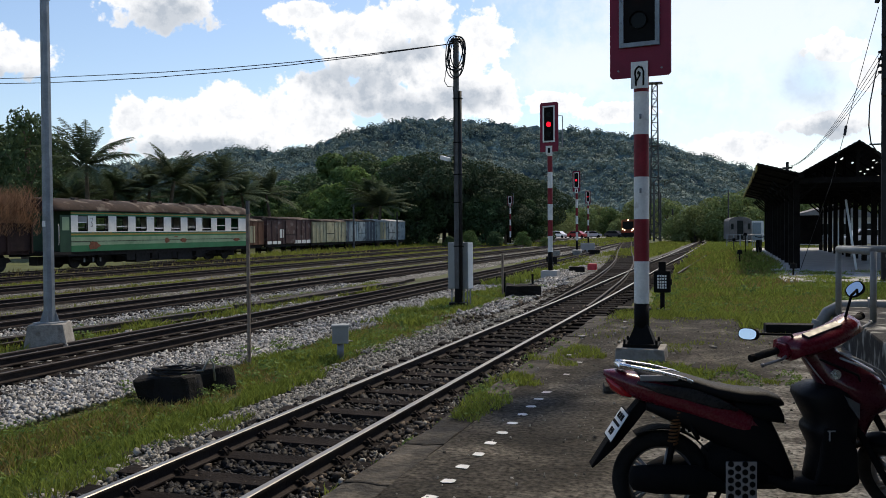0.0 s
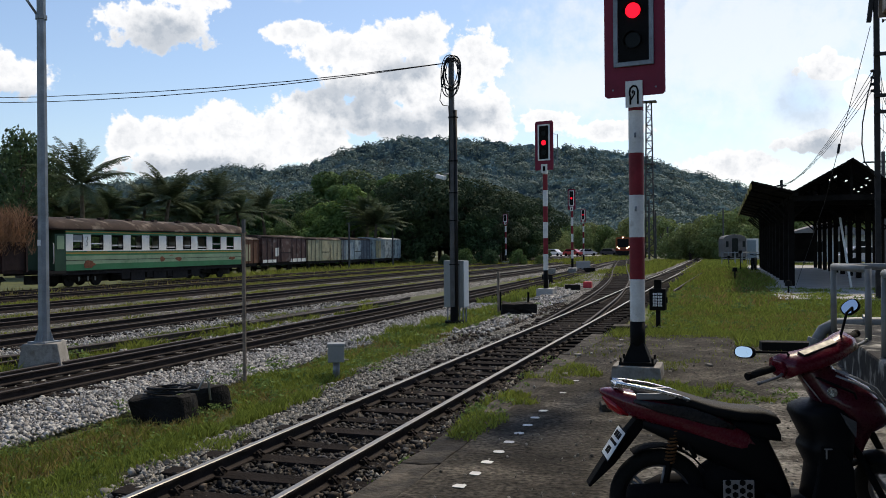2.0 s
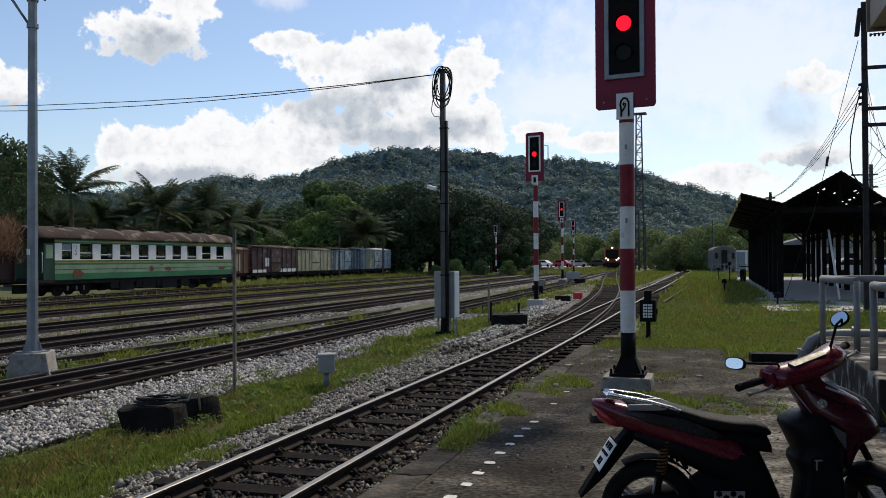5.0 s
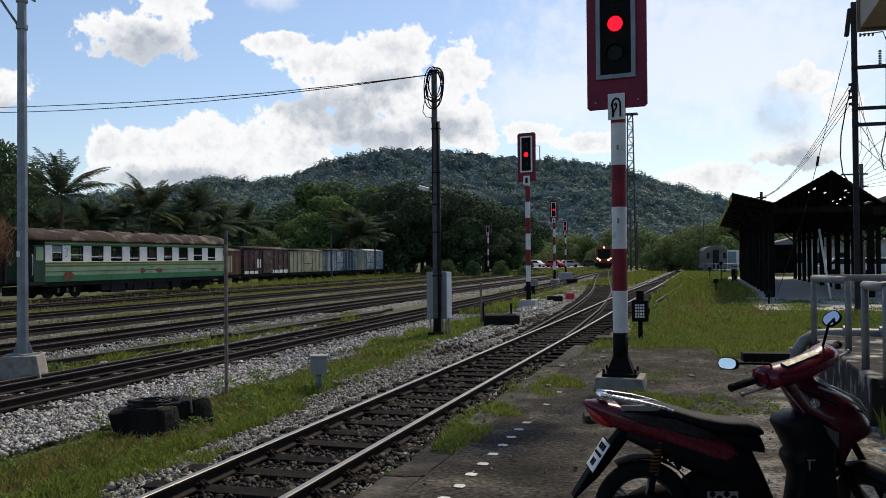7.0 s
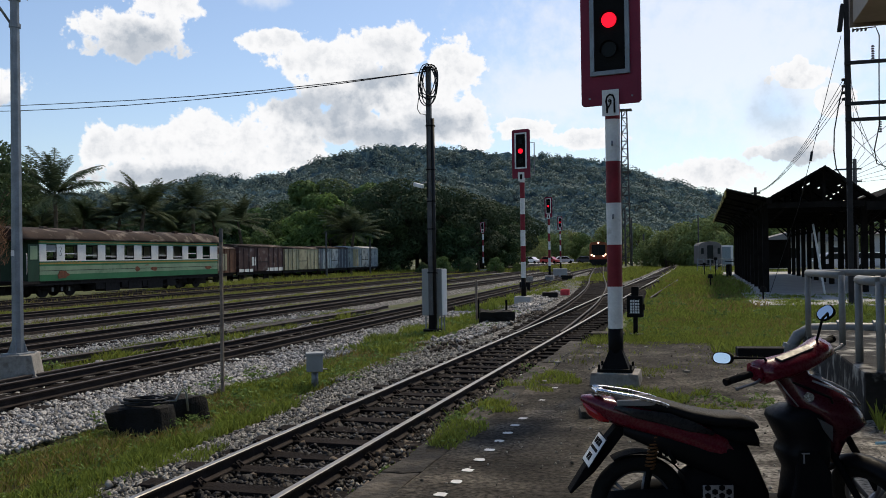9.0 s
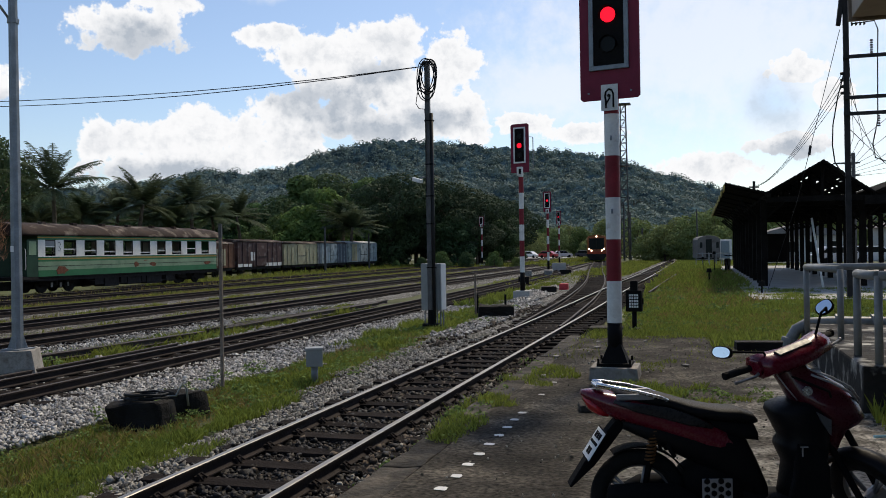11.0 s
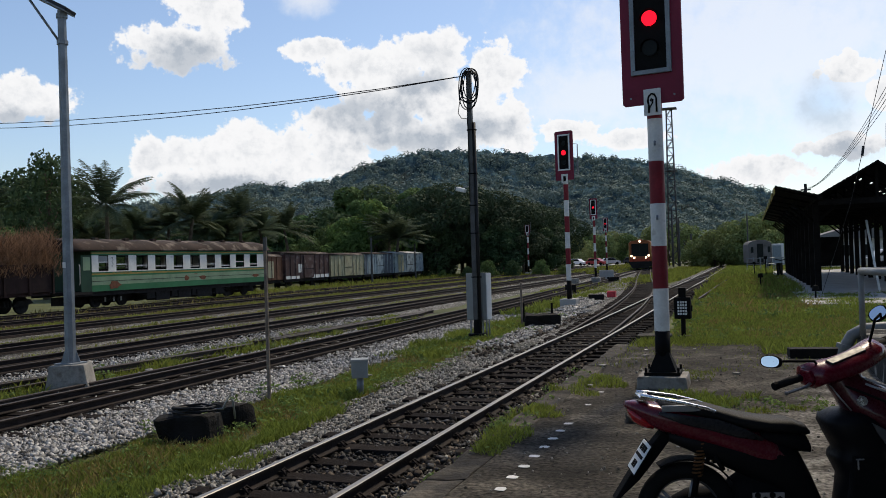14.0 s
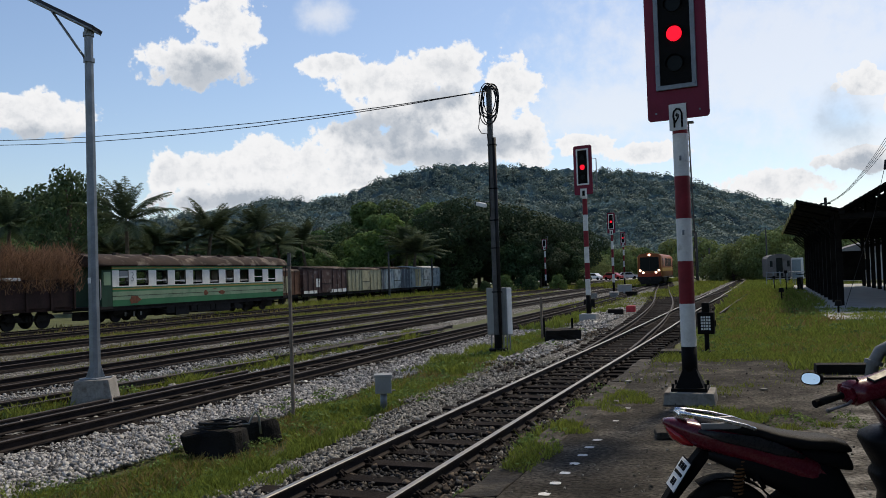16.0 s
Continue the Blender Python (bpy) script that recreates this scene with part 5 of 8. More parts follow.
# ---- rolling stock ----
M_GREEN = mat("coach_green", (0.035, 0.155, 0.065), 0.5, vary=0.15, scale=1.2, fine=12, bump=0.05)
# darker copy of the coach green: shade of the near end in the colour
P_SHADE = mat("coach_green_shaded", (0.02, 0.055, 0.032), 0.6, vary=0.2, scale=1.2, fine=12)
M_GREEN_L = mat("coach_light_green", (0.22, 0.31, 0.19), 0.55, vary=0.14, scale=1.2, fine=12, second=(0.15, 0.24, 0.14), second_at=0.6, bump=0.05)
M_GOLD = mat("coach_gold_line", (0.38, 0.25, 0.055), 0.5, vary=0.15, bump=0.03)
M_CREAM = mat("coach_white", (0.72, 0.71, 0.66), 0.55, vary=0.1, scale=1.5, fine=14, second=(0.52, 0.50, 0.44), second_at=0.66, bump=0.05)
M_ROOF = mat("rusty_roof", (0.034, 0.022, 0.017), 0.9, vary=0.5, scale=0.7, fine=9, second=(0.16, 0.13, 0.105), second_at=0.56, bump=0.4)
M_UNDER = mat("underframe_black", (0.02, 0.018, 0.017), 0.85, vary=0.3, bump=0.2)
M_RUST = mat("rust_patch", (0.17, 0.07, 0.04), 0.9, vary=0.3, bump=0.2)
M_DARK_IN = mat("dark_interior", (0.02, 0.022, 0.02), 0.9, vary=0.2, bump=0)


def wheelset(root, y, gauge=1.0, r=0.42):
    bm = B()
    for s in (-1, 1):
        cyl(bm, r, r, -0.06, 0.06, 20, pose(s * gauge / 2, y, r, 0, 90))
        cyl(bm, r * 0.45, r * 0.45, 0.06, 0.1, 12, pose(s * gauge / 2, y, r, 0, 90 if s > 0 else -90))
    cyl(bm, 0.07, 0.07, -gauge / 2, gauge / 2, 8, pose(0, y, r, 0, 90))
    return part("wheelset", bm, M_UNDER, root)


def bogie(root, y):
    for d in (-1.0, 1.0):
        wheelset(root, y + d)
    bm = B()
    for s in (-1, 1):
        shape(bm, [(-1.5, 0.42), (-1.3, 0.62), (-0.5, 0.56), (-0.35, 0.34), (0.35, 0.34), (0.5, 0.56), (1.3, 0.62), (1.5, 0.42), (1.2, 0.36), (0.6, 0.3), (-0.6, 0.3), (-1.2, 0.36)], 0.1, pose(s * 0.72, y, 0.05, 0, 0, 90))
        for d in (-0.18, 0.0, 0.18):
            cyl(bm, 0.06, 0.06, 0.35, 0.62, 8, pose(s * 0.74, y + d, 0.02))
    box(bm, -0.7, 0.7, y - 0.2, y + 0.2, 0.42, 0.62)
    part("bogie_frame", bm, M_UNDER, root)


def coach():
    """Old saloon coach: local x across, y along, z from the rail; the seen side is +x."""
    root = thing("passenger_coach", "old green and white passenger coach with a rusty roof", "railway coach", pose(-32.0, 35.35, RAIL_Z))
    L, hw = 16.35, 1.4
    z = {"b": 0.84, "d": 1.15, "l": 1.57, "s": 1.80, "w": 2.635, "t": 2.875, "r": 3.47}
    wins = [(0.48, 1.20), (1.78, 2.73), (3.35, 4.31), (4.92, 5.89), (6.55, 7.43), (8.12, 9.06), (9.74, 10.61), (11.27, 12.26), (12.90, 13.87), (14.55, 15.44)]
    for s in (1, -1):
        x0, x1 = (hw - 0.06, hw) if s > 0 else (-hw, -hw + 0.06)
        part("lower_panel", box(B(), x0, x1, 0, L, z["b"], z["d"]), M_GREEN, root, "dark green lower panel")
        part("waist_panel", box(B(), x0, x1, 0, L, z["d"], z["l"]), M_GREEN_L, root, "faded light green panel")
        part("beading", box(B(), x0 - 0.003, x1 + 0.006, 0, L, z["d"] + 0.18, z["d"] + 0.205), M_UNDER, root)
        part("waist_stripe", box(B(), x0, x1, 0, L, z["l"], z["l"] + 0.09), M_GREEN, root)
        part("waist_stripe", box(B(), x0, x1, 0, L, z["l"] + 0.09, z["l"] + 0.17), M_GOLD, root, "gold painted line")
        part("waist_stripe", box(B(), x0, x1, 0, L, z["l"] + 0.17, z["s"]), M_GREEN, root)
        part("cant_stripe", box(B(), x0, x1, 0, L, z["w"], z["w"] + 0.09), M_GREEN, root)
        part("cant_stripe", box(B(), x0, x1, 0, L, z["w"] + 0.09, z["w"] + 0.14), M_GOLD, root)
        part("cant_stripe", box(B(), x0, x1, 0, L, z["w"] + 0.14, z["t"]), M_GREEN, root)
        edges = [0.0] + [v for w in wins for v in w] + [L]
        for a, b in zip(edges[0::2], edges[1::2]):
            part("window_post", box(B(), x0, x1, a, b, z["s"], z["w"]), M_CREAM, root, "white panel between windows")
        part("window_sill", box(B(), x0 - 0.002, x1 + 0.02, 0, L, z["s"], z["s"] + 0.05), M_CREAM, root)
        for k, (a, b) in enumerate(wins):
            fr = B()
            e = 0.035
            for q in ((a, a + e, z["s"] + 0.05, z["w"]), (b - e, b, z["s"] + 0.05, z["w"]), (a + e, b - e, z["w"] - e, z["w"])):
                box(fr, x0 + 0.01, x1 - 0.015, *q)
            w = part("window", fr, M_UNDER, root, "open sliding window")
            drop = (0.42, 0.3, 0.22, 0.16, 0.12, 0.1, 0.2, 0.1, 0.3, 0.14)[k] if s > 0 else 0.2
            part("sash_bar", box(B(), x0 + 0.02, x1 - 0.02, a + e, b - e, z["s"] + 0.05 + drop, z["s"] + 0.10 + drop), M_CREAM, w)
            if k == 0 and s > 0:
                part("pane", box(B(), x0 + 0.025, x1 - 0.028, a + e, b - e, z["s"] + 0.10 + drop, z["w"] - e), M_GREY, w, "frosted grey pane")
    part("coach_end", box(B(), -hw + 0.06, hw - 0.06, 0.0, 0.06, z["b"], z["t"]), P_SHADE, root)
    part("coach_end", box(B(), -hw + 0.06, hw - 0.06, L - 0.06, L, z["b"], z["t"]), M_GREEN, root)
    part("floor", box(B(), -hw + 0.05, hw - 0.05, 0, L, z["b"] - 0.06, z["b"] + 0.04), M_UNDER, root)
    for k in range(10):
        part("seat_back", box(B(), -hw + 0.15, hw - 0.15, 1.5 + 1.55 * k, 1.6 + 1.55 * k, z["b"], 1.95, 0.02), M_DARK_IN, root)
    bm = B()
    prof = [(-hw - 0.09, z["t"] - 0.03), (hw + 0.09, z["t"] - 0.03), (hw + 0.09, z["t"] + 0.06), (hw * 0.86, z["t"] + 0.36), (hw * 0.5, z["t"] + 0.53), (0, z["r"] + 0.05), (-hw * 0.5, z["t"] + 0.53), (-hw * 0.86, z["t"] + 0.36), (-hw - 0.09, z["t"] + 0.06)]
    loft(bm, [[(x, y, zz + 0.012 * noise.noise((x, y, 0))) for x, zz in prof] for y in np.linspace(-1.35, L + 0.6, 24)])
    part("roof", bm, M_ROOF, root, "weathered rusty curved roof")
    for k in range(7):
        part("roof_vent", box(B(), 0.35, 0.6, 1.2 + 2.3 * k, 1.5 + 2.3 * k, z["r"] - 0.06, z["r"] + 0.09, 0.02), M_ROOF, root)
    # open end platforms
    part("end_platform", box(B(), -hw, hw, -1.3, 0, 0.72, 0.86), M_UNDER, root)
    part("vestibule_door", box(B(), hw - 0.05, hw, -0.75, -0.02, z["b"], z["w"]), P_SHADE, root, "green vestibule door, coloured darker for shade")
    part("door_window", box(B(), hw - 0.02, hw + 0.01, -0.62, -0.14, z["s"] + 0.1, z["w"] - 0.08), M_GREEN_L, root)
    part("end_platform", box(B(), -hw, hw, L, L + 0.55, 0.72, 0.86), M_UNDER, root)
    for yy in (-1.2, L + 0.5):
        for s in (-1, 1):
            part("end_post", tube(B(), [(s * (hw - 0.05), yy, 0.8), (s * (hw - 0.05), yy, z["t"])], 0.03, 6), M_UNDER, root)
    part("handrail", tube(B(), [(hw + 0.02, -0.9, 1.2), (hw + 0.06, -0.9, 1.3), (hw + 0.06, -0.9, 2.1), (hw + 0.02, -0.9, 2.2)], 0.018, 6), M_CREAM, root)
    # underframe
    for s in (-1, 1):
        part("sole_bar", box(B(), s * 1.22 - 0.06, s * 1.22 + 0.06, -1.2, L + 0.5, 0.62, 0.84), M_UNDER, root)
    for a, b, d in ((4.4, 5.1, 0.34), (5.2, 6.4, 0.46), (6.6, 7.1, 0.3), (7.2, 8.4, 0.42), (8.5, 8.9, 0.3), (9.0, 10.5, 0.46), (10.9, 11.8, 0.36)):
        part("equipment_box", box(B(), 0.5, 1.2, a, b, 0.62 - d, 0.64, 0.02), M_UNDER, root)
    part("truss_rod", tube(B(), [(1.15, 3.6, 0.62), (1.15, 5.6, 0.3), (1.15, 10.6, 0.3), (1.15, 12.6, 0.62)], 0.03, 6), M_UNDER, root)
    for k in range(9):
        part("brake_gear", tube(B(), [(0.4 + 0.1 * (k % 3), 4.2 + k, 0.6), (0.45, 4.35 + k, 0.2 + 0.05 * (k % 2)), (0.5, 4.9 + k, 0.22)], 0.04, 6), M_UNDER, root)
    part("centre_sill", box(B(), -0.25, 0.25, -1.0, L + 0.4, 0.2, 0.62), M_UNDER, root)
    bogie(root, 2.2)
    bogie(root, L - 2.2)
    for yy in (1.55, 2.2, 2.75):
        part("axle_spring", box(B(), 0.82, 0.86, yy - 0.05, yy + 0.05, 0.28, 0.5), M_GREY, root)
    for y, zz, w, h in ((1.6, 1.12, 0.85, 0.42), (7.7, 1.3, 0.42, 0.28), (9.3, 1.3, 0.62, 0.24), (15.2, 1.26, 0.8, 0.2), (8.6, 1.52, 0.4, 0.05)):
        bm = B()
        f = bm.faces.new([bm.verts.new((hw + 0.001, y + w / 2 * math.cos(a) * (1 + 0.5 * noise.noise((a * 2, y, 0))), zz + h / 2 * math.sin(a) * (1 + 0.5 * noise.noise((a * 2, y, 4))))) for a in (i * math.tau / 14 for i in range(14))])
        ext = bmesh.ops.extrude_face_region(bm, geom=[f])
        bmesh.ops.translate(bm, vec=(0.012, 0, 0), verts=[v for v in ext["geom"] if isinstance(v, bmesh.types.BMVert)])
        bmesh.ops.recalc_face_normals(bm, faces=bm.faces)
        part("rust_patch", bm, M_RUST, root, "peeling rust patch")
    for k in range(6):
        part("lettering_bar", box(B(), hw, hw + 0.006, 1.5 + 0.26 * k, 1.66 + 0.26 * k, z["l"] + 0.19, z["s"] - 0.005), M_GOLD, root)
    part("class_mark", tube(B(), [(hw + 0.004, 1.38, 2.5), (hw + 0.004, 1.5, 2.52), (hw + 0.004, 1.55, 2.4), (hw + 0.004, 1.43, 2.3), (hw + 0.004, 1.55, 2.2), (hw + 0.004, 1.5, 2.08), (hw + 0.004, 1.38, 2.1)], 0.012, 4), M_UNDER, root)


coach()


def box_van(y0, length, paint, patches, label, top=2.9, x=-37.35, ribs=9, roof_mat=M_ROOF):
    root = thing("goods_van", label, "goods wagon", pose(x, y0, -0.42), "goods wagons")
    hw, b = 1.3, 0.92
    part("body", box(B(), -hw, hw, 0, length, b, top, 0.015), paint, root)
    bm = B()
    prof = [(-hw - 0.06, top), (hw + 0.06, top), (hw * 0.8, top + 0.17), (0, top + 0.27), (-hw * 0.8, top + 0.17)]
    loft(bm, [[(a, yy, c) for a, c in prof] for yy in (-0.06, length + 0.06)])
    part("roof", bm, roof_mat, root)
    for k in range(ribs + 1):
        yy = length * k / ribs
        part("rib", box(B(), hw, hw + 0.045, yy - 0.03, yy + 0.03, b, top), paint, root)
    part("door", box(B(), hw + 0.01, hw + 0.07, length * 0.4, length * 0.62, b + 0.06, top - 0.08, 0.01), paint, root)
    part("door_bar", box(B(), hw + 0.06, hw + 0.09, length * 0.4, length * 0.62, 1.7, 1.76), M_UNDER, root)
    for (a, c, lo, hi, pm) in patches:
        part("faded_panel", box(B(), hw + 0.003, hw + 0.014, a * length, c * length, b + (top - b) * lo, b + (top - b) * hi), pm, root)
    for s in (-1, 1):
        part("sole_bar", box(B(), s * 1.1 - 0.06, s * 1.1 + 0.06, 0, length, 0.68, b), M_UNDER, root)
    wheelset(root, length * 0.22)
    wheelset(root, length * 0.78)
    for yy in (-0.3, length + 0.02):
        part("coupler", box(B(), -0.12, 0.12, yy, yy + 0.3, 0.6, 0.85), M_UNDER, root)


P_MAROON = mat("van_maroon", (0.075, 0.045, 0.042), 0.8, vary=0.3, scale=1.2, fine=10, second=(0.15, 0.12, 0.11), second_at=0.6, bump=0.1)
P_BROWN = mat("van_brown", (0.13, 0.065, 0.04), 0.8, vary=0.3, scale=1.2, fine=10, bump=0.1)
P_CREAM = mat("van_cream", (0.34, 0.32, 0.21), 0.8, vary=0.2, scale=1.2, fine=10, second=(0.2, 0.18, 0.13), second_at=0.62, bump=0.1)
P_BLUE = mat("van_pale_blue", (0.28, 0.33, 0.345), 0.8, vary=0.25, scale=1.2, fine=10, second=(0.12, 0.15, 0.17), second_at=0.57, bump=0.1)
P_SLATE = mat("van_slate", (0.075, 0.09, 0.11), 0.8, vary=0.3, scale=1.2, fine=10, bump=0.1)
box_van(56.4, 7.2, P_BROWN, [(0.62, 0.82, 0.1, 0.8, P_CREAM), (0.3, 0.4, 0.45, 0.85, M_DARK_IN), (0.48, 0.56, 0.45, 0.85, M_DARK_IN)], "brown van with faded panels and dark windows", 2.8)
box_van(64.2, 7.9, P_MAROON, [(0.0, 0.3, 0.0, 0.12, M_CREAM), (0.6, 1.0, 0.0, 0.14, M_CREAM), (0.28, 0.36, 0.25, 0.6, M_CREAM)], "dark maroon wooden van with a pale lower edge", 2.98)
box_van(72.5, 7.2, P_CREAM, [(0.42, 0.46, 0.05, 0.95, P_MAROON)], "cream-painted van on the far siding", 2.86)
box_van(80.0, 7.5, P_BLUE, [(0.0, 0.08, 0, 1, P_SLATE), (0.62, 0.98, 0, 1, P_SLATE)], "peeling pale blue van on the far siding", 2.92)
box_van(87.8, 8.7, P_BLUE, [(0.12, 0.3, 0.05, 0.95, P_CREAM), (0.5, 0.56, 0, 1, P_SLATE)], "pale blue and cream van at the end of the siding", 2.98, roof_mat=mat("pale_roof", (0.4, 0.42, 0.43), 0.7, vary=0.2))


def brush_wagon():
    root = thing("open_wagon", "rusty open wagon overgrown with dry brown brush", "goods wagon", pose(-32.0, 18.5, RAIL_Z))
    L, hw = 14.2, 1.38
    rust = mat("wagon_rust", (0.038, 0.021, 0.018), 0.9, vary=0.35, scale=1.0, fine=10, second=(0.03, 0.018, 0.015), second_at=0.52, bump=0.25)
    for s in (-1, 1):
        part("side_panel", box(B(), s * hw - 0.04, s * hw + 0.04, 0, L, 0.95, 2.15, 0.01), rust, root)
        for k in range(11):
            part("stanchion", box(B(), s * (hw + 0.08) - 0.05, s * (hw + 0.08) + 0.05, L * k / 10 - 0.05, L * k / 10 + 0.05, 0.85, 2.2, 0.01), rust, root)
    part("top_rim", box(B(), hw - 0.08, hw + 0.1, 0, L, 2.15, 2.24), rust, root)
    for y in (0, L):
        part("end_panel", box(B(), -hw + 0.05, hw - 0.05, y - 0.04, y + 0.04, 0.95, 2.2), rust, root)
    part("floor", box(B(), -hw + 0.05, hw - 0.05, 0.05, L - 0.05, 0.8, 1.6), rust, root)
    part("rag", box(B(), 1.1, 1.55, 10.2, 11.0, 2.2, 2.34, 0.05), M_CREAM, root, "pale torn sacking on the rim")
    bogie(root, 2.0)
    bogie(root, L - 2.0)
    rng = np.random.default_rng(9)
    n = 30000
    q = np.zeros((n, 3, 3))
    x, y = rng.uniform(-1.3, 1.62, n), rng.uniform(0.0, 14.6, n)
    lumps = np.array([0.75 + 0.9 * noise.noise((a * 0.5, b * 0.45, 3)) + 0.6 * noise.noise((a * 1.3, b * 1.3, 8)) for a, b in zip(x, y)])
    h = np.clip(1.5 + 1.3 * lumps, 0.5, 2.9)
    base = 1.6 + rng.uniform(0, 0.75, n) * h * 0.9
    lean = rng.normal(0, 0.42, (n, 2))
    l = rng.uniform(0.3, 0.7, n)
    q[:, 0] = np.stack([x - 0.012, y, base], 1)
    q[:, 1] = np.stack([x + 0.012, y + 0.012, base], 1)
    q[:, 2] = np.stack([x + lean[:, 0] * l * 1.6, y + lean[:, 1] * l * 1.6, base + l], 1)
    ob = new("brush", tri_mesh("brush", q, 3, M_STRAW))
    ob.parent = root
    tagged(ob, "dense dry reddish-brown brush", kind="stuff")


brush_wagon()

# the train that draws nearer
TRAIN_WAY = [(40, -9.75), (60, -10.4), (80, -11.4), (100, -12.4), (108, -12.6), (117, -13.0), (133, -14.5), (156, -16.9), (174, -18.7), (300, -32.0)]
P_ORANGE = mat("railcar_orange", (0.27, 0.085, 0.03), 0.45, vary=0.15, scale=1.0, fine=10, bump=0.04)
P_YELLOW = mat("railcar_yellow", (0.45, 0.27, 0.07), 0.45, vary=0.12, bump=0.04)
M_HEADLAMP = mat("headlamp_glow", (1.0, 0.62, 0.42), 0.4, vary=0, bump=0, emit=4.0)


def locomotive():
    root = thing("diesel_locomotive", "orange diesel locomotive with lit headlamps approaching", "locomotive", pose(-18.7, 174, RAIL_Z), "train")
    L, hw = 15.5, 1.36
    bm = B()
    loft(bm, [[(s * w, y, z) for s, z in ((-1, 0.95), (1, 0.95), (1, 2.0), (1, 3.25), (0.8, 3.5), (0, 3.62), (-0.8, 3.5), (-1, 3.25), (-1, 2.0))] for y, w in ((0.0, hw * 0.93), (0.25, hw), (4.0, hw), (L, hw))])
    part("body", bm, P_ORANGE, root, "orange painted body")
    for s in (-1, 1):
        part("side_stripe", box(B(), s * (hw + 0.004) - 0.006, s * (hw + 0.004) + 0.006, 0.3, L, 1.55, 1.95), P_YELLOW, root)
        for k in range(5):
            part("side_grille", box(B(), s * (hw + 0.01) - 0.012, s * (hw + 0.01) + 0.012, 4.2 + 2.1 * k, 5.8 + 2.1 * k, 2.1, 3.05), M_UNDER, root)
        part("handrail", tube(B(), [(s * 1.28, -0.12, 1.1), (s * 1.28, -0.12, 3.2)], 0.03, 6), P_YELLOW, root)
        part("cab_side_window", box(B(), s * (hw + 0.012) - 0.012, s * (hw + 0.012) + 0.012, 0.9, 2.0, 2.2, 3.0), M_GLASS_DARK, root)
    part("windscreen", box(B(), -1.02, 1.02, -0.03, 0.02, 1.62, 3.16, 0.01), M_GLASS_DARK, root, "wide dark windscreen")
    part("windscreen_post", box(B(), -0.03, 0.03, -0.045, -0.03, 1.45, 3.24), M_UNDER, root)
    part("nose_panel", box(B(), -1.1, 1.1, -0.05, 0.02, 1.36, 1.58, 0.02), P_ORANGE, root)
    part("front_band", box(B(), -1.26, 1.26, -0.07, 0.0, 0.98, 1.36, 0.02), mat("buffer_red", (0.34, 0.055, 0.025), 0.6), root)
    part("roof_cowl", box(B(), -0.35, 0.35, -0.08, 0.6, 3.3, 3.66, 0.05), P_ORANGE, root)
    for x, z in ((0.0, 3.42), (-1.02, 1.68), (-0.7, 1.45), (1.02, 1.68), (0.7, 1.45)):
        lamp = part("headlamp", cyl(B(), 0.13, 0.13, 0, 0.05, 16, pose(x, -0.07, z, 90)), M_HEADLAMP, root, "glowing headlamp")
        part("lamp_rim", cyl(B(), 0.18, 0.18, 0, 0.04, 16, pose(x, -0.04, z, 90)), M_UNDER, lamp)
    part("buffer_beam", box(B(), -1.3, 1.3, -0.15, 0.1, 0.55, 0.98, 0.02), M_UNDER, root, "black buffer beam")
    part("cowcatcher", shape(B(), [(-1.2, 0.55), (1.2, 0.55), (0.9, 0.15), (-0.9, 0.15)], 0.08, pose(0, -0.1, 0)), M_UNDER, root)
    part("coupler", box(B(), -0.12, 0.12, -0.55, -0.1, 0.55, 0.8, 0.03), M_UNDER, root)
    part("walkway", box(B(), -1.4, 1.4, 0, L, 0.85, 0.95), M_UNDER, root)
    part("fuel_tank", box(B(), -1.1, 1.1, 5.8, 9.4, 0.3, 0.85, 0.08), M_UNDER, root)
    bogie(root, 2.6)
    bogie(root, L - 2.6)
    return root


def train_coach(k):
    root = thing("passenger_coach", "orange and yellow coach drawn by the locomotive", "railway coach", pose(-20, 190, RAIL_Z), "train")
    L, hw = 18.0, 1.38
    bm = B()
    loft(bm, [[(s * hw, y, z) for s, z in ((-1, 0.95), (1, 0.95), (1, 2.0), (1, 3.2), (0.75, 3.5), (0, 3.6), (-0.75, 3.5), (-1, 3.2), (-1, 2.0))] for y in (0.3, L)])
    part("body", bm, P_YELLOW if k % 2 else P_ORANGE, root)
    for s in (-1, 1):
        for i in range(9):
            part("window", box(B(), s * (hw + 0.008) - 0.01, s * (hw + 0.008) + 0.01, 1.4 + 1.85 * i, 2.5 + 1.85 * i, 2.0, 2.8), M_GLASS_DARK, root)
        part("side_stripe", box(B(), s * (hw + 0.004) - 0.006, s * (hw + 0.004) + 0.006, 0.3, L, 1.45, 1.75), P_ORANGE if k % 2 else P_YELLOW, root)
    part("floor_frame", box(B(), -1.3, 1.3, 0.3, L, 0.75, 0.95), M_UNDER, root)
    bogie(root, 2.8)
    bogie(root, L - 2.4)
    return root


def train_pose(y, span):
    """Front at y on the way; the tail rests on the way too."""
    a = Vector((curve_at(TRAIN_WAY, y + 2.6), y + 2.6, 0))
    b = Vector((curve_at(TRAIN_WAY, y + span - 2.6), y + span - 2.6, 0))
    d = (b - a).normalized()
    p = a - d * 2.6
    return pose(p.x, p.y, RAIL_Z, 0, 0, -math.degrees(math.atan2(d.x, d.y)))


LOCO = locomotive()
TRAIL = [train_coach(k) for k in range(3)]


def train_front(t):
    return 174.0 - 4.62 * t


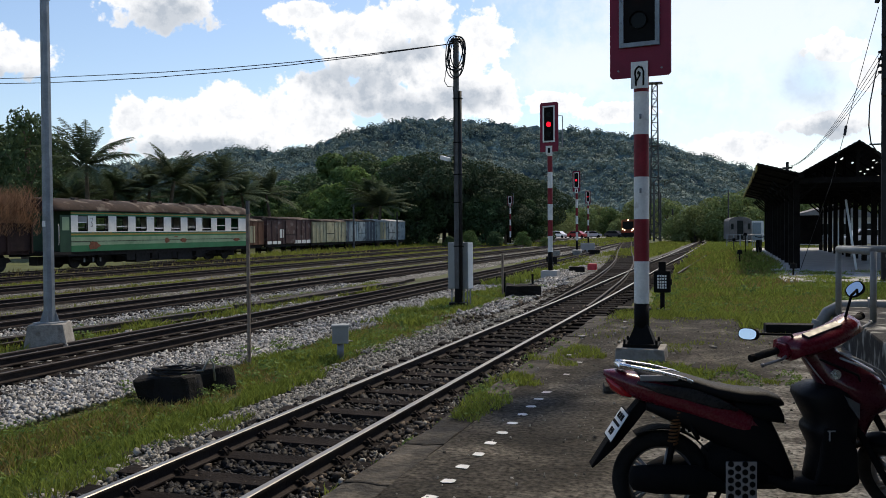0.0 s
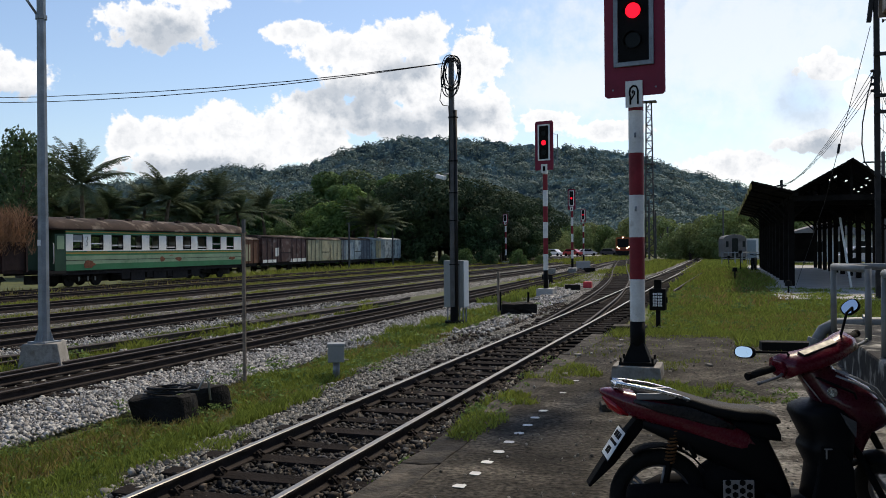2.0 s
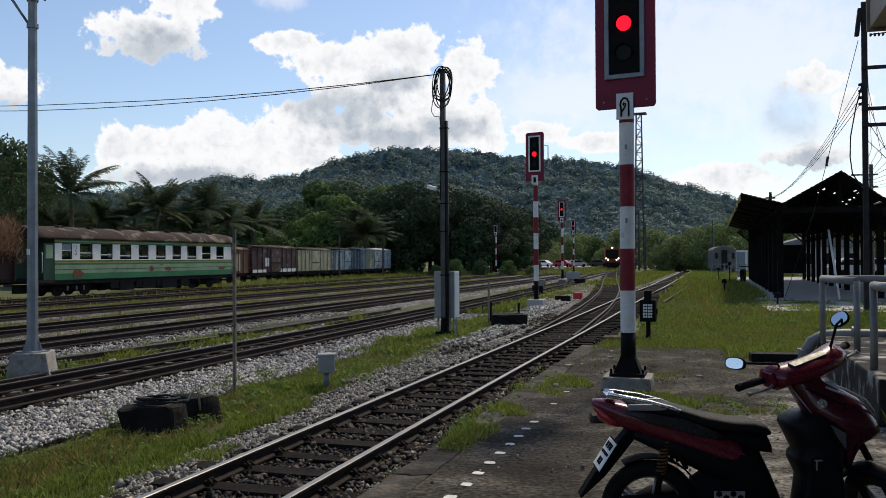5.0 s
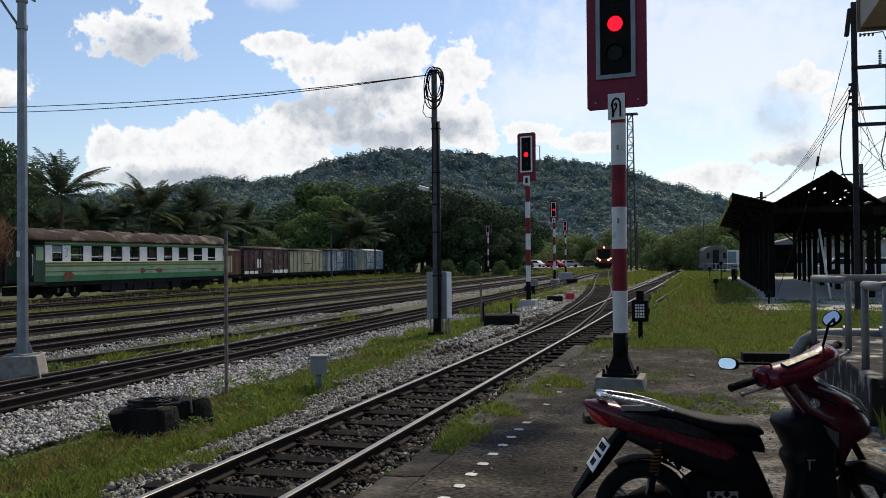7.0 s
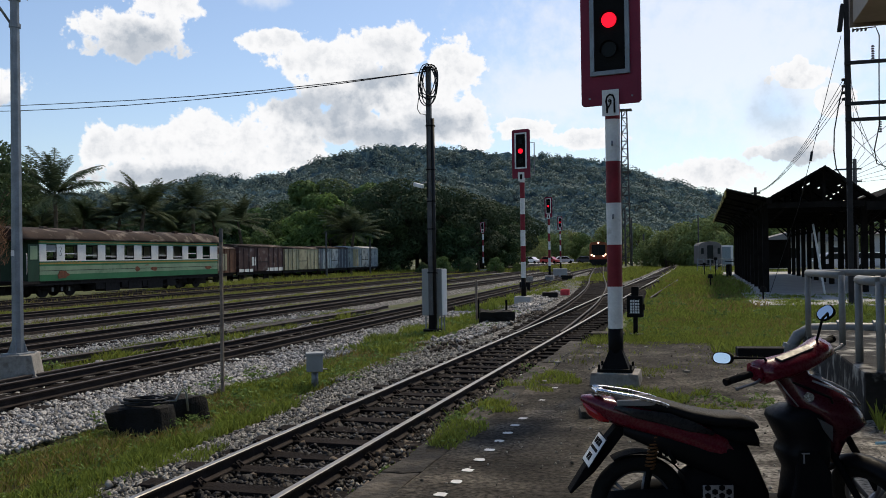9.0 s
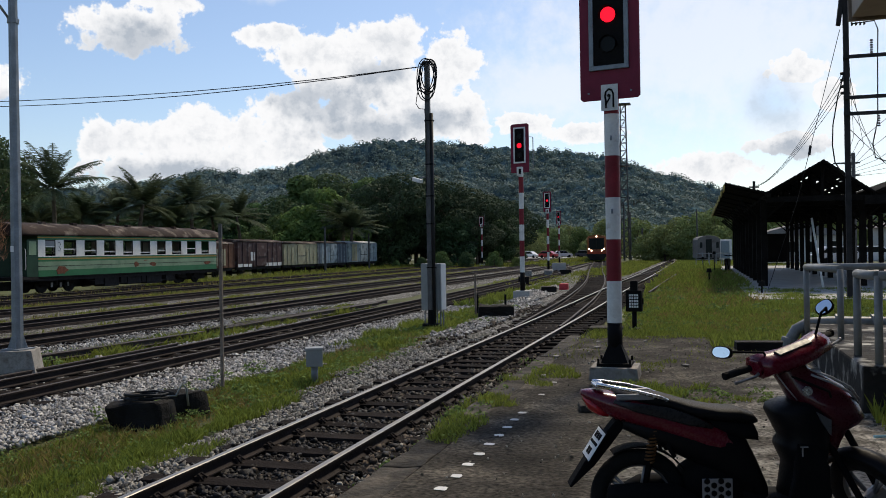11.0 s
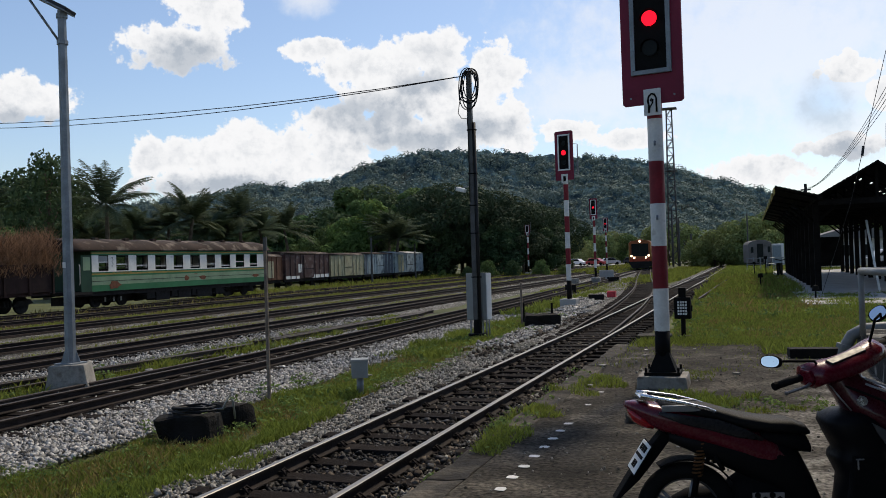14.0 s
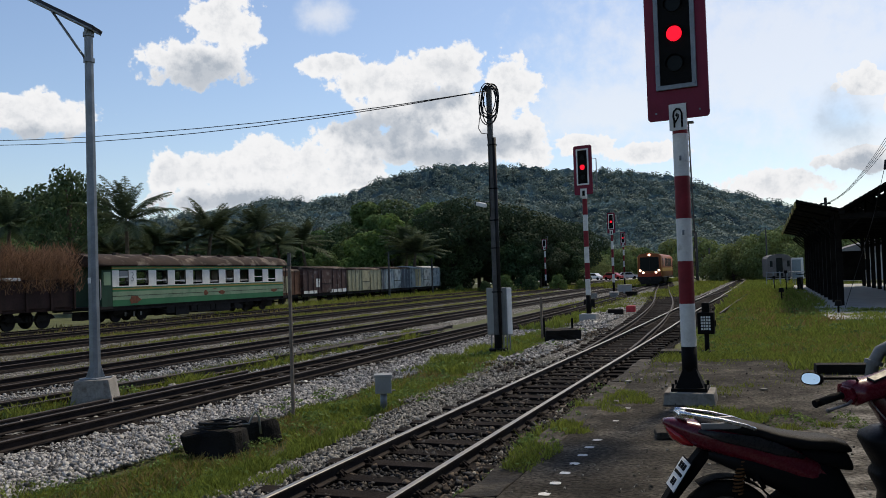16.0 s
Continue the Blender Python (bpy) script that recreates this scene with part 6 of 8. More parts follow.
TIMES = [i * 0.5 for i in range(33)]
MOVES = [(LOCO, [(t, train_pose(train_front(t), 15.5)) for t in TIMES])]
for k, c in enumerate(TRAIL):
    MOVES.append((c, [(t, train_pose(train_front(t) + 15.7 + 18.1 * k, 18.0)) for t in TIMES]))

# ---- shelter, power line, railings and canopy ----


# yellow of the eave battens paints sunlight into their base colour
M_BATTEN = mat("sunlit_yellow_batten", (0.42, 0.34, 0.12), 0.85, vary=0.3, scale=4, fine=30, bump=0.2)
# darker than the other pole steel: backlight shade put into the colour
M_POLE_DARK = mat("backlit_dark_steel", (0.028, 0.026, 0.027), 0.75, vary=0.3, scale=4, fine=40, bump=0.15, spec=0.15)


def shelter():
    """Long open platform shelter: a gable between two upswept wings, on rows of dark posts."""
    root = thing("platform_shelter", "long dark open-sided platform shelter with a gabled sheet roof", "shelter", None)
    y0, y1 = 33.6, 67.0
    prof = [(0.97, 3.92), (2.40, 3.53), (4.32, 4.62), (5.95, 3.45), (7.6, 4.2), (9.4, 3.3)]
    dark = mat("near_black_roof_sheet", (0.016, 0.014, 0.013), 0.92, spec=0.05, vary=0.35, scale=1.0, fine=9, bump=0.25)
    post = mat("near_black_timber", (0.011, 0.010, 0.0095), 0.92, spec=0.05, vary=0.35, scale=3, fine=30, bump=0.3)
    rng = random.Random(8)
    for (xa, za), (xb, zb) in zip(prof, prof[1:]):
        n = 12
        for k in range(n):
            a, b = y0 + (y1 - y0) * k / n, y0 + (y1 - y0) * (k + 1) / n
            bm = B()
            g = 0.03 if rng.random() < 0.4 else 0.0
            sag = 0.03 * noise.noise((xa, a, 0))
            vs = [bm.verts.new(p) for p in ((xa, a + g, za + sag), (xb, a + g, zb + sag), (xb, b, zb), (xa, b, za))]
            f = bm.faces.new(vs)
            bmesh.ops.subdivide_edges(bm, edges=[bm.edges.get((vs[0], vs[1])), bm.edges.get((vs[2], vs[3]))], cuts=30)
            if 2.0 < xa < 5.0:
                # rusted-through slots that let the daylight in
                bmesh.ops.subdivide_edges(bm, edges=[e for e in bm.edges if abs(e.verts[0].co.y - e.verts[1].co.y) > 1], cuts=2)
                gone = [f for f in bm.faces if rng.random() < 0.03]
                bmesh.ops.delete(bm, geom=gone, context="FACES")
            bmesh.ops.solidify(bm, geom=list(bm.faces), thickness=0.05)
            bmesh.ops.recalc_face_normals(bm, faces=bm.faces)
            for v in bm.verts:
                v.co.z += 0.012 * math.sin(v.co.x * 40)
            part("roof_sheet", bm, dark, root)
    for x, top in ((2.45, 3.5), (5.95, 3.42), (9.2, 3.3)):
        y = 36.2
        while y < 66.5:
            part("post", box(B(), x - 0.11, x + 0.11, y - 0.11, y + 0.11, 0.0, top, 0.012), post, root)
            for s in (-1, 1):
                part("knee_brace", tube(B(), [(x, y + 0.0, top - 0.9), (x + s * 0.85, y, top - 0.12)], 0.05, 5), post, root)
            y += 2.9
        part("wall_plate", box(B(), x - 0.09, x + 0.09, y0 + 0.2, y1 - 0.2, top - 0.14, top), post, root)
    y = 34.2
    while y < 66.8:
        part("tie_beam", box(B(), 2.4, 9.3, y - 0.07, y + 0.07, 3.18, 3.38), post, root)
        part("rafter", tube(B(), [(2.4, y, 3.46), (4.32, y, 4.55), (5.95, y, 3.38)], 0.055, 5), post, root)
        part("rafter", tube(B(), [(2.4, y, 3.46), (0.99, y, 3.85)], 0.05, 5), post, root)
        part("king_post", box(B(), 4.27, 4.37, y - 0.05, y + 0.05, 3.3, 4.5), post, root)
        y += 3.75
    for k in range(9):
        part("edge_batten", box(B(), 0.94, 0.985, y0 + 1.0 + 3.7 * k, y0 + 2.6 + 3.7 * k, 3.70, 3.92), M_BATTEN, root, "edge batten coloured yellow as if sunlit")
    part("front_beam", box(B(), 5.6, 9.6, y0 - 0.08, y0 + 0.08, 3.0, 3.3), post, root)
    part("notice_board", box(B(), 3.2, 4.35, 47.9, 48.0, 0.75, 2.2, 0.02), post, root, "black notice board hung under the roof")
    tagged(obj("shelter_floor", box(B(), 1.5, 16.0, 27.5, 72, -0.2, 0.035, 0.01), M_SLAB), "pale concrete floor slab under the shelter", "floor", kind="structure")
    s = thing("parked_motorbike", "dark motorbike parked at the slab's edge", "motorbike", pose(1.75, 58.0, 0.035, 0, 0, 80))
    for x in (-0.6, 0.6):
        part("wheel", cyl(B(), 0.29, 0.29, -0.05, 0.05, 16, pose(x, 0, 0.29, 90)), M_BLACK, s)
    part("body", box(B(), -0.6, 0.5, -0.12, 0.12, 0.35, 0.8, 0.08), M_BLACK, s)
    part("handlebar", tube(B(), [(0.45, -0.3, 1.0), (0.5, 0, 0.95), (0.45, 0.3, 1.0)], 0.03, 6), M_BLACK, s)
    # leaning pale bar
    q = thing("leaning_pole", "pale pole leaning against a shelter post", "pole", None)
    part("pole", tube(B(), [(4.32, 34.4, 0.0), (4.1, 35.6, 2.6)], 0.04, 8), M_PALE, q)


shelter()


def beyond_shelter():
    wall = mat("pale_wall", (0.5, 0.49, 0.46), 0.85, vary=0.12, scale=0.5, fine=5, bump=0.08)
    tile = mat("grey_tile_roof", (0.2, 0.19, 0.19), 0.8, vary=0.2, scale=0.6, fine=6)
    for x, y, w, d, h in ((9.5, 96, 8.0, 6.0, 2.6), (21, 92, 9.0, 7.0, 3.2), (33, 88, 8, 6, 3.0)):
        root = thing("low_building", "low pale building behind the shelter", "building", pose(x, y, -0.1, 0, 0, 4), "low buildings")
        part("wall", box(B(), -w / 2, w / 2, -d / 2, d / 2, 0, h), wall, root)
        bm = B()
        shape(bm, [(-w / 2 - 0.5, h), (w / 2 + 0.5, h), (w / 2 + 0.4, h + 0.12), (0, h + 1.3), (-w / 2 - 0.4, h + 0.12)], d + 0.9)
        part("roof", bm, tile, root)
        for k in range(4):
            px = -w / 2 + w * (k + 0.5) / 4
            win = part("window", box(B(), px - 0.5, px + 0.5, -d / 2 - 0.03, -d / 2 + 0.05, 0.9, 2.1), M_PALE, root)
            part("pane", box(B(), px - 0.42, px + 0.42, -d / 2 - 0.04, -d / 2 - 0.03, 0.98, 2.02), M_GLASS_DARK, win)
    f = thing("fence", "pale metal railing beyond the shelter", "fence", None)
    for k in range(13):
        part("post", cyl(B(), 0.03, 0.03, 0, 1.1, 8, pose(-0.2 + 0.55 * (k % 7), 78 + 6 * (k // 7), -0.05)), M_GALV, f)
    for z in (0.55, 1.05):
        part("rail", tube(B(), [(-0.2, 78, z - 0.05), (3.1, 78, z - 0.05)], 0.03, 6), M_GALV, f)
    # grey shed wagon with a white cabin at the yard's end
    h = thing("wagon_hut", "grey metal wagon body used as a hut with a white cabin", "hut", pose(1.8, 112, -0.3, 0, 0, 6))
    g = mat("hut_grey", (0.15, 0.14, 0.135), 0.7, vary=0.2, scale=1, fine=8, second=(0.12, 0.1, 0.09), second_at=0.62)
    arch = [(-2.0, 0.5), (0.6, 0.5), (0.6, 2.7), (0.45, 2.95), (0.0, 3.14), (-0.7, 3.22), (-1.4, 3.14), (-1.85, 2.95), (-2.0, 2.7)]
    part("body", shape(B(), arch, 6.0, pose(0, 1.7, 0), bevel=0.04), g, h, "grey wagon body with an arched roof")
    part("doorway", box(B(), -1.05, -0.35, -1.33, -1.29, 0.55, 2.75), M_DARK_IN, h, "dark open end doorway")
    for x in (-1.12, -0.28):
        part("door_post", box(B(), x - 0.05, x + 0.05, -1.35, -1.30, 0.5, 2.8), g, h)
    for x in (-1.75, 0.15):
        part("end_window", box(B(), x, x + 0.3, -1.32, -1.29, 1.7, 2.4), M_DARK_IN, h)
    part("cabin", box(B(), 0.64, 2.0, -1.0, 1.0, 0.2, 2.7, 0.03), M_PALE, h, "white cabin")
    part("cabin_door", box(B(), 0.72, 1.7, -1.03, -0.99, 0.3, 2.5, 0.01), mat("blue_grey_door", (0.22, 0.27, 0.30), 0.6, vary=0.1), h, "blue-grey cabin door")
    part("frame", box(B(), -1.9, 0.5, -1.1, 1.1, 0.1, 0.5), M_UNDER, h)


beyond_shelter()


def lattice_tower():
    root = thing("lattice_tower", "slender steel lattice mast with a top platform", "tower", pose(-11.75, 150, -0.4))
    H, w0, w1 = 26.0, 0.75, 0.42
    for sx in (-1, 1):
        for sy in (-1, 1):
            part("leg", tube(B(), [(sx * w0, sy * w0, 0), (sx * w1, sy * w1, H)], 0.09, 5), M_STEEL_POLE, root)
    n = 20
    for k in range(n):
        a, b = k / n, (k + 1) / n
        wa, wb = w0 + (w1 - w0) * a, w0 + (w1 - w0) * b
        bm = B()
        for sy in (-1, 1):
            s = 1 if k % 2 else -1
            tube(bm, [(-s * wa, sy * wa, H * a), (s * wb, sy * wb, H * b)], 0.055, 4)
            tube(bm, [(-wb, sy * wb, H * b), (wb, sy * wb, H * b)], 0.055, 4)
            tube(bm, [(sy * wa, -s * wa, H * a), (sy * wb, s * wb, H * b)], 0.055, 4)
        part("lattice_brace", bm, M_STEEL_POLE, root)
    part("platform", box(B(), -1.25, 1.25, -1.0, 1.0, H - 0.1, H + 0.05), M_STEEL_POLE, root)
    part("platform", box(B(), -1.0, 1.0, -0.8, 0.8, H * 0.6, H * 0.6 + 0.1), M_STEEL_POLE, root)
    for x, h in ((-10.1, 7.5), (-11.0, 9.0), (-8.4, 5.0)):
        q = thing("utility_pole", "plain dark pole by the far tracks", "pole", pose(x, 150 + x, -0.4), "far poles")
        part("shaft", cyl(B(), 0.17, 0.13, 0, h, 8), M_STEEL_POLE, q)
    for x, y, h in ((-0.1, 118, 6.8), (-33.5, 76, 4.4), (-34.5, 90, 4.0), (-40.5, 104, 5.5), (-36.8, 103, 5.0)):
        q = thing("utility_pole", "thin grey pole near the trees", "pole", pose(x, y, -0.4), "far poles")
        part("shaft", cyl(B(), 0.11, 0.08, 0, h, 8), M_STEEL_POLE, q)


lattice_tower()


def power_poles():
    root = thing("power_pole", "steel H-frame power pole, coloured dark as if backlit, with crossarms and insulators", "power pole", pose(4.23, 28.0, 0.0))
    for x in (0.0, 3.1):
        part("post", box(B(), x - 0.075, x + 0.075, -0.075, 0.075, 0.0, 9.0, 0.015), M_POLE_DARK, root)
    for z, h in ((7.01, 0.10), (5.82, 0.10), (5.35, 0.10)):
        part("crossarm", box(B(), -0.1, 3.5, -0.16, -0.08, z, z + h), M_POLE_DARK, root)
    part("top_arm", box(B(), -0.06, 0.06, -0.10, 0.10, -0.42, 0.38, 0.02, 0, pose(-0.15, 0, 8.44, 0, 7)), M_POLE_DARK, root)
    part("lead_pipe", tube(B(), [(0.14, -0.1, 8.02), (0.75, -0.1, 8.06), (0.84, -0.1, 7.8), (0.82, -0.1, 6.9), (0.80, -0.1, 5.2), (0.66, -0.1, 4.5), (0.72, -0.1, 4.1), (1.2, -0.1, 3.9), (2.2, -0.1, 3.95)], 0.018, 6), M_CABLE, root)
    for k in range(4):
        part("insulator", cyl(B(), 0.05, 0.035, 0, 0.08, 10, pose(-0.10, -0.08, 6.02 + 0.19 * k, 0, -90)), M_CABLE, root)
    for x, z in ((0.66, 7.13), (0.82, 5.0), (2.6, 7.13)):
        for j in range(6):
            part("insulator_disc", cyl(B(), 0.05, 0.035, z + 0.07 * j, z + 0.04 + 0.07 * j, 12, pose(x, -0.12, 0)), M_CABLE, root)
    for j in range(4):
        part("insulator_disc", cyl(B(), 0.06, 0.04, 0.14 + 0.11 * j, 0.19 + 0.11 * j, 12, pose(0, -0.05, 8.02, 0, 90)), M_CABLE, root)
    part("hanging_cable", tube(B(), [(-0.08, -0.1, 6.6), (-0.26, -0.1, 5.9), (-0.40, -0.1, 5.1), (-0.42, -0.1, 4.5), (-0.36, -0.1, 4.0), (-0.05, -0.1, 3.5)], 0.018, 6), M_CABLE, root)
    q = thing("power_pole", "far wooden power pole rising behind the shelter", "power pole", pose(4.15, 71, 0))
    part("post", cyl(B(), 0.13, 0.1, 0, 6.5, 8), M_POLE_DARK, q)
    part("crossarm", box(B(), -0.35, 0.35, -0.05, 0.05, 6.0, 6.12), M_POLE_DARK, q)
    q = thing("power_pole", "concrete power pole beyond the shelter", "power pole", pose(9.7, 62, 0))
    part("post", cyl(B(), 0.16, 0.12, 0, 7.5, 8), M_STEEL_POLE, q)
    for z in (6.0, 6.8):
        part("crossarm", box(B(), -1.2, 0.4, -0.05, 0.05, z, z + 0.1), M_STEEL_POLE, q)
    for k in range(4):
        w = thing("power_wire", "black power wire sagging between the poles", "wire", None, "power wires")
        z0, z1 = 6.02 + 0.19 * k, 6.02 + 0.06 * k
        pts = []
        for i in range(19):
            u = i / 18
            pts.append((4.10 + (4.0 + 0.1 * k - 4.10) * u, 28 + 43 * u, z0 + (z1 - z0) * u - 4 * (0.62 + 0.03 * k) * u * (1 - u)))
        part("strand", tube(B(), pts, 0.009, 4), M_CABLE, w)
    g = thing("stay_wire", "slanting stay wire of the power pole", "wire", None)
    part("strand", tube(B(), [(4.07, 28.0, 7.9), (3.08, 30.5, 3.0), (2.34, 33.3, 0.0)], 0.011, 4), M_CABLE, g)
    part("strain_insulator", cyl(B(), 0.04, 0.04, -0.16, 0.16, 8, pose(3.40, 29.7, 4.57, -25, 11)), M_CABLE, g)
    for k in range(9):
        w = thing("power_wire", "black power wire sagging between the poles", "wire", None, "power wires")
        z0, z1 = 7.2 - 0.28 * k, 6.9 - 0.12 * k
        part("strand", tube(B(), [(4.3 + 3.0 * (k % 2), 28, z0), (6.6 + 0.2 * k, 42, (z0 + z1) / 2 - 0.75), (9.2 + 0.12 * (k % 4), 62, z1)], 0.010, 4), M_CABLE, w)


power_poles()


def ramp_and_rails():
    root = thing("ramp_wall", "stained low concrete wall of a ramp", "wall", None, kind="structure")
    bm = B()
    box(bm, 1.46, 7.5, 9.08, 14.2, -0.1, 0.45, 0.03)
    bmesh.ops.subdivide_edges(bm, edges=list(bm.edges), cuts=3, use_grid_fill=True)
    for v in bm.verts:
        v.co += Vector((noise.noise(v.co * 2), noise.noise(v.co * 2 + Vector((5, 0, 0))), noise.noise(v.co * 2 + Vector((0, 5, 0))))) * 0.02
    part("block", bm, mat("stained_wall", (0.020, 0.018, 0.016), 0.95, vary=0.5, scale=2, fine=14, second=(0.26, 0.25, 0.22), second_at=0.575, bump=0.4), root)
    grey = mat("grey_painted_pipe", (0.20, 0.205, 0.20), 0.5, 0.1, vary=0.15, scale=4, fine=30, bump=0.05)
    for (x0, y0), (x1, y1), far in (((1.56, 9.93), (1.64, 9.25), False), ((1.42, 13.1), (1.66, 11.75), True)):
        r = thing("handrail", "grey painted pipe handrail on the ramp wall", "handrail", None, "handrails")
        zt = 1.30
        for x, y in ((x0, y0), (x1, y1)):
            part("post", tube(B(), [(x, y, 0.42), (x, y, zt)], 0.040, 10), grey, r)
        part("top_bar", tube(B(), [(x0, y0, zt), (x1, y1, zt)], 0.047, 10), grey, r)
        sx, sy = (x0, y0) if far else (x1, y1)
        part("long_bar", tube(B(), [(sx, sy, zt), (sx + 5.5, sy + (0.4 if far else 0.05), zt)], 0.047, 10), grey, r)
        for k in range(1, 3):
            part("post", tube(B(), [(sx + 2.0 * k, sy + 0.03, 0.42), (sx + 2.0 * k, sy + 0.03, zt)], 0.047, 10), grey, r)
    p = thing("water_pipe", "grey water main with a flanged elbow", "pipe", None)
    part("pipe", tube(B(), [(1.22, 13.9, -0.05), (1.26, 13.9, 0.18), (1.36, 13.9, 0.36), (1.52, 13.9, 0.45), (1.8, 13.9, 0.47), (7.0, 13.9, 0.47)], 0.085, 12), grey, p)
    for x in (1.92, 2.4, 3.6):
        part("flange", cyl(B(), 0.125, 0.125, -0.03, 0.03, 14, pose(x, 13.9, 0.47, 0, 90)), grey, p)
    part("flange", cyl(B(), 0.125, 0.125, -0.03, 0.03, 14, pose(1.27, 13.9, 0.2, 0, 15)), grey, p)
    t = thing("timber_block", "flat dark timber lying at the lawn's edge", "block", pose(0.93, 14.3, 0.0, 0, 0, 6), "timber blocks")
    part("block", box(B(), -0.42, 0.42, -0.14, 0.14, 0, 0.14, 0.02), M_TIMBER_DARK, t)
    t = thing("timber_block", "small dark stone beside the signal foot", "block", pose(-1.08, 8.75, 0.0, 0, 0, 12), "timber blocks")
    part("block", box(B(), -0.1, 0.1, -0.13, 0.13, 0, 0.07, 0.02), M_CONC_DARK, t)
    h = thing("hose", "pale blue hose lying beside the ramp", "hose", None)
    part("hose", tube(B(), [(1.35, 7.9, 0.02), (1.7, 8.0, 0.03), (2.4, 8.05, 0.03), (4.0, 8.0, 0.03)], 0.014, 6), mat("blue_hose", (0.3, 0.5, 0.55), 0.5), h)


ramp_and_rails()


def station_side():
    """The station's canopy over the right side of the platform, and the plain building that carries it."""
    soffit = mat("beige_soffit", (0.42, 0.35, 0.28), 0.8, vary=0.12, scale=0.8, fine=9, bump=0.06)
    wall = mat("station_wall", (0.5, 0.46, 0.38), 0.85, vary=0.12, scale=0.8, fine=9, bump=0.08)
    tagged(obj("canopy", box(B(), 1.58, 11.5, -14, 10.1, 4.0, 4.28, 0.01), soffit), "beige soffit of the station canopy", "canopy", kind="structure")
    tagged(obj("canopy_trim", box(B(), 1.55, 11.5, 10.1, 10.16, 3.97, 4.34), mat("brown_fascia", (0.2, 0.15, 0.11), 0.7)), "brown fascia board of the canopy", "trim", kind="structure")
    tagged(obj("wall_station", box(B(), 6.0, 6.3, -14, 7.0, 0.0, 4.0), wall), "plain station wall under the canopy", "wall", kind="structure")
    tagged(obj("wall_back", box(B(), 6.0, 11.4, 6.9, 7.2, 0.0, 4.0), wall), "plain end wall of the station", "wall", kind="structure")
    for y in (-12, -6, 0.0):
        tagged(obj("canopy_column", box(B(), 2.5, 2.8, y - 0.15, y + 0.15, 0.0, 4.0, 0.02), M_CONC), "concrete column under the canopy", "column", kind="structure")


station_side()

# ---- the parked scooter ----
S_RED = mat("scooter_red_paint", (0.10, 0.005, 0.015), 0.28, vary=0.06, scale=6, fine=80, bump=0.0, coat=0.45)
S_DARK = mat("scooter_black_gloss", (0.005, 0.005, 0.006), 0.5, vary=0.1, scale=8, fine=80, bump=0.0, spec=0.1)
S_PLASTIC = mat("scooter_black_plastic", (0.005, 0.005, 0.0055), 0.85, vary=0.15, scale=10, fine=120, bump=0.06, spec=0.08)
S_SEAT = mat("scooter_seat_vinyl", (0.007, 0.007, 0.008), 0.62, vary=0.12, scale=10, fine=200, bump=0.12, spec=0.15)
S_RUBBER = mat("scooter_tyre_rubber", (0.008, 0.008, 0.008), 0.85, vary=0.2, scale=10, fine=90, bump=0.15, spec=0.2)
S_CHROME = mat("scooter_bright_metal", (0.62, 0.63, 0.65), 0.25, 1.0, vary=0.05, bump=0)
S_ALLOY = mat("scooter_cast_alloy", (0.20, 0.20, 0.21), 0.45, 0.8, vary=0.12, bump=0.03)
S_SILVER = mat("scooter_silver_trim", (0.26, 0.26, 0.27), 0.4, 0.4, vary=0.08, bump=0)
S_MIRROR = mat("mirror_glass", (0.92, 0.93, 0.95), 0.02, 1.0, vary=0, bump=0)
S_GLOSS = mat("scooter_piano_black", (0.006, 0.006, 0.007), 0.12, vary=0.05, bump=0, coat=0.6, spec=0.5)
S_GREY = mat("scooter_grey_trim", (0.07, 0.07, 0.072), 0.35, vary=0.1, bump=0)
S_LENS = mat("smoked_instrument_lens", (0.03, 0.033, 0.036), 0.42, vary=0.05, bump=0, spec=0.12)
S_LAMP = mat("red_reflector", (0.32, 0.008, 0.014), 0.12, vary=0.05, bump=0, coat=0.8)


def ring_at(x, z, hw, hh, n=18, p=2.6, y=0.0, lean=0.0):
    """One cross-section of a body panel: a rounded box across y and z."""
    out = []
    for i in range(n):
        a = i * math.tau / n
        c, s = math.cos(a), math.sin(a)
        yy = hw * math.copysign(abs(c) ** (2 / p), c)
        zz = hh * math.copysign(abs(s) ** (2 / p), s)
        out.append((x + lean * zz, y + yy, z + zz))
    return out


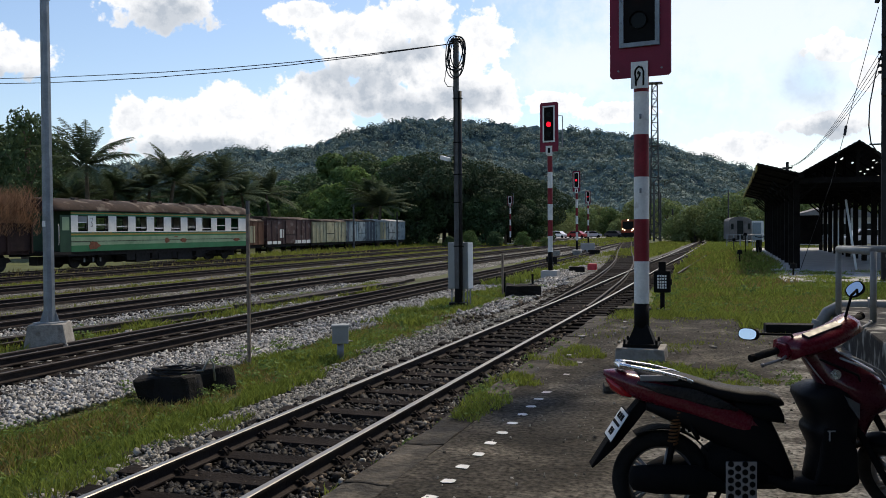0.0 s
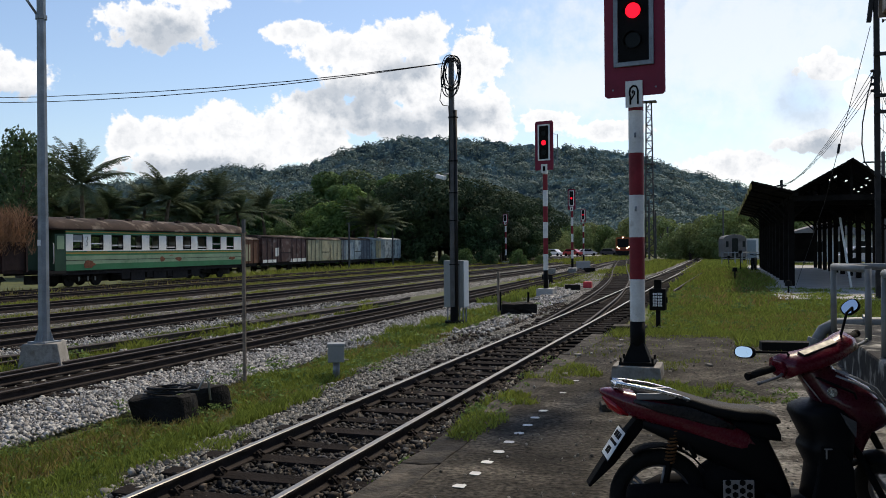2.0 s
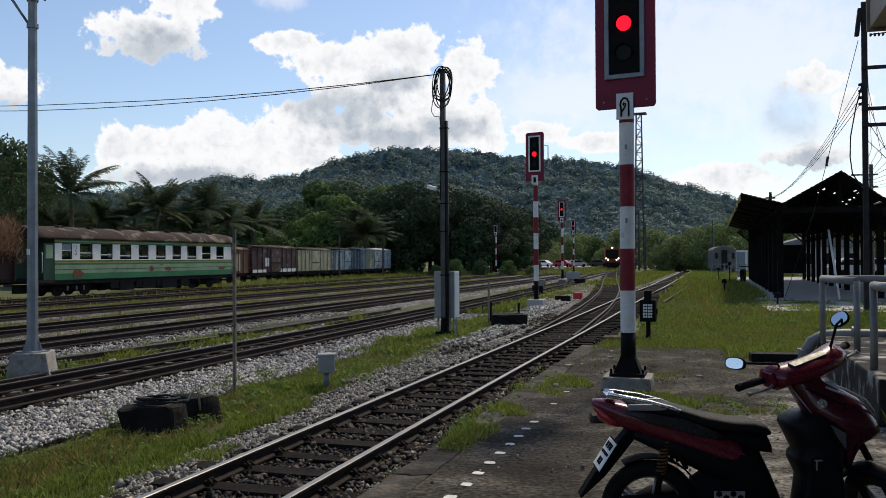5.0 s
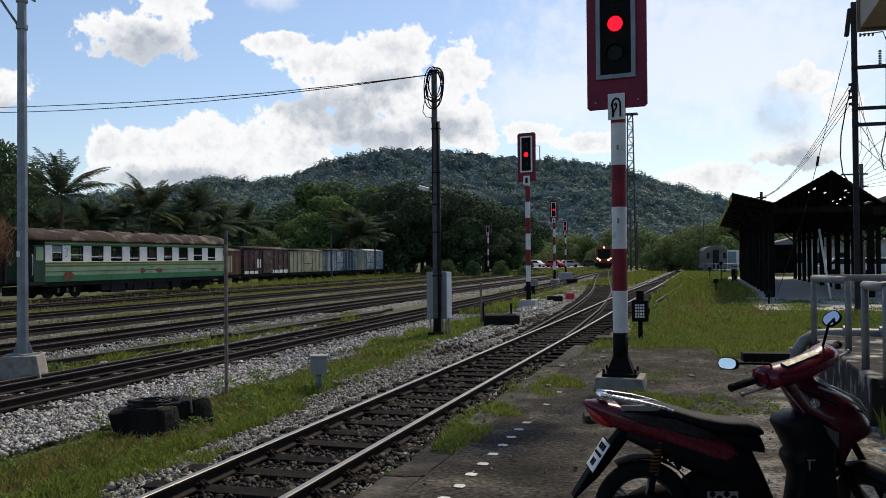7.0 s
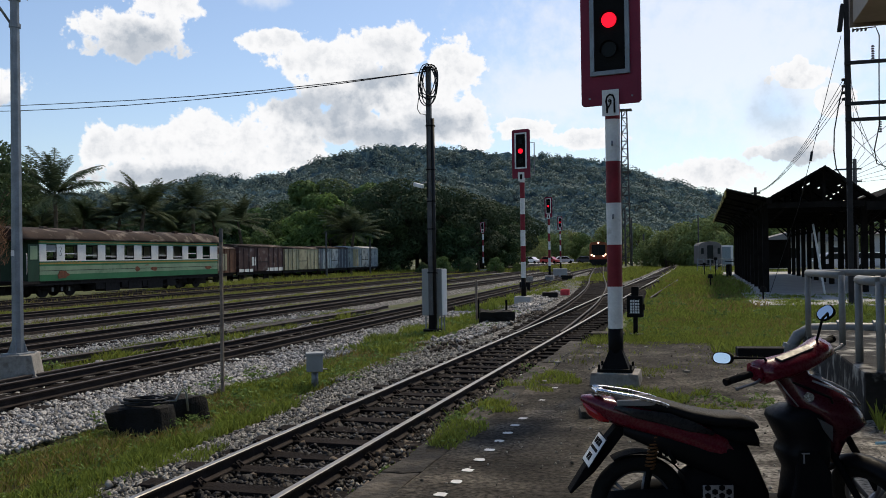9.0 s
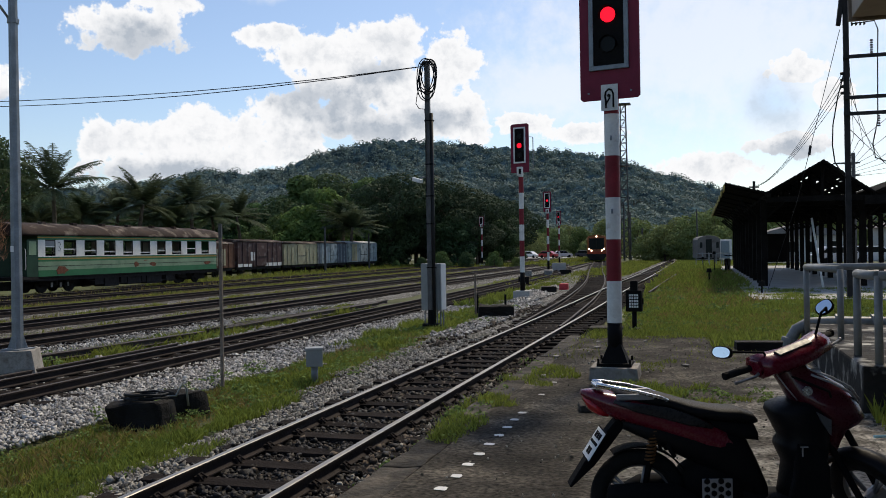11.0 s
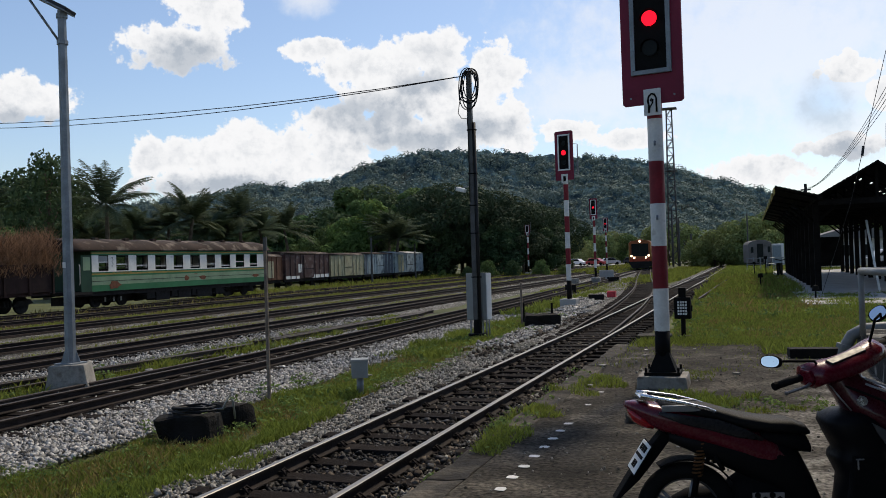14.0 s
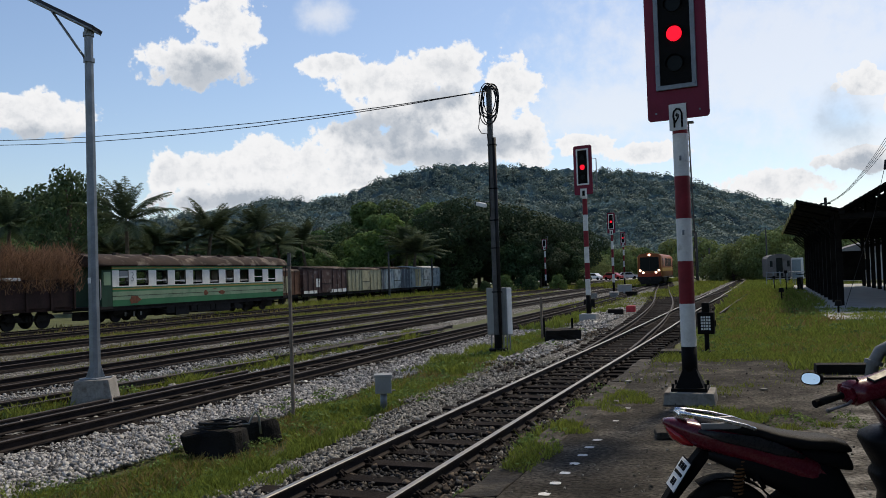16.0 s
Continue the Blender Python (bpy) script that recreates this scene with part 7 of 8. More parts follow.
def wheel(name, parent, m, r=0.26, spokes=5):
    tyre_r = 0.042
    bm = B()
    n, k = 40, 12
    rings = []
    for i in range(n):
        a = i * math.tau / n
        rings.append([bm.verts.new(m @ Vector(((r - tyre_r + tyre_r * 1.05 * math.cos(b)) * math.cos(a), tyre_r * 0.95 * math.sin(b), (r - tyre_r + tyre_r * 1.05 * math.cos(b)) * math.sin(a)))) for b in (j * math.tau / k for j in range(k))])
    for i in range(n):
        for j in range(k):
            f = bm.faces.new((rings[i][j], rings[i][(j + 1) % k], rings[(i + 1) % n][(j + 1) % k], rings[(i + 1) % n][j]))
            f.smooth = True
    w = part(name, bm, S_RUBBER, parent, "black tyre on a cast wheel")
    bm = B()
    tube(bm, [m @ Vector(((r - 0.08) * math.cos(a), 0.012, (r - 0.08) * math.sin(a))) for a in (i * math.tau / 36 for i in range(36))], 0.018, 8, closed=True)
    part("rim", bm, S_ALLOY, w)
    for i in range(spokes):
        for d in (-0.09, 0.09):
            a = i * math.tau / spokes
            part("spoke", tube(B(), [m @ Vector((0.04 * math.cos(a), 0, 0.04 * math.sin(a))), m @ Vector(((r - 0.09) * math.cos(a + d), 0, (r - 0.09) * math.sin(a + d)))], 0.010, 6), S_ALLOY, w)
    part("hub", cyl(B(), 0.05, 0.05, -0.06, 0.06, 16, m @ pose(0, 0, 0, 90)), S_ALLOY, w)
    return w


def scooter():
    root = thing("motor_scooter", "dark red and black motor scooter parked on the platform", "motor scooter", pose(-0.28, 4.84, 0.0, 0, 0, 16))
    # rear wheel and drive
    wheel("rear_wheel", root, pose(-0.07, 0, 0.26))
    bm = B()
    loft(bm, [ring_at(x, z, hw, hh, 14, 3.0, 0.07) for x, z, hw, hh in ((-0.13, 0.27, 0.05, 0.05), (-0.05, 0.27, 0.07, 0.09), (0.15, 0.27, 0.08, 0.10), (0.32, 0.29, 0.09, 0.11), (0.45, 0.30, 0.07, 0.08))])
    part("drive_case", bm, S_PLASTIC, root, "black drive case")
    bm = B()
    loft(bm, [ring_at(x, z, hw, hh, 14, 2.4, 0.0) for x, z, hw, hh in ((0.16, 0.34, 0.10, 0.09), (0.25, 0.36, 0.13, 0.13), (0.42, 0.34, 0.12, 0.13), (0.52, 0.30, 0.10, 0.09))])
    part("engine", bm, S_PLASTIC, root)
    # exhaust on the near side, with a pierced guard
    ex = part("exhaust", loft(B(), [[(x, -0.17 + r * math.cos(a), z + r * math.sin(a)) for a in (i * math.tau / 16 for i in range(16))] for x, z, r in ((-0.27, 0.31, 0.028), (-0.25, 0.31, 0.062), (-0.14, 0.305, 0.075), (0.08, 0.30, 0.075), (0.14, 0.295, 0.05), (0.24, 0.25, 0.025), (0.36, 0.2, 0.022))]), S_PLASTIC, root, "black silencer")
    gm = pose(0.285, -0.235, 0.315)
    bm = B()
    box(bm, -0.078, 0.078, -0.004, 0.004, -0.10, 0.098, 0.003, 0, gm)
    guard = part("heat_guard", bm, S_SILVER, root, "silver guard plate with hexagonal holes")
    for i in range(4):
        for j in range(5):
            x, z = -0.054 + 0.036 * i, -0.078 + 0.041 * j + (0.02 if i % 2 else 0)
            if z < 0.088:
                part("hexagon_hole", cyl(B(), 0.0165, 0.0165, 0, 0.003, 6, gm @ pose(x, -0.0045, z, 90)), S_PLASTIC, guard)
    part("shock_absorber", tube(B(), [(-0.06, -0.09, 0.30), (0.0, -0.09, 0.64)], 0.016, 8), S_PLASTIC, root)
    sp = [(-0.03 + 0.03 * u + 0.024 * math.sin(u * 58), -0.09 - 0.024 * math.cos(u * 58), 0.47 + 0.17 * u) for u in np.linspace(0, 1, 90)]
    part("shock_spring", tube(B(), sp, 0.006, 5), mat("rusty_spring", (0.12, 0.055, 0.02), 0.7, 0.1), root, "rusty coil spring")
    part("brake_hose", tube(B(), [(0.05, -0.1, 0.62), (0.07, -0.12, 0.55), (0.1, -0.11, 0.5)], 0.012, 6), S_PLASTIC, root)
    for k in range(3):
        part("bracket_pipe", tube(B(), [(0.02 + 0.03 * k, -0.08, 0.63), (0.03 + 0.03 * k, -0.09, 0.53)], 0.009, 6), S_PLASTIC, root)
    # tail and body
    bm = B()
    loft(bm, [ring_at(x, z, hw, hh, 20, 2.7, 0, 0.25) for x, z, hw, hh in ((-0.375, 0.832, 0.03, 0.014), (-0.32, 0.81, 0.075, 0.04), (-0.24, 0.775, 0.105, 0.062), (-0.10, 0.735, 0.125, 0.075), (0.05, 0.69, 0.135, 0.082), (0.20, 0.635, 0.14, 0.088), (0.34, 0.57, 0.135, 0.085), (0.44, 0.51, 0.12, 0.07))])
    part("tail_body", bm, S_RED, root, "glossy dark red tail panel", True)
    bm = B()
    loft(bm, [ring_at(x, z, hw, hh, 20, 2.8) for x, z, hw, hh in ((-0.16, 0.665, 0.09, 0.03), (0.0, 0.62, 0.12, 0.06), (0.2, 0.56, 0.135, 0.1), (0.38, 0.50, 0.135, 0.15), (0.48, 0.45, 0.12, 0.17), (0.55, 0.36, 0.095, 0.12), (0.60, 0.30, 0.085, 0.05))])
    part("under_body", bm, S_DARK, root, "black lower body panel", True)
    bm = B()
    loft(bm, [ring_at(x, z, 0.006, hh, 12, 2.2, -0.135 - 0.012 * math.sin(u * 3), 0.5) for u, (x, z, hh) in enumerate(((-0.22, 0.80, 0.008), (-0.1, 0.765, 0.022), (0.05, 0.735, 0.03), (0.18, 0.695, 0.026), (0.30, 0.655, 0.008)))])
    part("side_decal", bm, mat("scooter_grey_decal", (0.02, 0.02, 0.022), 0.3, vary=0.1, bump=0), root, "dark grey swoosh decal", True)
    bm = B()
    loft(bm, [ring_at(x, z, hw, hh, 20, 3.0) for x, z, hw, hh in ((-0.20, 0.825, 0.07, 0.018), (-0.1, 0.812, 0.105, 0.03), (0.06, 0.785, 0.12, 0.036), (0.2, 0.74, 0.125, 0.038), (0.34, 0.715, 0.125, 0.036), (0.46, 0.705, 0.11, 0.038), (0.535, 0.685, 0.085, 0.03), (0.56, 0.672, 0.06, 0.012))])
    part("seat", bm, S_SEAT, root, "long black vinyl seat", True)
    part("seat_base", loft(B(), [ring_at(x, z, 0.11, hh, 16, 3.0) for x, z, hh in ((0.30, 0.66, 0.03), (0.45, 0.63, 0.05), (0.53, 0.62, 0.05), (0.545, 0.6, 0.03))]), S_PLASTIC, root)
    for s in (-1, 1):
        bm = B()
        loft(bm, [[(x, s * (0.092 + w) + dy, z + dz) for dy, dz in ((-0.013, -0.006), (0.013, -0.006), (0.013, 0.008), (0.0, 0.013), (-0.013, 0.008))] for x, z, w in ((-0.30, 0.878, -0.03), (-0.24, 0.872, 0.0), (-0.1, 0.847, 0.022), (0.02, 0.815, 0.03), (0.07, 0.795, 0.028))])
        part("grab_rail", bm, S_CHROME, root, "bright metal grab rail", True)
        part("rail_bracket", box(B(), -0.2, 0.0, s * 0.1 - 0.012, s * 0.1 + 0.012, 0.80, 0.832, 0.006), S_SILVER, root)
    part("rack_bridge", box(B(), -0.31, -0.25, -0.07, 0.07, 0.862, 0.878, 0.006), S_CHROME, root)
    part("tail_lamp", loft(B(), [ring_at(x, z, hw, hh, 16, 2.4) for x, z, hw, hh in ((-0.365, 0.80, 0.03, 0.012), (-0.34, 0.775, 0.07, 0.035), (-0.29, 0.745, 0.085, 0.04), (-0.24, 0.72, 0.08, 0.02))]), S_LAMP, root, "red tail lamp", True)
    # mudguard and plate
    bm = B()
    shape(bm, [(-0.19, 0.69), (-0.14, 0.66), (-0.225, 0.55), (-0.315, 0.44), (-0.44, 0.325), (-0.45, 0.335), (-0.37, 0.46), (-0.275, 0.59)], 0.10, bevel=0.008)
    part("mudguard", bm, S_PLASTIC, root, "black rear mudguard")
    pm = pose(-0.305, 0.0, 0.55, 0, 33, 0)
    pl = part("number_plate", box(B(), -0.006, 0.004, -0.105, 0.105, -0.085, 0.085, 0.004, 0, pm), M_PALE, root, "white number plate with dark bars")
    for z, h, bars in ((0.05, 0.034, ((-0.07, -0.03), (-0.015, 0.02), (0.035, 0.07))), (0.006, 0.016, ((-0.085, 0.085),)), (-0.043, 0.038, ((-0.04, -0.006), (0.008, 0.042)))):
        for y0, y1 in bars:
            part("plate_bar", box(B(), -0.009, -0.006, y0, y1, z - h / 2, z + h / 2, 0, 0, pm), S_PLASTIC, pl)
    part("plate_rim", box(B(), -0.003, 0.006, -0.112, 0.112, -0.092, 0.092, 0.003, 0, pm), S_PLASTIC, pl)
    # rear hugger
    bm = B()
    arc = [(-0.07 + 0.285 * math.cos(a), 0.26 + 0.285 * math.sin(a)) for a in np.linspace(math.radians(35), math.radians(120), 10)]
    shape(bm, arc + [(x * 0.985 - 0.001, z * 0.985) for x, z in arc[::-1]], 0.11)
    part("hugger", bm, S_PLASTIC, root)
    # foot board, leg shield and front
    bm = B()
    loft(bm, [ring_at(x, z, hw, 0.035, 16, 3.5) for x, z, hw in ((0.46, 0.29, 0.12), (0.55, 0.255, 0.15), (0.70, 0.24, 0.16), (0.86, 0.25, 0.14), (0.93, 0.29, 0.11))])
    part("foot_board", bm, S_PLASTIC, root, "", True)
    bm = B()
    rows = ((0.25, 0.68, 0.92, 0.10), (0.36, 0.70, 0.92, 0.11), (0.44, 0.715, 0.93, 0.125), (0.525, 0.678, 0.935, 0.16), (0.55, 0.682, 0.935, 0.16), (0.575, 0.70, 0.94, 0.15), (0.64, 0.668, 0.94, 0.165), (0.715, 0.632, 0.92, 0.17), (0.745, 0.64, 0.90, 0.16), (0.775, 0.70, 0.86, 0.12))
    loft(bm, [[(x0 + (x1 - x0) * (0.5 + 0.5 * math.copysign(abs(math.cos(a)) ** 0.7, math.cos(a))), hw * math.copysign(abs(math.sin(a)) ** 0.7, math.sin(a)), z) for a in (i * math.tau / 20 for i in range(20))] for z, x0, x1, hw in rows])
    part("leg_shield", bm, S_DARK, root, "black leg shield", True)
    part("centre_panel", shape(B(), [(0.735, 0.565), (0.842, 0.563), (0.90, 0.45), (0.905, 0.27), (0.69, 0.27), (0.72, 0.39)], 0.05, pose(0, -0.135, 0), bevel=0.012), S_PLASTIC, root)
    part("shield_pocket", box(B(), 0.745, 0.785, -0.166, -0.158, 0.548, 0.555, 0.002), S_SILVER, root)
    part("shield_pocket", box(B(), 0.752, 0.759, -0.166, -0.158, 0.50, 0.548, 0.002), S_SILVER, root)
    bm = B()
    rows = ((0.475, 0.945, 0.985, 0.05), (0.55, 0.92, 1.01, 0.08), (0.618, 0.89, 1.04, 0.11), (0.655, 0.87, 1.10, 0.145), (0.692, 0.84, 1.132, 0.165), (0.74, 0.80, 1.112, 0.168), (0.778, 0.752, 1.09, 0.158), (0.815, 0.728, 1.06, 0.135), (0.853, 0.705, 1.03, 0.11), (0.90, 0.675, 0.945, 0.085), (0.95, 0.655, 0.85, 0.07), (1.0, 0.68, 0.83, 0.06))
    loft(bm, [[(x0 + (x1 - x0) * (0.5 + 0.5 * math.copysign(abs(math.cos(a)) ** 0.8, math.cos(a))), hw * math.copysign(abs(math.sin(a)) ** 0.8, math.sin(a)), z) for a in (i * math.tau / 20 for i in range(20))] for z, x0, x1, hw in rows])
    part("front_cowl", bm, mat("scooter_deep_maroon", (0.045, 0.004, 0.010), 0.3, vary=0.06, scale=6, fine=80, bump=0.0, coat=0.35), root, "glossy dark maroon front cowl", True)
    for s in (-1, 1):
        part("cowl_panel", shape(B(), [(0.876, 0.768), (0.95, 0.805), (1.065, 0.735), (1.09, 0.705), (0.915, 0.706)], 0.02, pose(0, s * 0.152, 0, 0, 0, -s * 5), bevel=0.005), S_GLOSS, root, "glossy black cowl panel")
        part("cowl_trim", shape(B(), [(0.828, 0.736), (0.907, 0.692), (0.905, 0.61), (0.856, 0.679)], 0.014, pose(0, s * 0.163, 0), bevel=0.003), S_GREY, root, "grey side trim")
        for dz in (0.0, 0.028):
            part("cowl_line", tube(B(), [(0.84, s * 0.075, 0.945 - dz), (0.94, s * 0.10, 0.905 - dz), (1.035, s * 0.105, 0.852 - dz), (1.09, s * 0.08, 0.785 - dz)], 0.007, 6), S_SILVER, root)
    part("badge", cyl(B(), 0.026, 0.026, 0, 0.012, 16, pose(0.80, -0.122, 0.839, 90, 0, -10)), S_CHROME, root, "round chrome key lock")
    part("side_cover_line", tube(B(), [(0.655, -0.06, 0.93), (0.70, -0.10, 0.855), (0.745, -0.13, 0.79)], 0.004, 6), S_SILVER, root)
    # steering: bars turned hard to the right
    axis = Vector((-0.26, 0, 0.966)).normalized()
    head = Vector((0.80, 0, 0.93))
    bar = Matrix.Translation(head) @ Matrix.Rotation(radians(-66), 4, axis) @ Matrix.Translation(-head)
    rake = Vector((-0.46, 0, 0.888)).normalized()
    turn = Matrix.Translation(head) @ Matrix.Rotation(radians(-66), 4, rake) @ Matrix.Translation(-head)
    bm = B()
    loft(bm, [[bar @ Vector((x + 0.0, y, z)) for x, z in ((0.70 + f, 1.0 - d), (0.73 + f, 0.955 - d), (0.82 + f, 0.955 - d), (0.875 + f, 1.0 - d), (0.85 + f, 1.05 - d), (0.76 + f, 1.075 - d), (0.71 + f, 1.045 - d))] for y, f, d in ((-0.235, -0.035, 0.0), (-0.19, -0.02, -0.005), (-0.09, 0.0, 0.0), (0.0, 0.012, -0.004), (0.09, 0.0, 0.0), (0.19, -0.02, -0.005), (0.235, -0.035, 0.0))])
    part("handlebar_cover", bm, S_RED, root, "glossy red handlebar cover", True)
    part("instrument_panel", box(B(), -0.024, 0.024, -0.14, 0.10, -0.006, 0.006, 0.004, 0, bar @ pose(0.80, 0, 1.070, 0, 10)), S_LENS, root, "smoked clear instrument lens")
    for s in (-1, 1):
        part("switch_housing", shape(B(), [(-0.05, -0.035), (0.035, -0.045), (0.055, 0.0), (0.03, 0.042), (-0.035, 0.04)], 0.085, bar @ pose(0.745, s * 0.215, 1.012), bevel=0.010), S_RED, root)
        part("switch", box(B(), -0.058, -0.046, s * 0.215 - 0.02, s * 0.215 + 0.02, 1.0, 1.025, 0.003, 0, bar @ pose(0.745, 0, 0)), S_PLASTIC, root)
    for s in (-1, 1):
        g = part("grip", tube(B(), [bar @ Vector((0.725, s * 0.235, 1.005)), bar @ Vector((0.70, s * 0.30, 1.0)), bar @ Vector((0.685, s * 0.385, 0.995))], [0.018, 0.021, 0.019], 10), S_RUBBER, root, "black rubber grip")
        part("bar_end", cyl(B(), 0.021, 0.021, -0.012, 0.012, 10, bar @ pose(0.683, s * 0.395, 0.995, 90)), S_PLASTIC, g)
        lv = part("brake_lever", tube(B(), [bar @ Vector((0.77, s * 0.215, 0.995)), bar @ Vector((0.785, s * 0.29, 0.985)), bar @ Vector((0.755, s * 0.385, 0.975))], [0.011, 0.008, 0.008], 6), S_ALLOY, root, "metal brake lever")
        part("lever_ball", ball(B(), 0.012, bar @ pose(0.752, s * 0.392, 0.975), 8), S_ALLOY, lv)
        # mirrors face the rider
        c = Vector((0.70, s * 0.425, 1.145)) if s < 0 else Vector((0.76, s * 0.275, 1.205))
        part("mirror_arm", tube(B(), [bar @ Vector((0.765, s * 0.17, 1.04)), bar @ Vector((0.765, s * 0.20, 1.09)), bar @ Vector((c.x + 0.03, c.y - s * 0.06, c.z - 0.01)), bar @ Vector((c.x + 0.015, c.y, c.z))], 0.007, 6), S_PLASTIC, root)
        place = bar @ c
        to_eye = (Vector((-0.75, -0.62, 0.16)) if s < 0 else Vector((-0.65, -0.62, 0.30))).normalized()
        q = to_eye.to_track_quat("Z", "Y").to_matrix().to_4x4()
        mm = Matrix.Translation(place) @ q
        outline = [(0.057 * math.copysign(abs(math.cos(a)) ** 0.8, math.cos(a)), 0.031 * math.copysign(abs(math.sin(a)) ** 0.8, math.sin(a))) for a in (i * math.tau / 28 for i in range(28))]
        if s > 0:
            outline = [(x * 0.85 * 0.8 - y * 0.75, x * 0.85 * 0.62 + y * 0.95) for x, y in outline]
        bm = B()
        rings = []
        for k, (f, d) in enumerate(((1.0, 0.004), (1.06, 0.0), (1.0, -0.018), (0.7, -0.034), (0.2, -0.04))):
            rings.append([mm @ Vector((x * f, y * f, d)) for x, y in outline])
        loft(bm, rings)
        sh = part("mirror_shell", bm, S_PLASTIC, root, "black rear-view mirror", True)
        bm = B()
        bm.faces.new([bm.verts.new(mm @ Vector((x * 0.9, y * 0.9, 0.0055))) for x, y in outline])
        bmesh.ops.recalc_face_normals(bm, faces=bm.faces)
        part("mirror_glass", bm, S_MIRROR, sh, "bright mirror glass")
    # fork, front wheel and fender follow the bars
    hub = Vector((1.20, 0, 0.26))
    wm = turn @ Matrix.Translation(hub)
    wheel("front_wheel", root, wm)
    for s in (-1, 1):
        part("fork_leg", tube(B(), [turn @ Vector((0.97, s * 0.07, 0.66)), turn @ Vector((1.17, s * 0.07, 0.30)), turn @ Vector((1.205, s * 0.065, 0.25))], 0.019, 8), S_PLASTIC, root)
    bm = B()
    n = 12
    rings = []
    for i in range(n):
        a = math.radians(20 + 135 * i / (n - 1))
        r = 0.30 + 0.02 * math.sin(i)
        rings.append([turn @ Vector((1.20 + (0.29 + dr) * math.cos(a), y, 0.26 + (0.29 + dr) * math.sin(a))) for y, dr in ((-0.06, -0.025), (-0.045, 0.0), (0, 0.018), (0.045, 0.0), (0.06, -0.025), (0.04, -0.02), (0, 0.006), (-0.04, -0.02))])
    loft(bm, rings)
    part("front_fender", bm, S_DARK, root, "black front fender", True)
    part("brake_cable", tube(B(), [bar @ Vector((0.78, -0.12, 0.96)), Vector((0.90, -0.16, 0.84)), Vector((0.95, -0.1, 0.75))], 0.007, 6), S_PLASTIC, root)
    part("stand", tube(B(), [(0.33, 0.1, 0.24), (0.3, 0.22, 0.12), (0.28, 0.3, 0.01)], 0.014, 6), S_PLASTIC, root)
    part("stand", tube(B(), [(0.2, -0.1, 0.2), (0.16, -0.14, 0.012), (0.16, 0.14, 0.012), (0.2, 0.1, 0.2)], 0.014, 6), S_PLASTIC, root)


scooter()

# ---- stones, grass and weeds ----


def stones(name, regions, material, label, seed, size=0.0195):
    """Loose ballast: broken eight-cornered stones strewn over strips (x0, x1, y0, y1, z, per square metre)."""
    rng = np.random.default_rng(seed)
    pos, sc = [], []
    for x0, x1, y0, y1, z, n in regions:
        k = int((x1 - x0) * (y1 - y0) * n)
        p = np.stack([rng.uniform(x0, x1, k), rng.uniform(y0, y1, k), np.full(k, z) + rng.uniform(-0.012, 0.022, k)], 1)
        pos.append(p)
        sc.append(rng.lognormal(0, 0.36, k) * size * (1 + 0.35 * (n < 160)))
    pos, sc = np.concatenate(pos), np.concatenate(sc)
    n = len(pos)
    cube = np.array([(-1, -1, -1), (1, -1, -1), (1, 1, -1), (-1, 1, -1), (-1, -1, 1), (1, -1, 1), (1, 1, 1), (-1, 1, 1)], float)
    v = cube[None] * rng.uniform(0.45, 1.0, (n, 8, 3)) * rng.uniform(0.6, 1.1, (n, 1, 3)) * sc[:, None, None]
    a, b, c = rng.uniform(0, math.tau, (3, n))
    ca, sa, cb, sb, cc, s3 = np.cos(a), np.sin(a), np.cos(b * 0.2), np.sin(b * 0.2), np.cos(c), np.sin(c)
    x, y, z = v[..., 0], v[..., 1], v[..., 2]
    x, z = x * cb[:, None] + z * sb[:, None], -x * sb[:, None] + z * cb[:, None]
    y, z = y * ca[:, None] - z * sa[:, None], y * sa[:, None] + z * ca[:, None]
    x, y = x * cc[:, None] - y * s3[:, None], x * s3[:, None] + y * cc[:, None]
    v = np.stack([x, y, z], -1) + pos[:, None]
    quad = np.array([(0, 3, 2, 1), (4, 5, 6, 7), (0, 1, 5, 4), (1, 2, 6, 5), (2, 3, 7, 6), (3, 0, 4, 7)])
    loops = (quad[None] + (np.arange(n) * 8)[:, None, None]).reshape(-1).astype(np.int32)
    me = bpy.data.meshes.new(name)
    me.vertices.add(n * 8)
    me.vertices.foreach_set("co", v.reshape(-1))
    me.loops.add(len(loops))
    me.loops.foreach_set("vertex_index", loops)
    me.polygons.add(n * 6)
    me.polygons.foreach_set("loop_start", np.arange(0, n * 24, 4, dtype=np.int32))
    me.materials.append(material)
    me.update(calc_edges=True)
    tagged(new(name, me), label, "stones", kind="stuff")


stones("ballast_stones", [(-4.85, -4.45, 3.0, 6.6, -0.375, 2000), (-5.1, -4.45, 6.6, 9.5, -0.375, 2000), (-5.45, -4.45, 9.5, 13.0, -0.375, 1300), (-5.75, -4.45, 13.0, 18.0, -0.375, 900), (-5.9, -4.45, 18.0, 32.0, -0.375, 420), (-2.95, -2.4, 3.5, 14.0, -0.345, 260),
                          (-4.5, -4.25, 3.0, 25.0, -0.335, 380)], M_STONE, "pale crushed ballast stones beside the tracks", 1, 0.0165)
stones("pale_stones", [(-8.80, -6.95, 6.0, 15.0, -0.38, 1050), (-8.80, -7.0, 15.0, 30.0, -0.38, 420), (-9.9, -9.05, 8.0, 22.0, -0.40, 200), (-11.2, -10.15, 8.0, 24.0, -0.38, 330),
                          (-14.0, -12.3, 11.0, 30.0, -0.38, 220)], M_STONE_PALE, "pale grey ballast stones of the second track", 11, 0.0185)
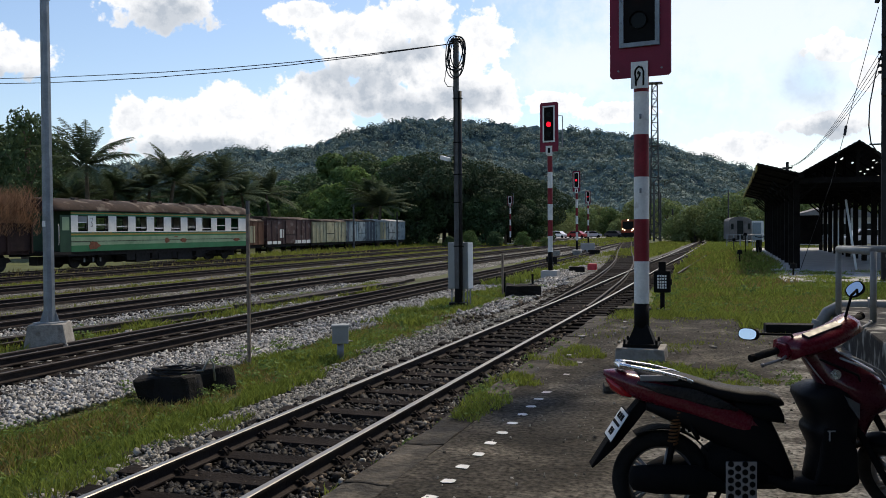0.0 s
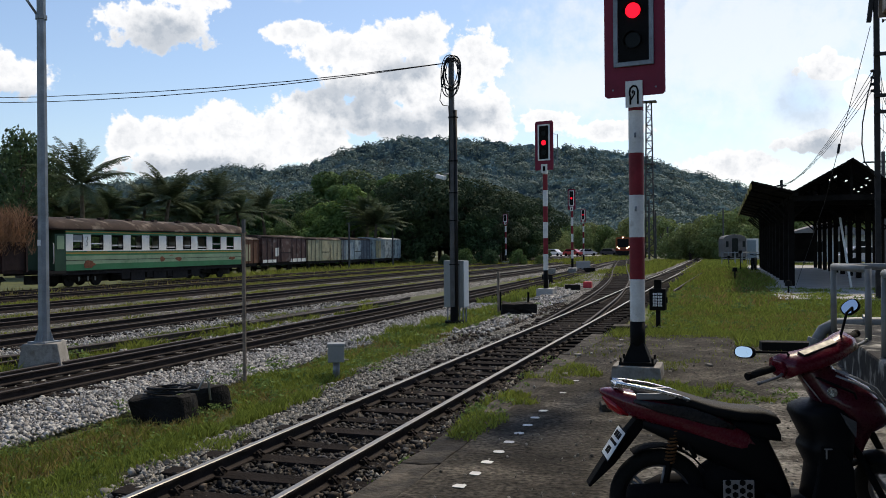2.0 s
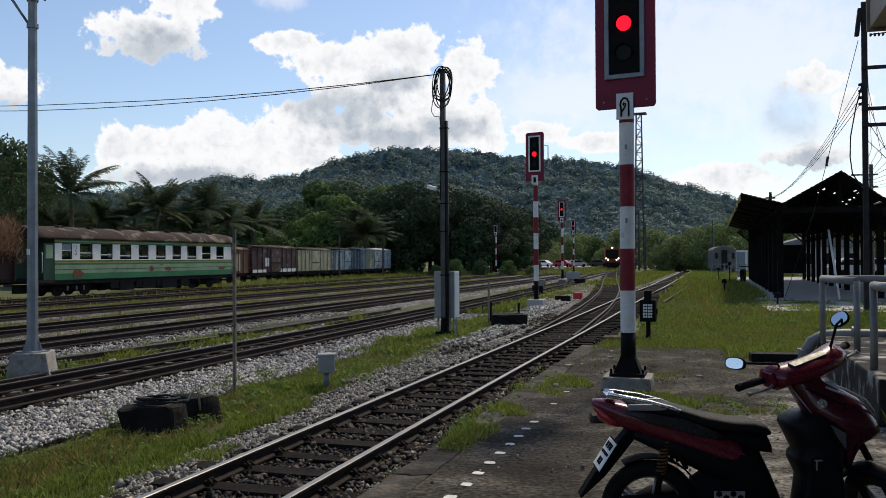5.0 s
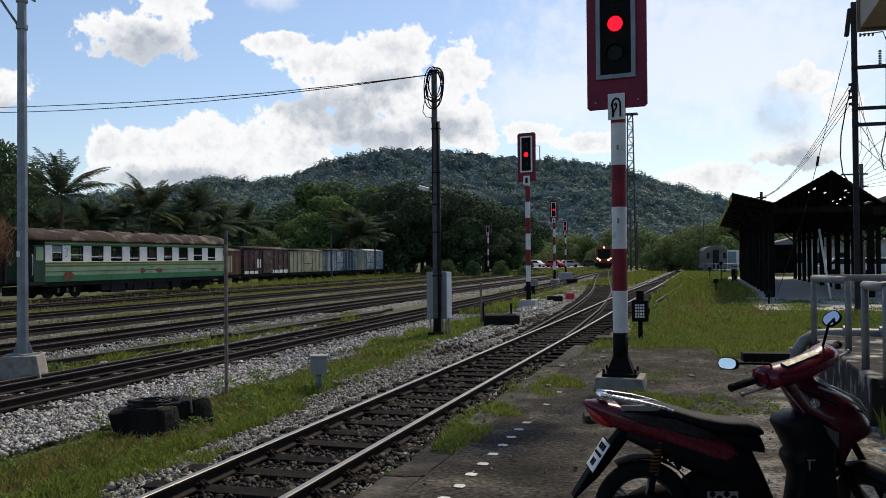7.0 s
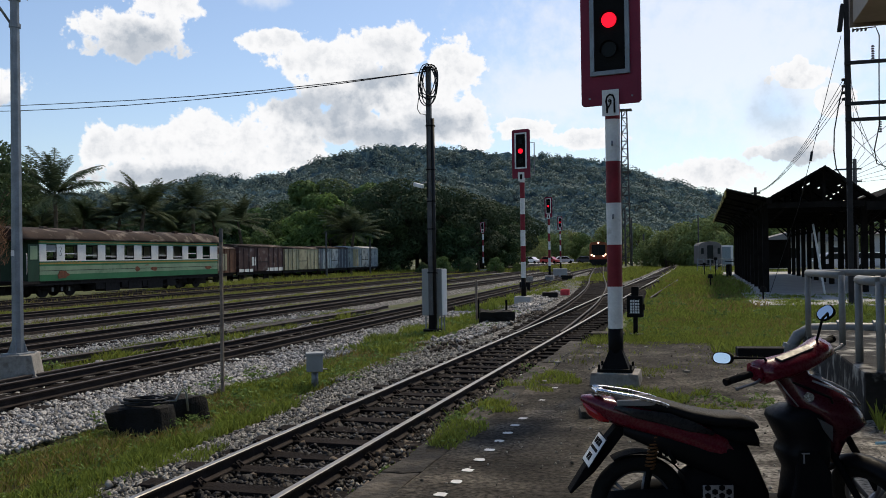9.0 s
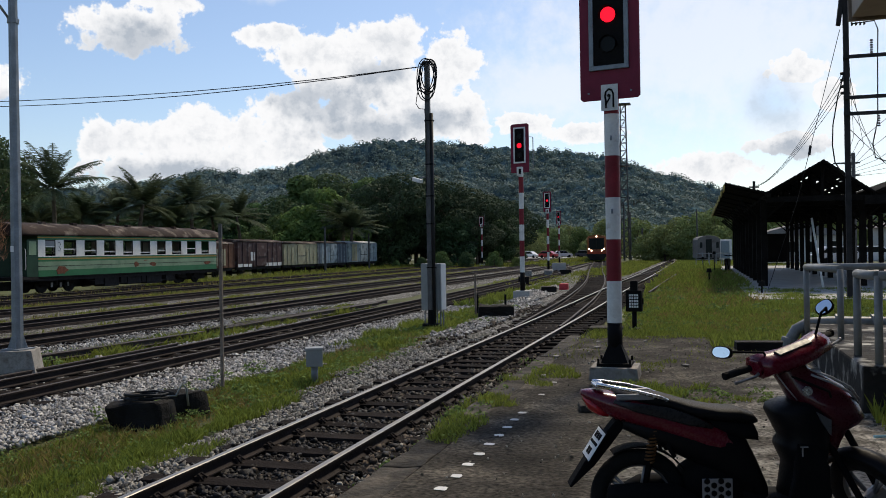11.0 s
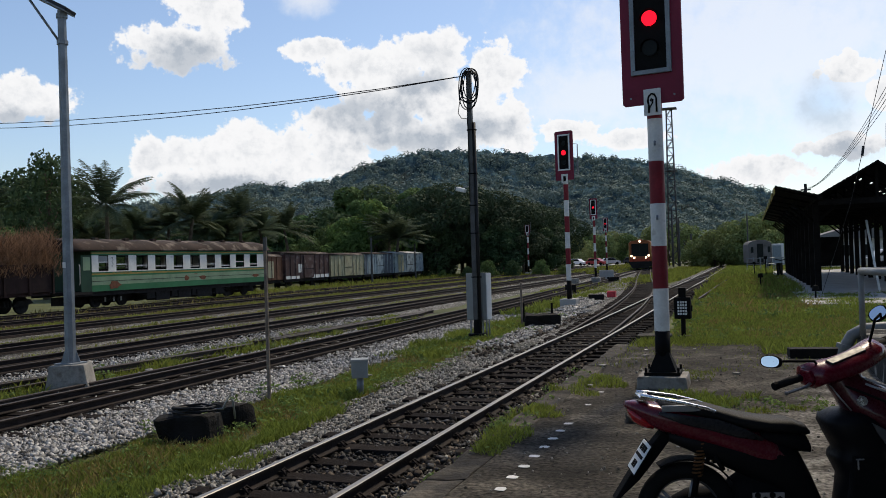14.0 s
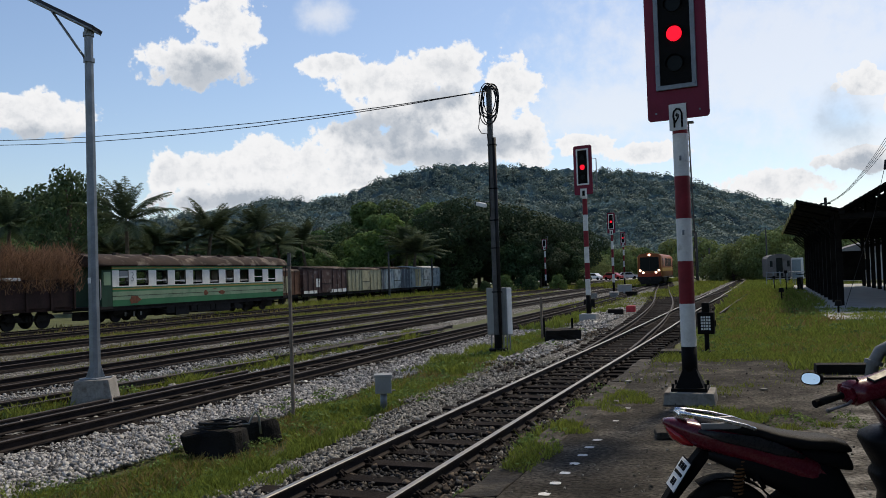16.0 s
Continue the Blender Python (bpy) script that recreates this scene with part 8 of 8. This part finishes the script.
stones("oily_stones", [(-4.14, -3.2, 3.0, 12.0, -0.37, 700), (-4.14, -3.2, 12.0, 24.0, -0.37, 260), (-3.05, -2.45, 3.2, 12.0, -0.345, 420), (-4.55, -4.3, 3.0, 14.0, -0.345, 260)], M_STONE_DARK, "dark oily stones between the near rails", 2, 0.023)

stones("turnout_stones", [(-5.95, -5.15, 19.0, 26.0, -0.33, 220), (-6.35, -5.45, 26.0, 32.0, -0.33, 180), (-6.9, -5.9, 32.0, 38.0, -0.33, 140), (-7.7, -6.6, 38.0, 46.0, -0.33, 110)], M_STONE_PALE, "pale stones heaped beside the turnout", 41, 0.027)
stones("scattered_stones", [(-4.14, -3.2, 3.0, 22.0, -0.35, 24), (-3.05, -2.4, 3.2, 16.0, -0.335, 110), (-5.5, -5.0, 17.0, 30.0, -0.33, 60)], mat("loose_stone_brown", (0.085, 0.068, 0.052), 0.9, vary=0.2, islands=0.8, bump=0.2, fine=80), "brownish stones strewn over the near track", 21)
stones("platform_grit", [(-2.0, 1.6, 3.4, 9.0, 0.003, 26), (-2.1, 1.8, 9.0, 16.4, 0.003, 26)], M_STONE, "small grit and chips lying on the platform", 23, 0.006)


def blades(name, regions, material, label, seed, patch=0.0):
    """Grass blades, thin bent triangles; regions: x0, x1, y0, y1, z, per square metre, height, width."""
    rng = np.random.default_rng(seed)
    out = []
    for x0, x1, y0, y1, z, per, h, w in regions:
        k = int((x1 - x0) * (y1 - y0) * per)
        x, y = rng.uniform(x0, x1, k), rng.uniform(y0, y1, k)
        edge = np.minimum(np.minimum(x - x0, x1 - x), np.minimum(y - y0, y1 - y))
        den = np.array([noise.noise((a * 0.9, b * 0.7, seed)) + 0.5 * noise.noise((a * 3, b * 2.5, seed + 3)) for a, b in zip(x, y)])
        keep = den > patch - 0.35 + 0.6 * np.clip(1 - edge / 0.35, 0, 1)
        x, y, den = x[keep], y[keep], den[keep]
        k = len(x)
        hh = h * rng.uniform(0.4, 1.25, k) * (0.75 + 0.7 * np.clip(den, -0.3, 0.6))
        a = rng.uniform(0, math.tau, k)
        dx, dy = np.cos(a) * w, np.sin(a) * w
        lean = rng.normal(0, 0.38, (k, 2)) * hh[:, None]
        q = np.zeros((k, 4, 3))
        q[:, 0] = np.stack([x - dx, y - dy, np.full(k, z)], 1)
        q[:, 1] = np.stack([x + dx, y + dy, np.full(k, z)], 1)
        q[:, 2] = np.stack([x + dx * 0.6 + lean[:, 0] * 0.45, y + dy * 0.6 + lean[:, 1] * 0.45, z + hh * 0.6], 1)
        q[:, 3] = np.stack([x + lean[:, 0], y + lean[:, 1], z + hh], 1)
        out.append(q)
    me = tri_mesh(name, np.concatenate(out), 4, material)
    tagged(new(name, me), label, "grass", kind="stuff")


blades("lawn_grass", [(-1.6, 9.0, 16.2, 22.0, -0.06, 1150, 0.125, 0.008), (-1.8, 9.0, 22.0, 34.0, -0.06, 620, 0.16, 0.012), (-2.0, 2.0, 34.0, 60.0, -0.08, 190, 0.26, 0.026), (-2.0, 1.6, 60, 100, -0.15, 70, 0.3, 0.05),
                      (0.2, 9.0, 14.6, 16.2, -0.05, 520, 0.16, 0.011), (1.5, 4.0, 7.2, 9.0, 0.0, 500, 0.2, 0.010)], M_GRASS, "bright green lawn grass beyond the platform", 3, -0.75)
blades("lawn_dry_grass", [(-1.6, 9.0, 16.4, 24.0, -0.06, 240, 0.12, 0.008), (-1.8, 2.0, 24.0, 60.0, -0.07, 60, 0.22, 0.018)], M_GRASS_DRY, "yellowish dry blades among the lawn", 4, -0.2)
blades("trackside_grass", [(-6.95, -5.3, 4.0, 9.5, -0.42, 2400, 0.085, 0.006), (-7.0, -5.55, 9.5, 17.0, -0.42, 1600, 0.12, 0.008), (-7.6, -5.9, 17.0, 30.0, -0.42, 560, 0.2, 0.015), (-8.6, -7.2, 30.0, 48.0, -0.42, 260, 0.24, 0.022)],
       M_GRASS, "green grass strip between the tracks", 5, 0.06)
blades("verge_grass", [(-5.7, -4.62, 3.6, 6.4, -0.37, 3000, 0.075, 0.006), (-5.7, -4.9, 6.2, 8.0, -0.37, 2800, 0.08, 0.006), (-5.6, -5.15, 7.8, 10.0, -0.37, 2200, 0.09, 0.006), (-5.55, -5.1, 7.2, 12.0, -0.36, 2000, 0.10, 0.006), (-4.85, -4.6, 7.4, 8.3, -0.34, 1600, 0.08, 0.006), (-1.05, 0.05, 9.3, 10.4, 0.0, 2600, 0.09, 0.006), (-2.3, -1.9, 6.9, 8.3, 0.0, 1500, 0.07, 0.006), (-7.6, -6.7, 4.5, 8.2, -0.40, 1300, 0.10, 0.006)], M_GRASS, "tufts of green grass creeping over stone and concrete", 15, -0.05)
blades("trackside_dry_grass", [(-6.9, -5.35, 4.0, 14.0, -0.42, 800, 0.10, 0.006), (-7.0, -5.4, 14.0, 30.0, -0.42, 300, 0.13, 0.010)], M_GRASS_DRY, "yellowish blades in the grass strip", 6, 0.06)
blades("weeds", [(-12.4, -10.9, 9.0, 30.0, -0.40, 420, 0.2, 0.012), (-16.8, -15.9, 12, 60, -0.42, 130, 0.13, 0.016), (-20.9, -19.7, 14, 90, -0.42, 150, 0.14, 0.02), (-26.2, -24.6, 18, 100, -0.42, 150, 0.16, 0.022),
                 (-30.2, -29.0, 22, 100, -0.44, 80, 0.2, 0.025), (-36.2, -31.0, 51.5, 110, -0.55, 60, 0.55, 0.04), (-45, -22, 98, 112, -0.5, 24, 0.5, 0.06), (-12.0, -6.5, 48, 62, -0.45, 60, 0.2, 0.03), (-9.5, -4.9, 62, 130, -0.47, 60, 0.3, 0.05), (-24, -13.5, 100, 185, -0.47, 16, 0.4, 0.08), (-3.0, 8, 60, 130, -0.4, 30, 0.3, 0.06)], M_GRASS, "green weeds between the yard tracks", 7, 0.02)
blades("weeds_dry", [(-16.6, -15.8, 10, 60, -0.42, 60, 0.14, 0.014), (-20.8, -19.4, 12, 80, -0.42, 60, 0.16, 0.018), (-26.4, -24.2, 16, 100, -0.42, 60, 0.16, 0.022), (-34, -29.4, 24, 110, -0.45, 26, 0.3, 0.03)], M_GRASS_DRY, "dry weeds between the yard tracks", 8, 0.1)
blades("platform_weeds", [(-0.8, 0.8, 9.0, 9.95, 0.0, 2600, 0.07, 0.006), (-2.35, -1.75, 7.0, 9.6, 0.0, 2600, 0.08, 0.006), (-2.35, -1.45, 9.9, 12.4, 0.0, 1500, 0.08, 0.006), (-2.8, -2.35, 3.5, 13.0, -0.33, 700, 0.13, 0.007),
                          (-1.5, -0.3, 11.4, 12.8, 0.0, 700, 0.06, 0.006), (-5.1, -4.5, 5.0, 6.5, -0.34, 700, 0.10, 0.006), (-2.3, 1.5, 12.5, 16.6, 0.0, 50, 0.05, 0.007), (-2.3, 2.0, 15.6, 17.4, -0.03, 900, 0.13, 0.008)], M_GRASS, "weeds in the cracks of the platform", 9, 0.12)


def leafy_weeds(name, regions, material, label, seed):
    """Low weeds with broad leaves; regions: x0, x1, y0, y1, z, clumps, radius, leaf."""
    rng = np.random.default_rng(seed)
    out = []
    for x0, x1, y0, y1, z, clumps, r, leaf in regions:
        blobs = np.column_stack([rng.uniform(x0, x1, clumps), rng.uniform(y0, y1, clumps), np.full(clumps, z), r * rng.lognormal(0, 0.4, clumps)])
        q = leaf_cloud(rng, blobs, clumps * 26, leaf, 0.7)
        out.append(q[q[:, :, 2].min(1) > z - 0.02])
    tagged(new(name, tri_mesh(name, np.concatenate(out), 4, material)), label, "weeds", kind="stuff")


leafy_weeds("leafy_weeds", [(-6.7, -4.8, 4.2, 7.0, -0.38, 120, 0.075, 0.018), (-6.8, -5.2, 7.0, 9.5, -0.40, 130, 0.085, 0.02), (-6.8, -5.4, 9.5, 17.0, -0.40, 230, 0.10, 0.028), (-7.1, -5.5, 17.0, 30.0, -0.40, 170, 0.14, 0.045), (-7.6, -6.8, 9.0, 14.0, -0.38, 40, 0.10, 0.03),
                            (-2.5, -2.0, 7.0, 12.5, -0.02, 40, 0.07, 0.02), (-2.75, -2.4, 3.6, 13.0, -0.32, 50, 0.07, 0.02), (-1.1, 0.7, 9.3, 10.2, 0.0, 60, 0.06, 0.018), (-1.6, 5.0, 16.3, 20.0, -0.04, 210, 0.09, 0.03), (-1.8, 4.0, 20.0, 34.0, -0.04, 260, 0.12, 0.05), (-12.3, -11.0, 9.0, 30.0, -0.38, 120, 0.12, 0.04)], M_LEAF_SUN, "low broad-leaved weeds in the grass", 31)


def litter():
    rng = random.Random(6)
    for k, (x, y) in enumerate(((-1.1, 12.9), (-1.6, 14.2), (-0.9, 15.2), (-1.35, 13.6), (-0.2, 12.2), (0.9, 8.3), (0.7, 6.9), (-2.05, 12.9), (-1.9, 10.9), (-6.3, 14.0), (-2.7, 11.6))):
        bm = B()
        s = rng.uniform(0.035, 0.075)
        box(bm, -s, s, -s * 0.7, s * 0.7, 0, 0.02, 0.005)
        for v in bm.verts:
            v.co += Vector((noise.noise(v.co * 30 + Vector((k, 0, 0))), noise.noise(v.co * 30), 0)) * 0.02
        ob = thing("scrap", "small pale scrap of paper or stone", "litter", pose(x, y, 0.012 if x > -2.2 and x < 3 else -0.33, 0, 0, rng.uniform(0, 180)), "litter")
        part("piece", bm, M_CONC, ob)


litter()


def motions():
    """Keys what moves: the train that draws nearer and swings over to the second track."""
    for ob, rows in MOVES:
        walk(ob, rows)


motions()
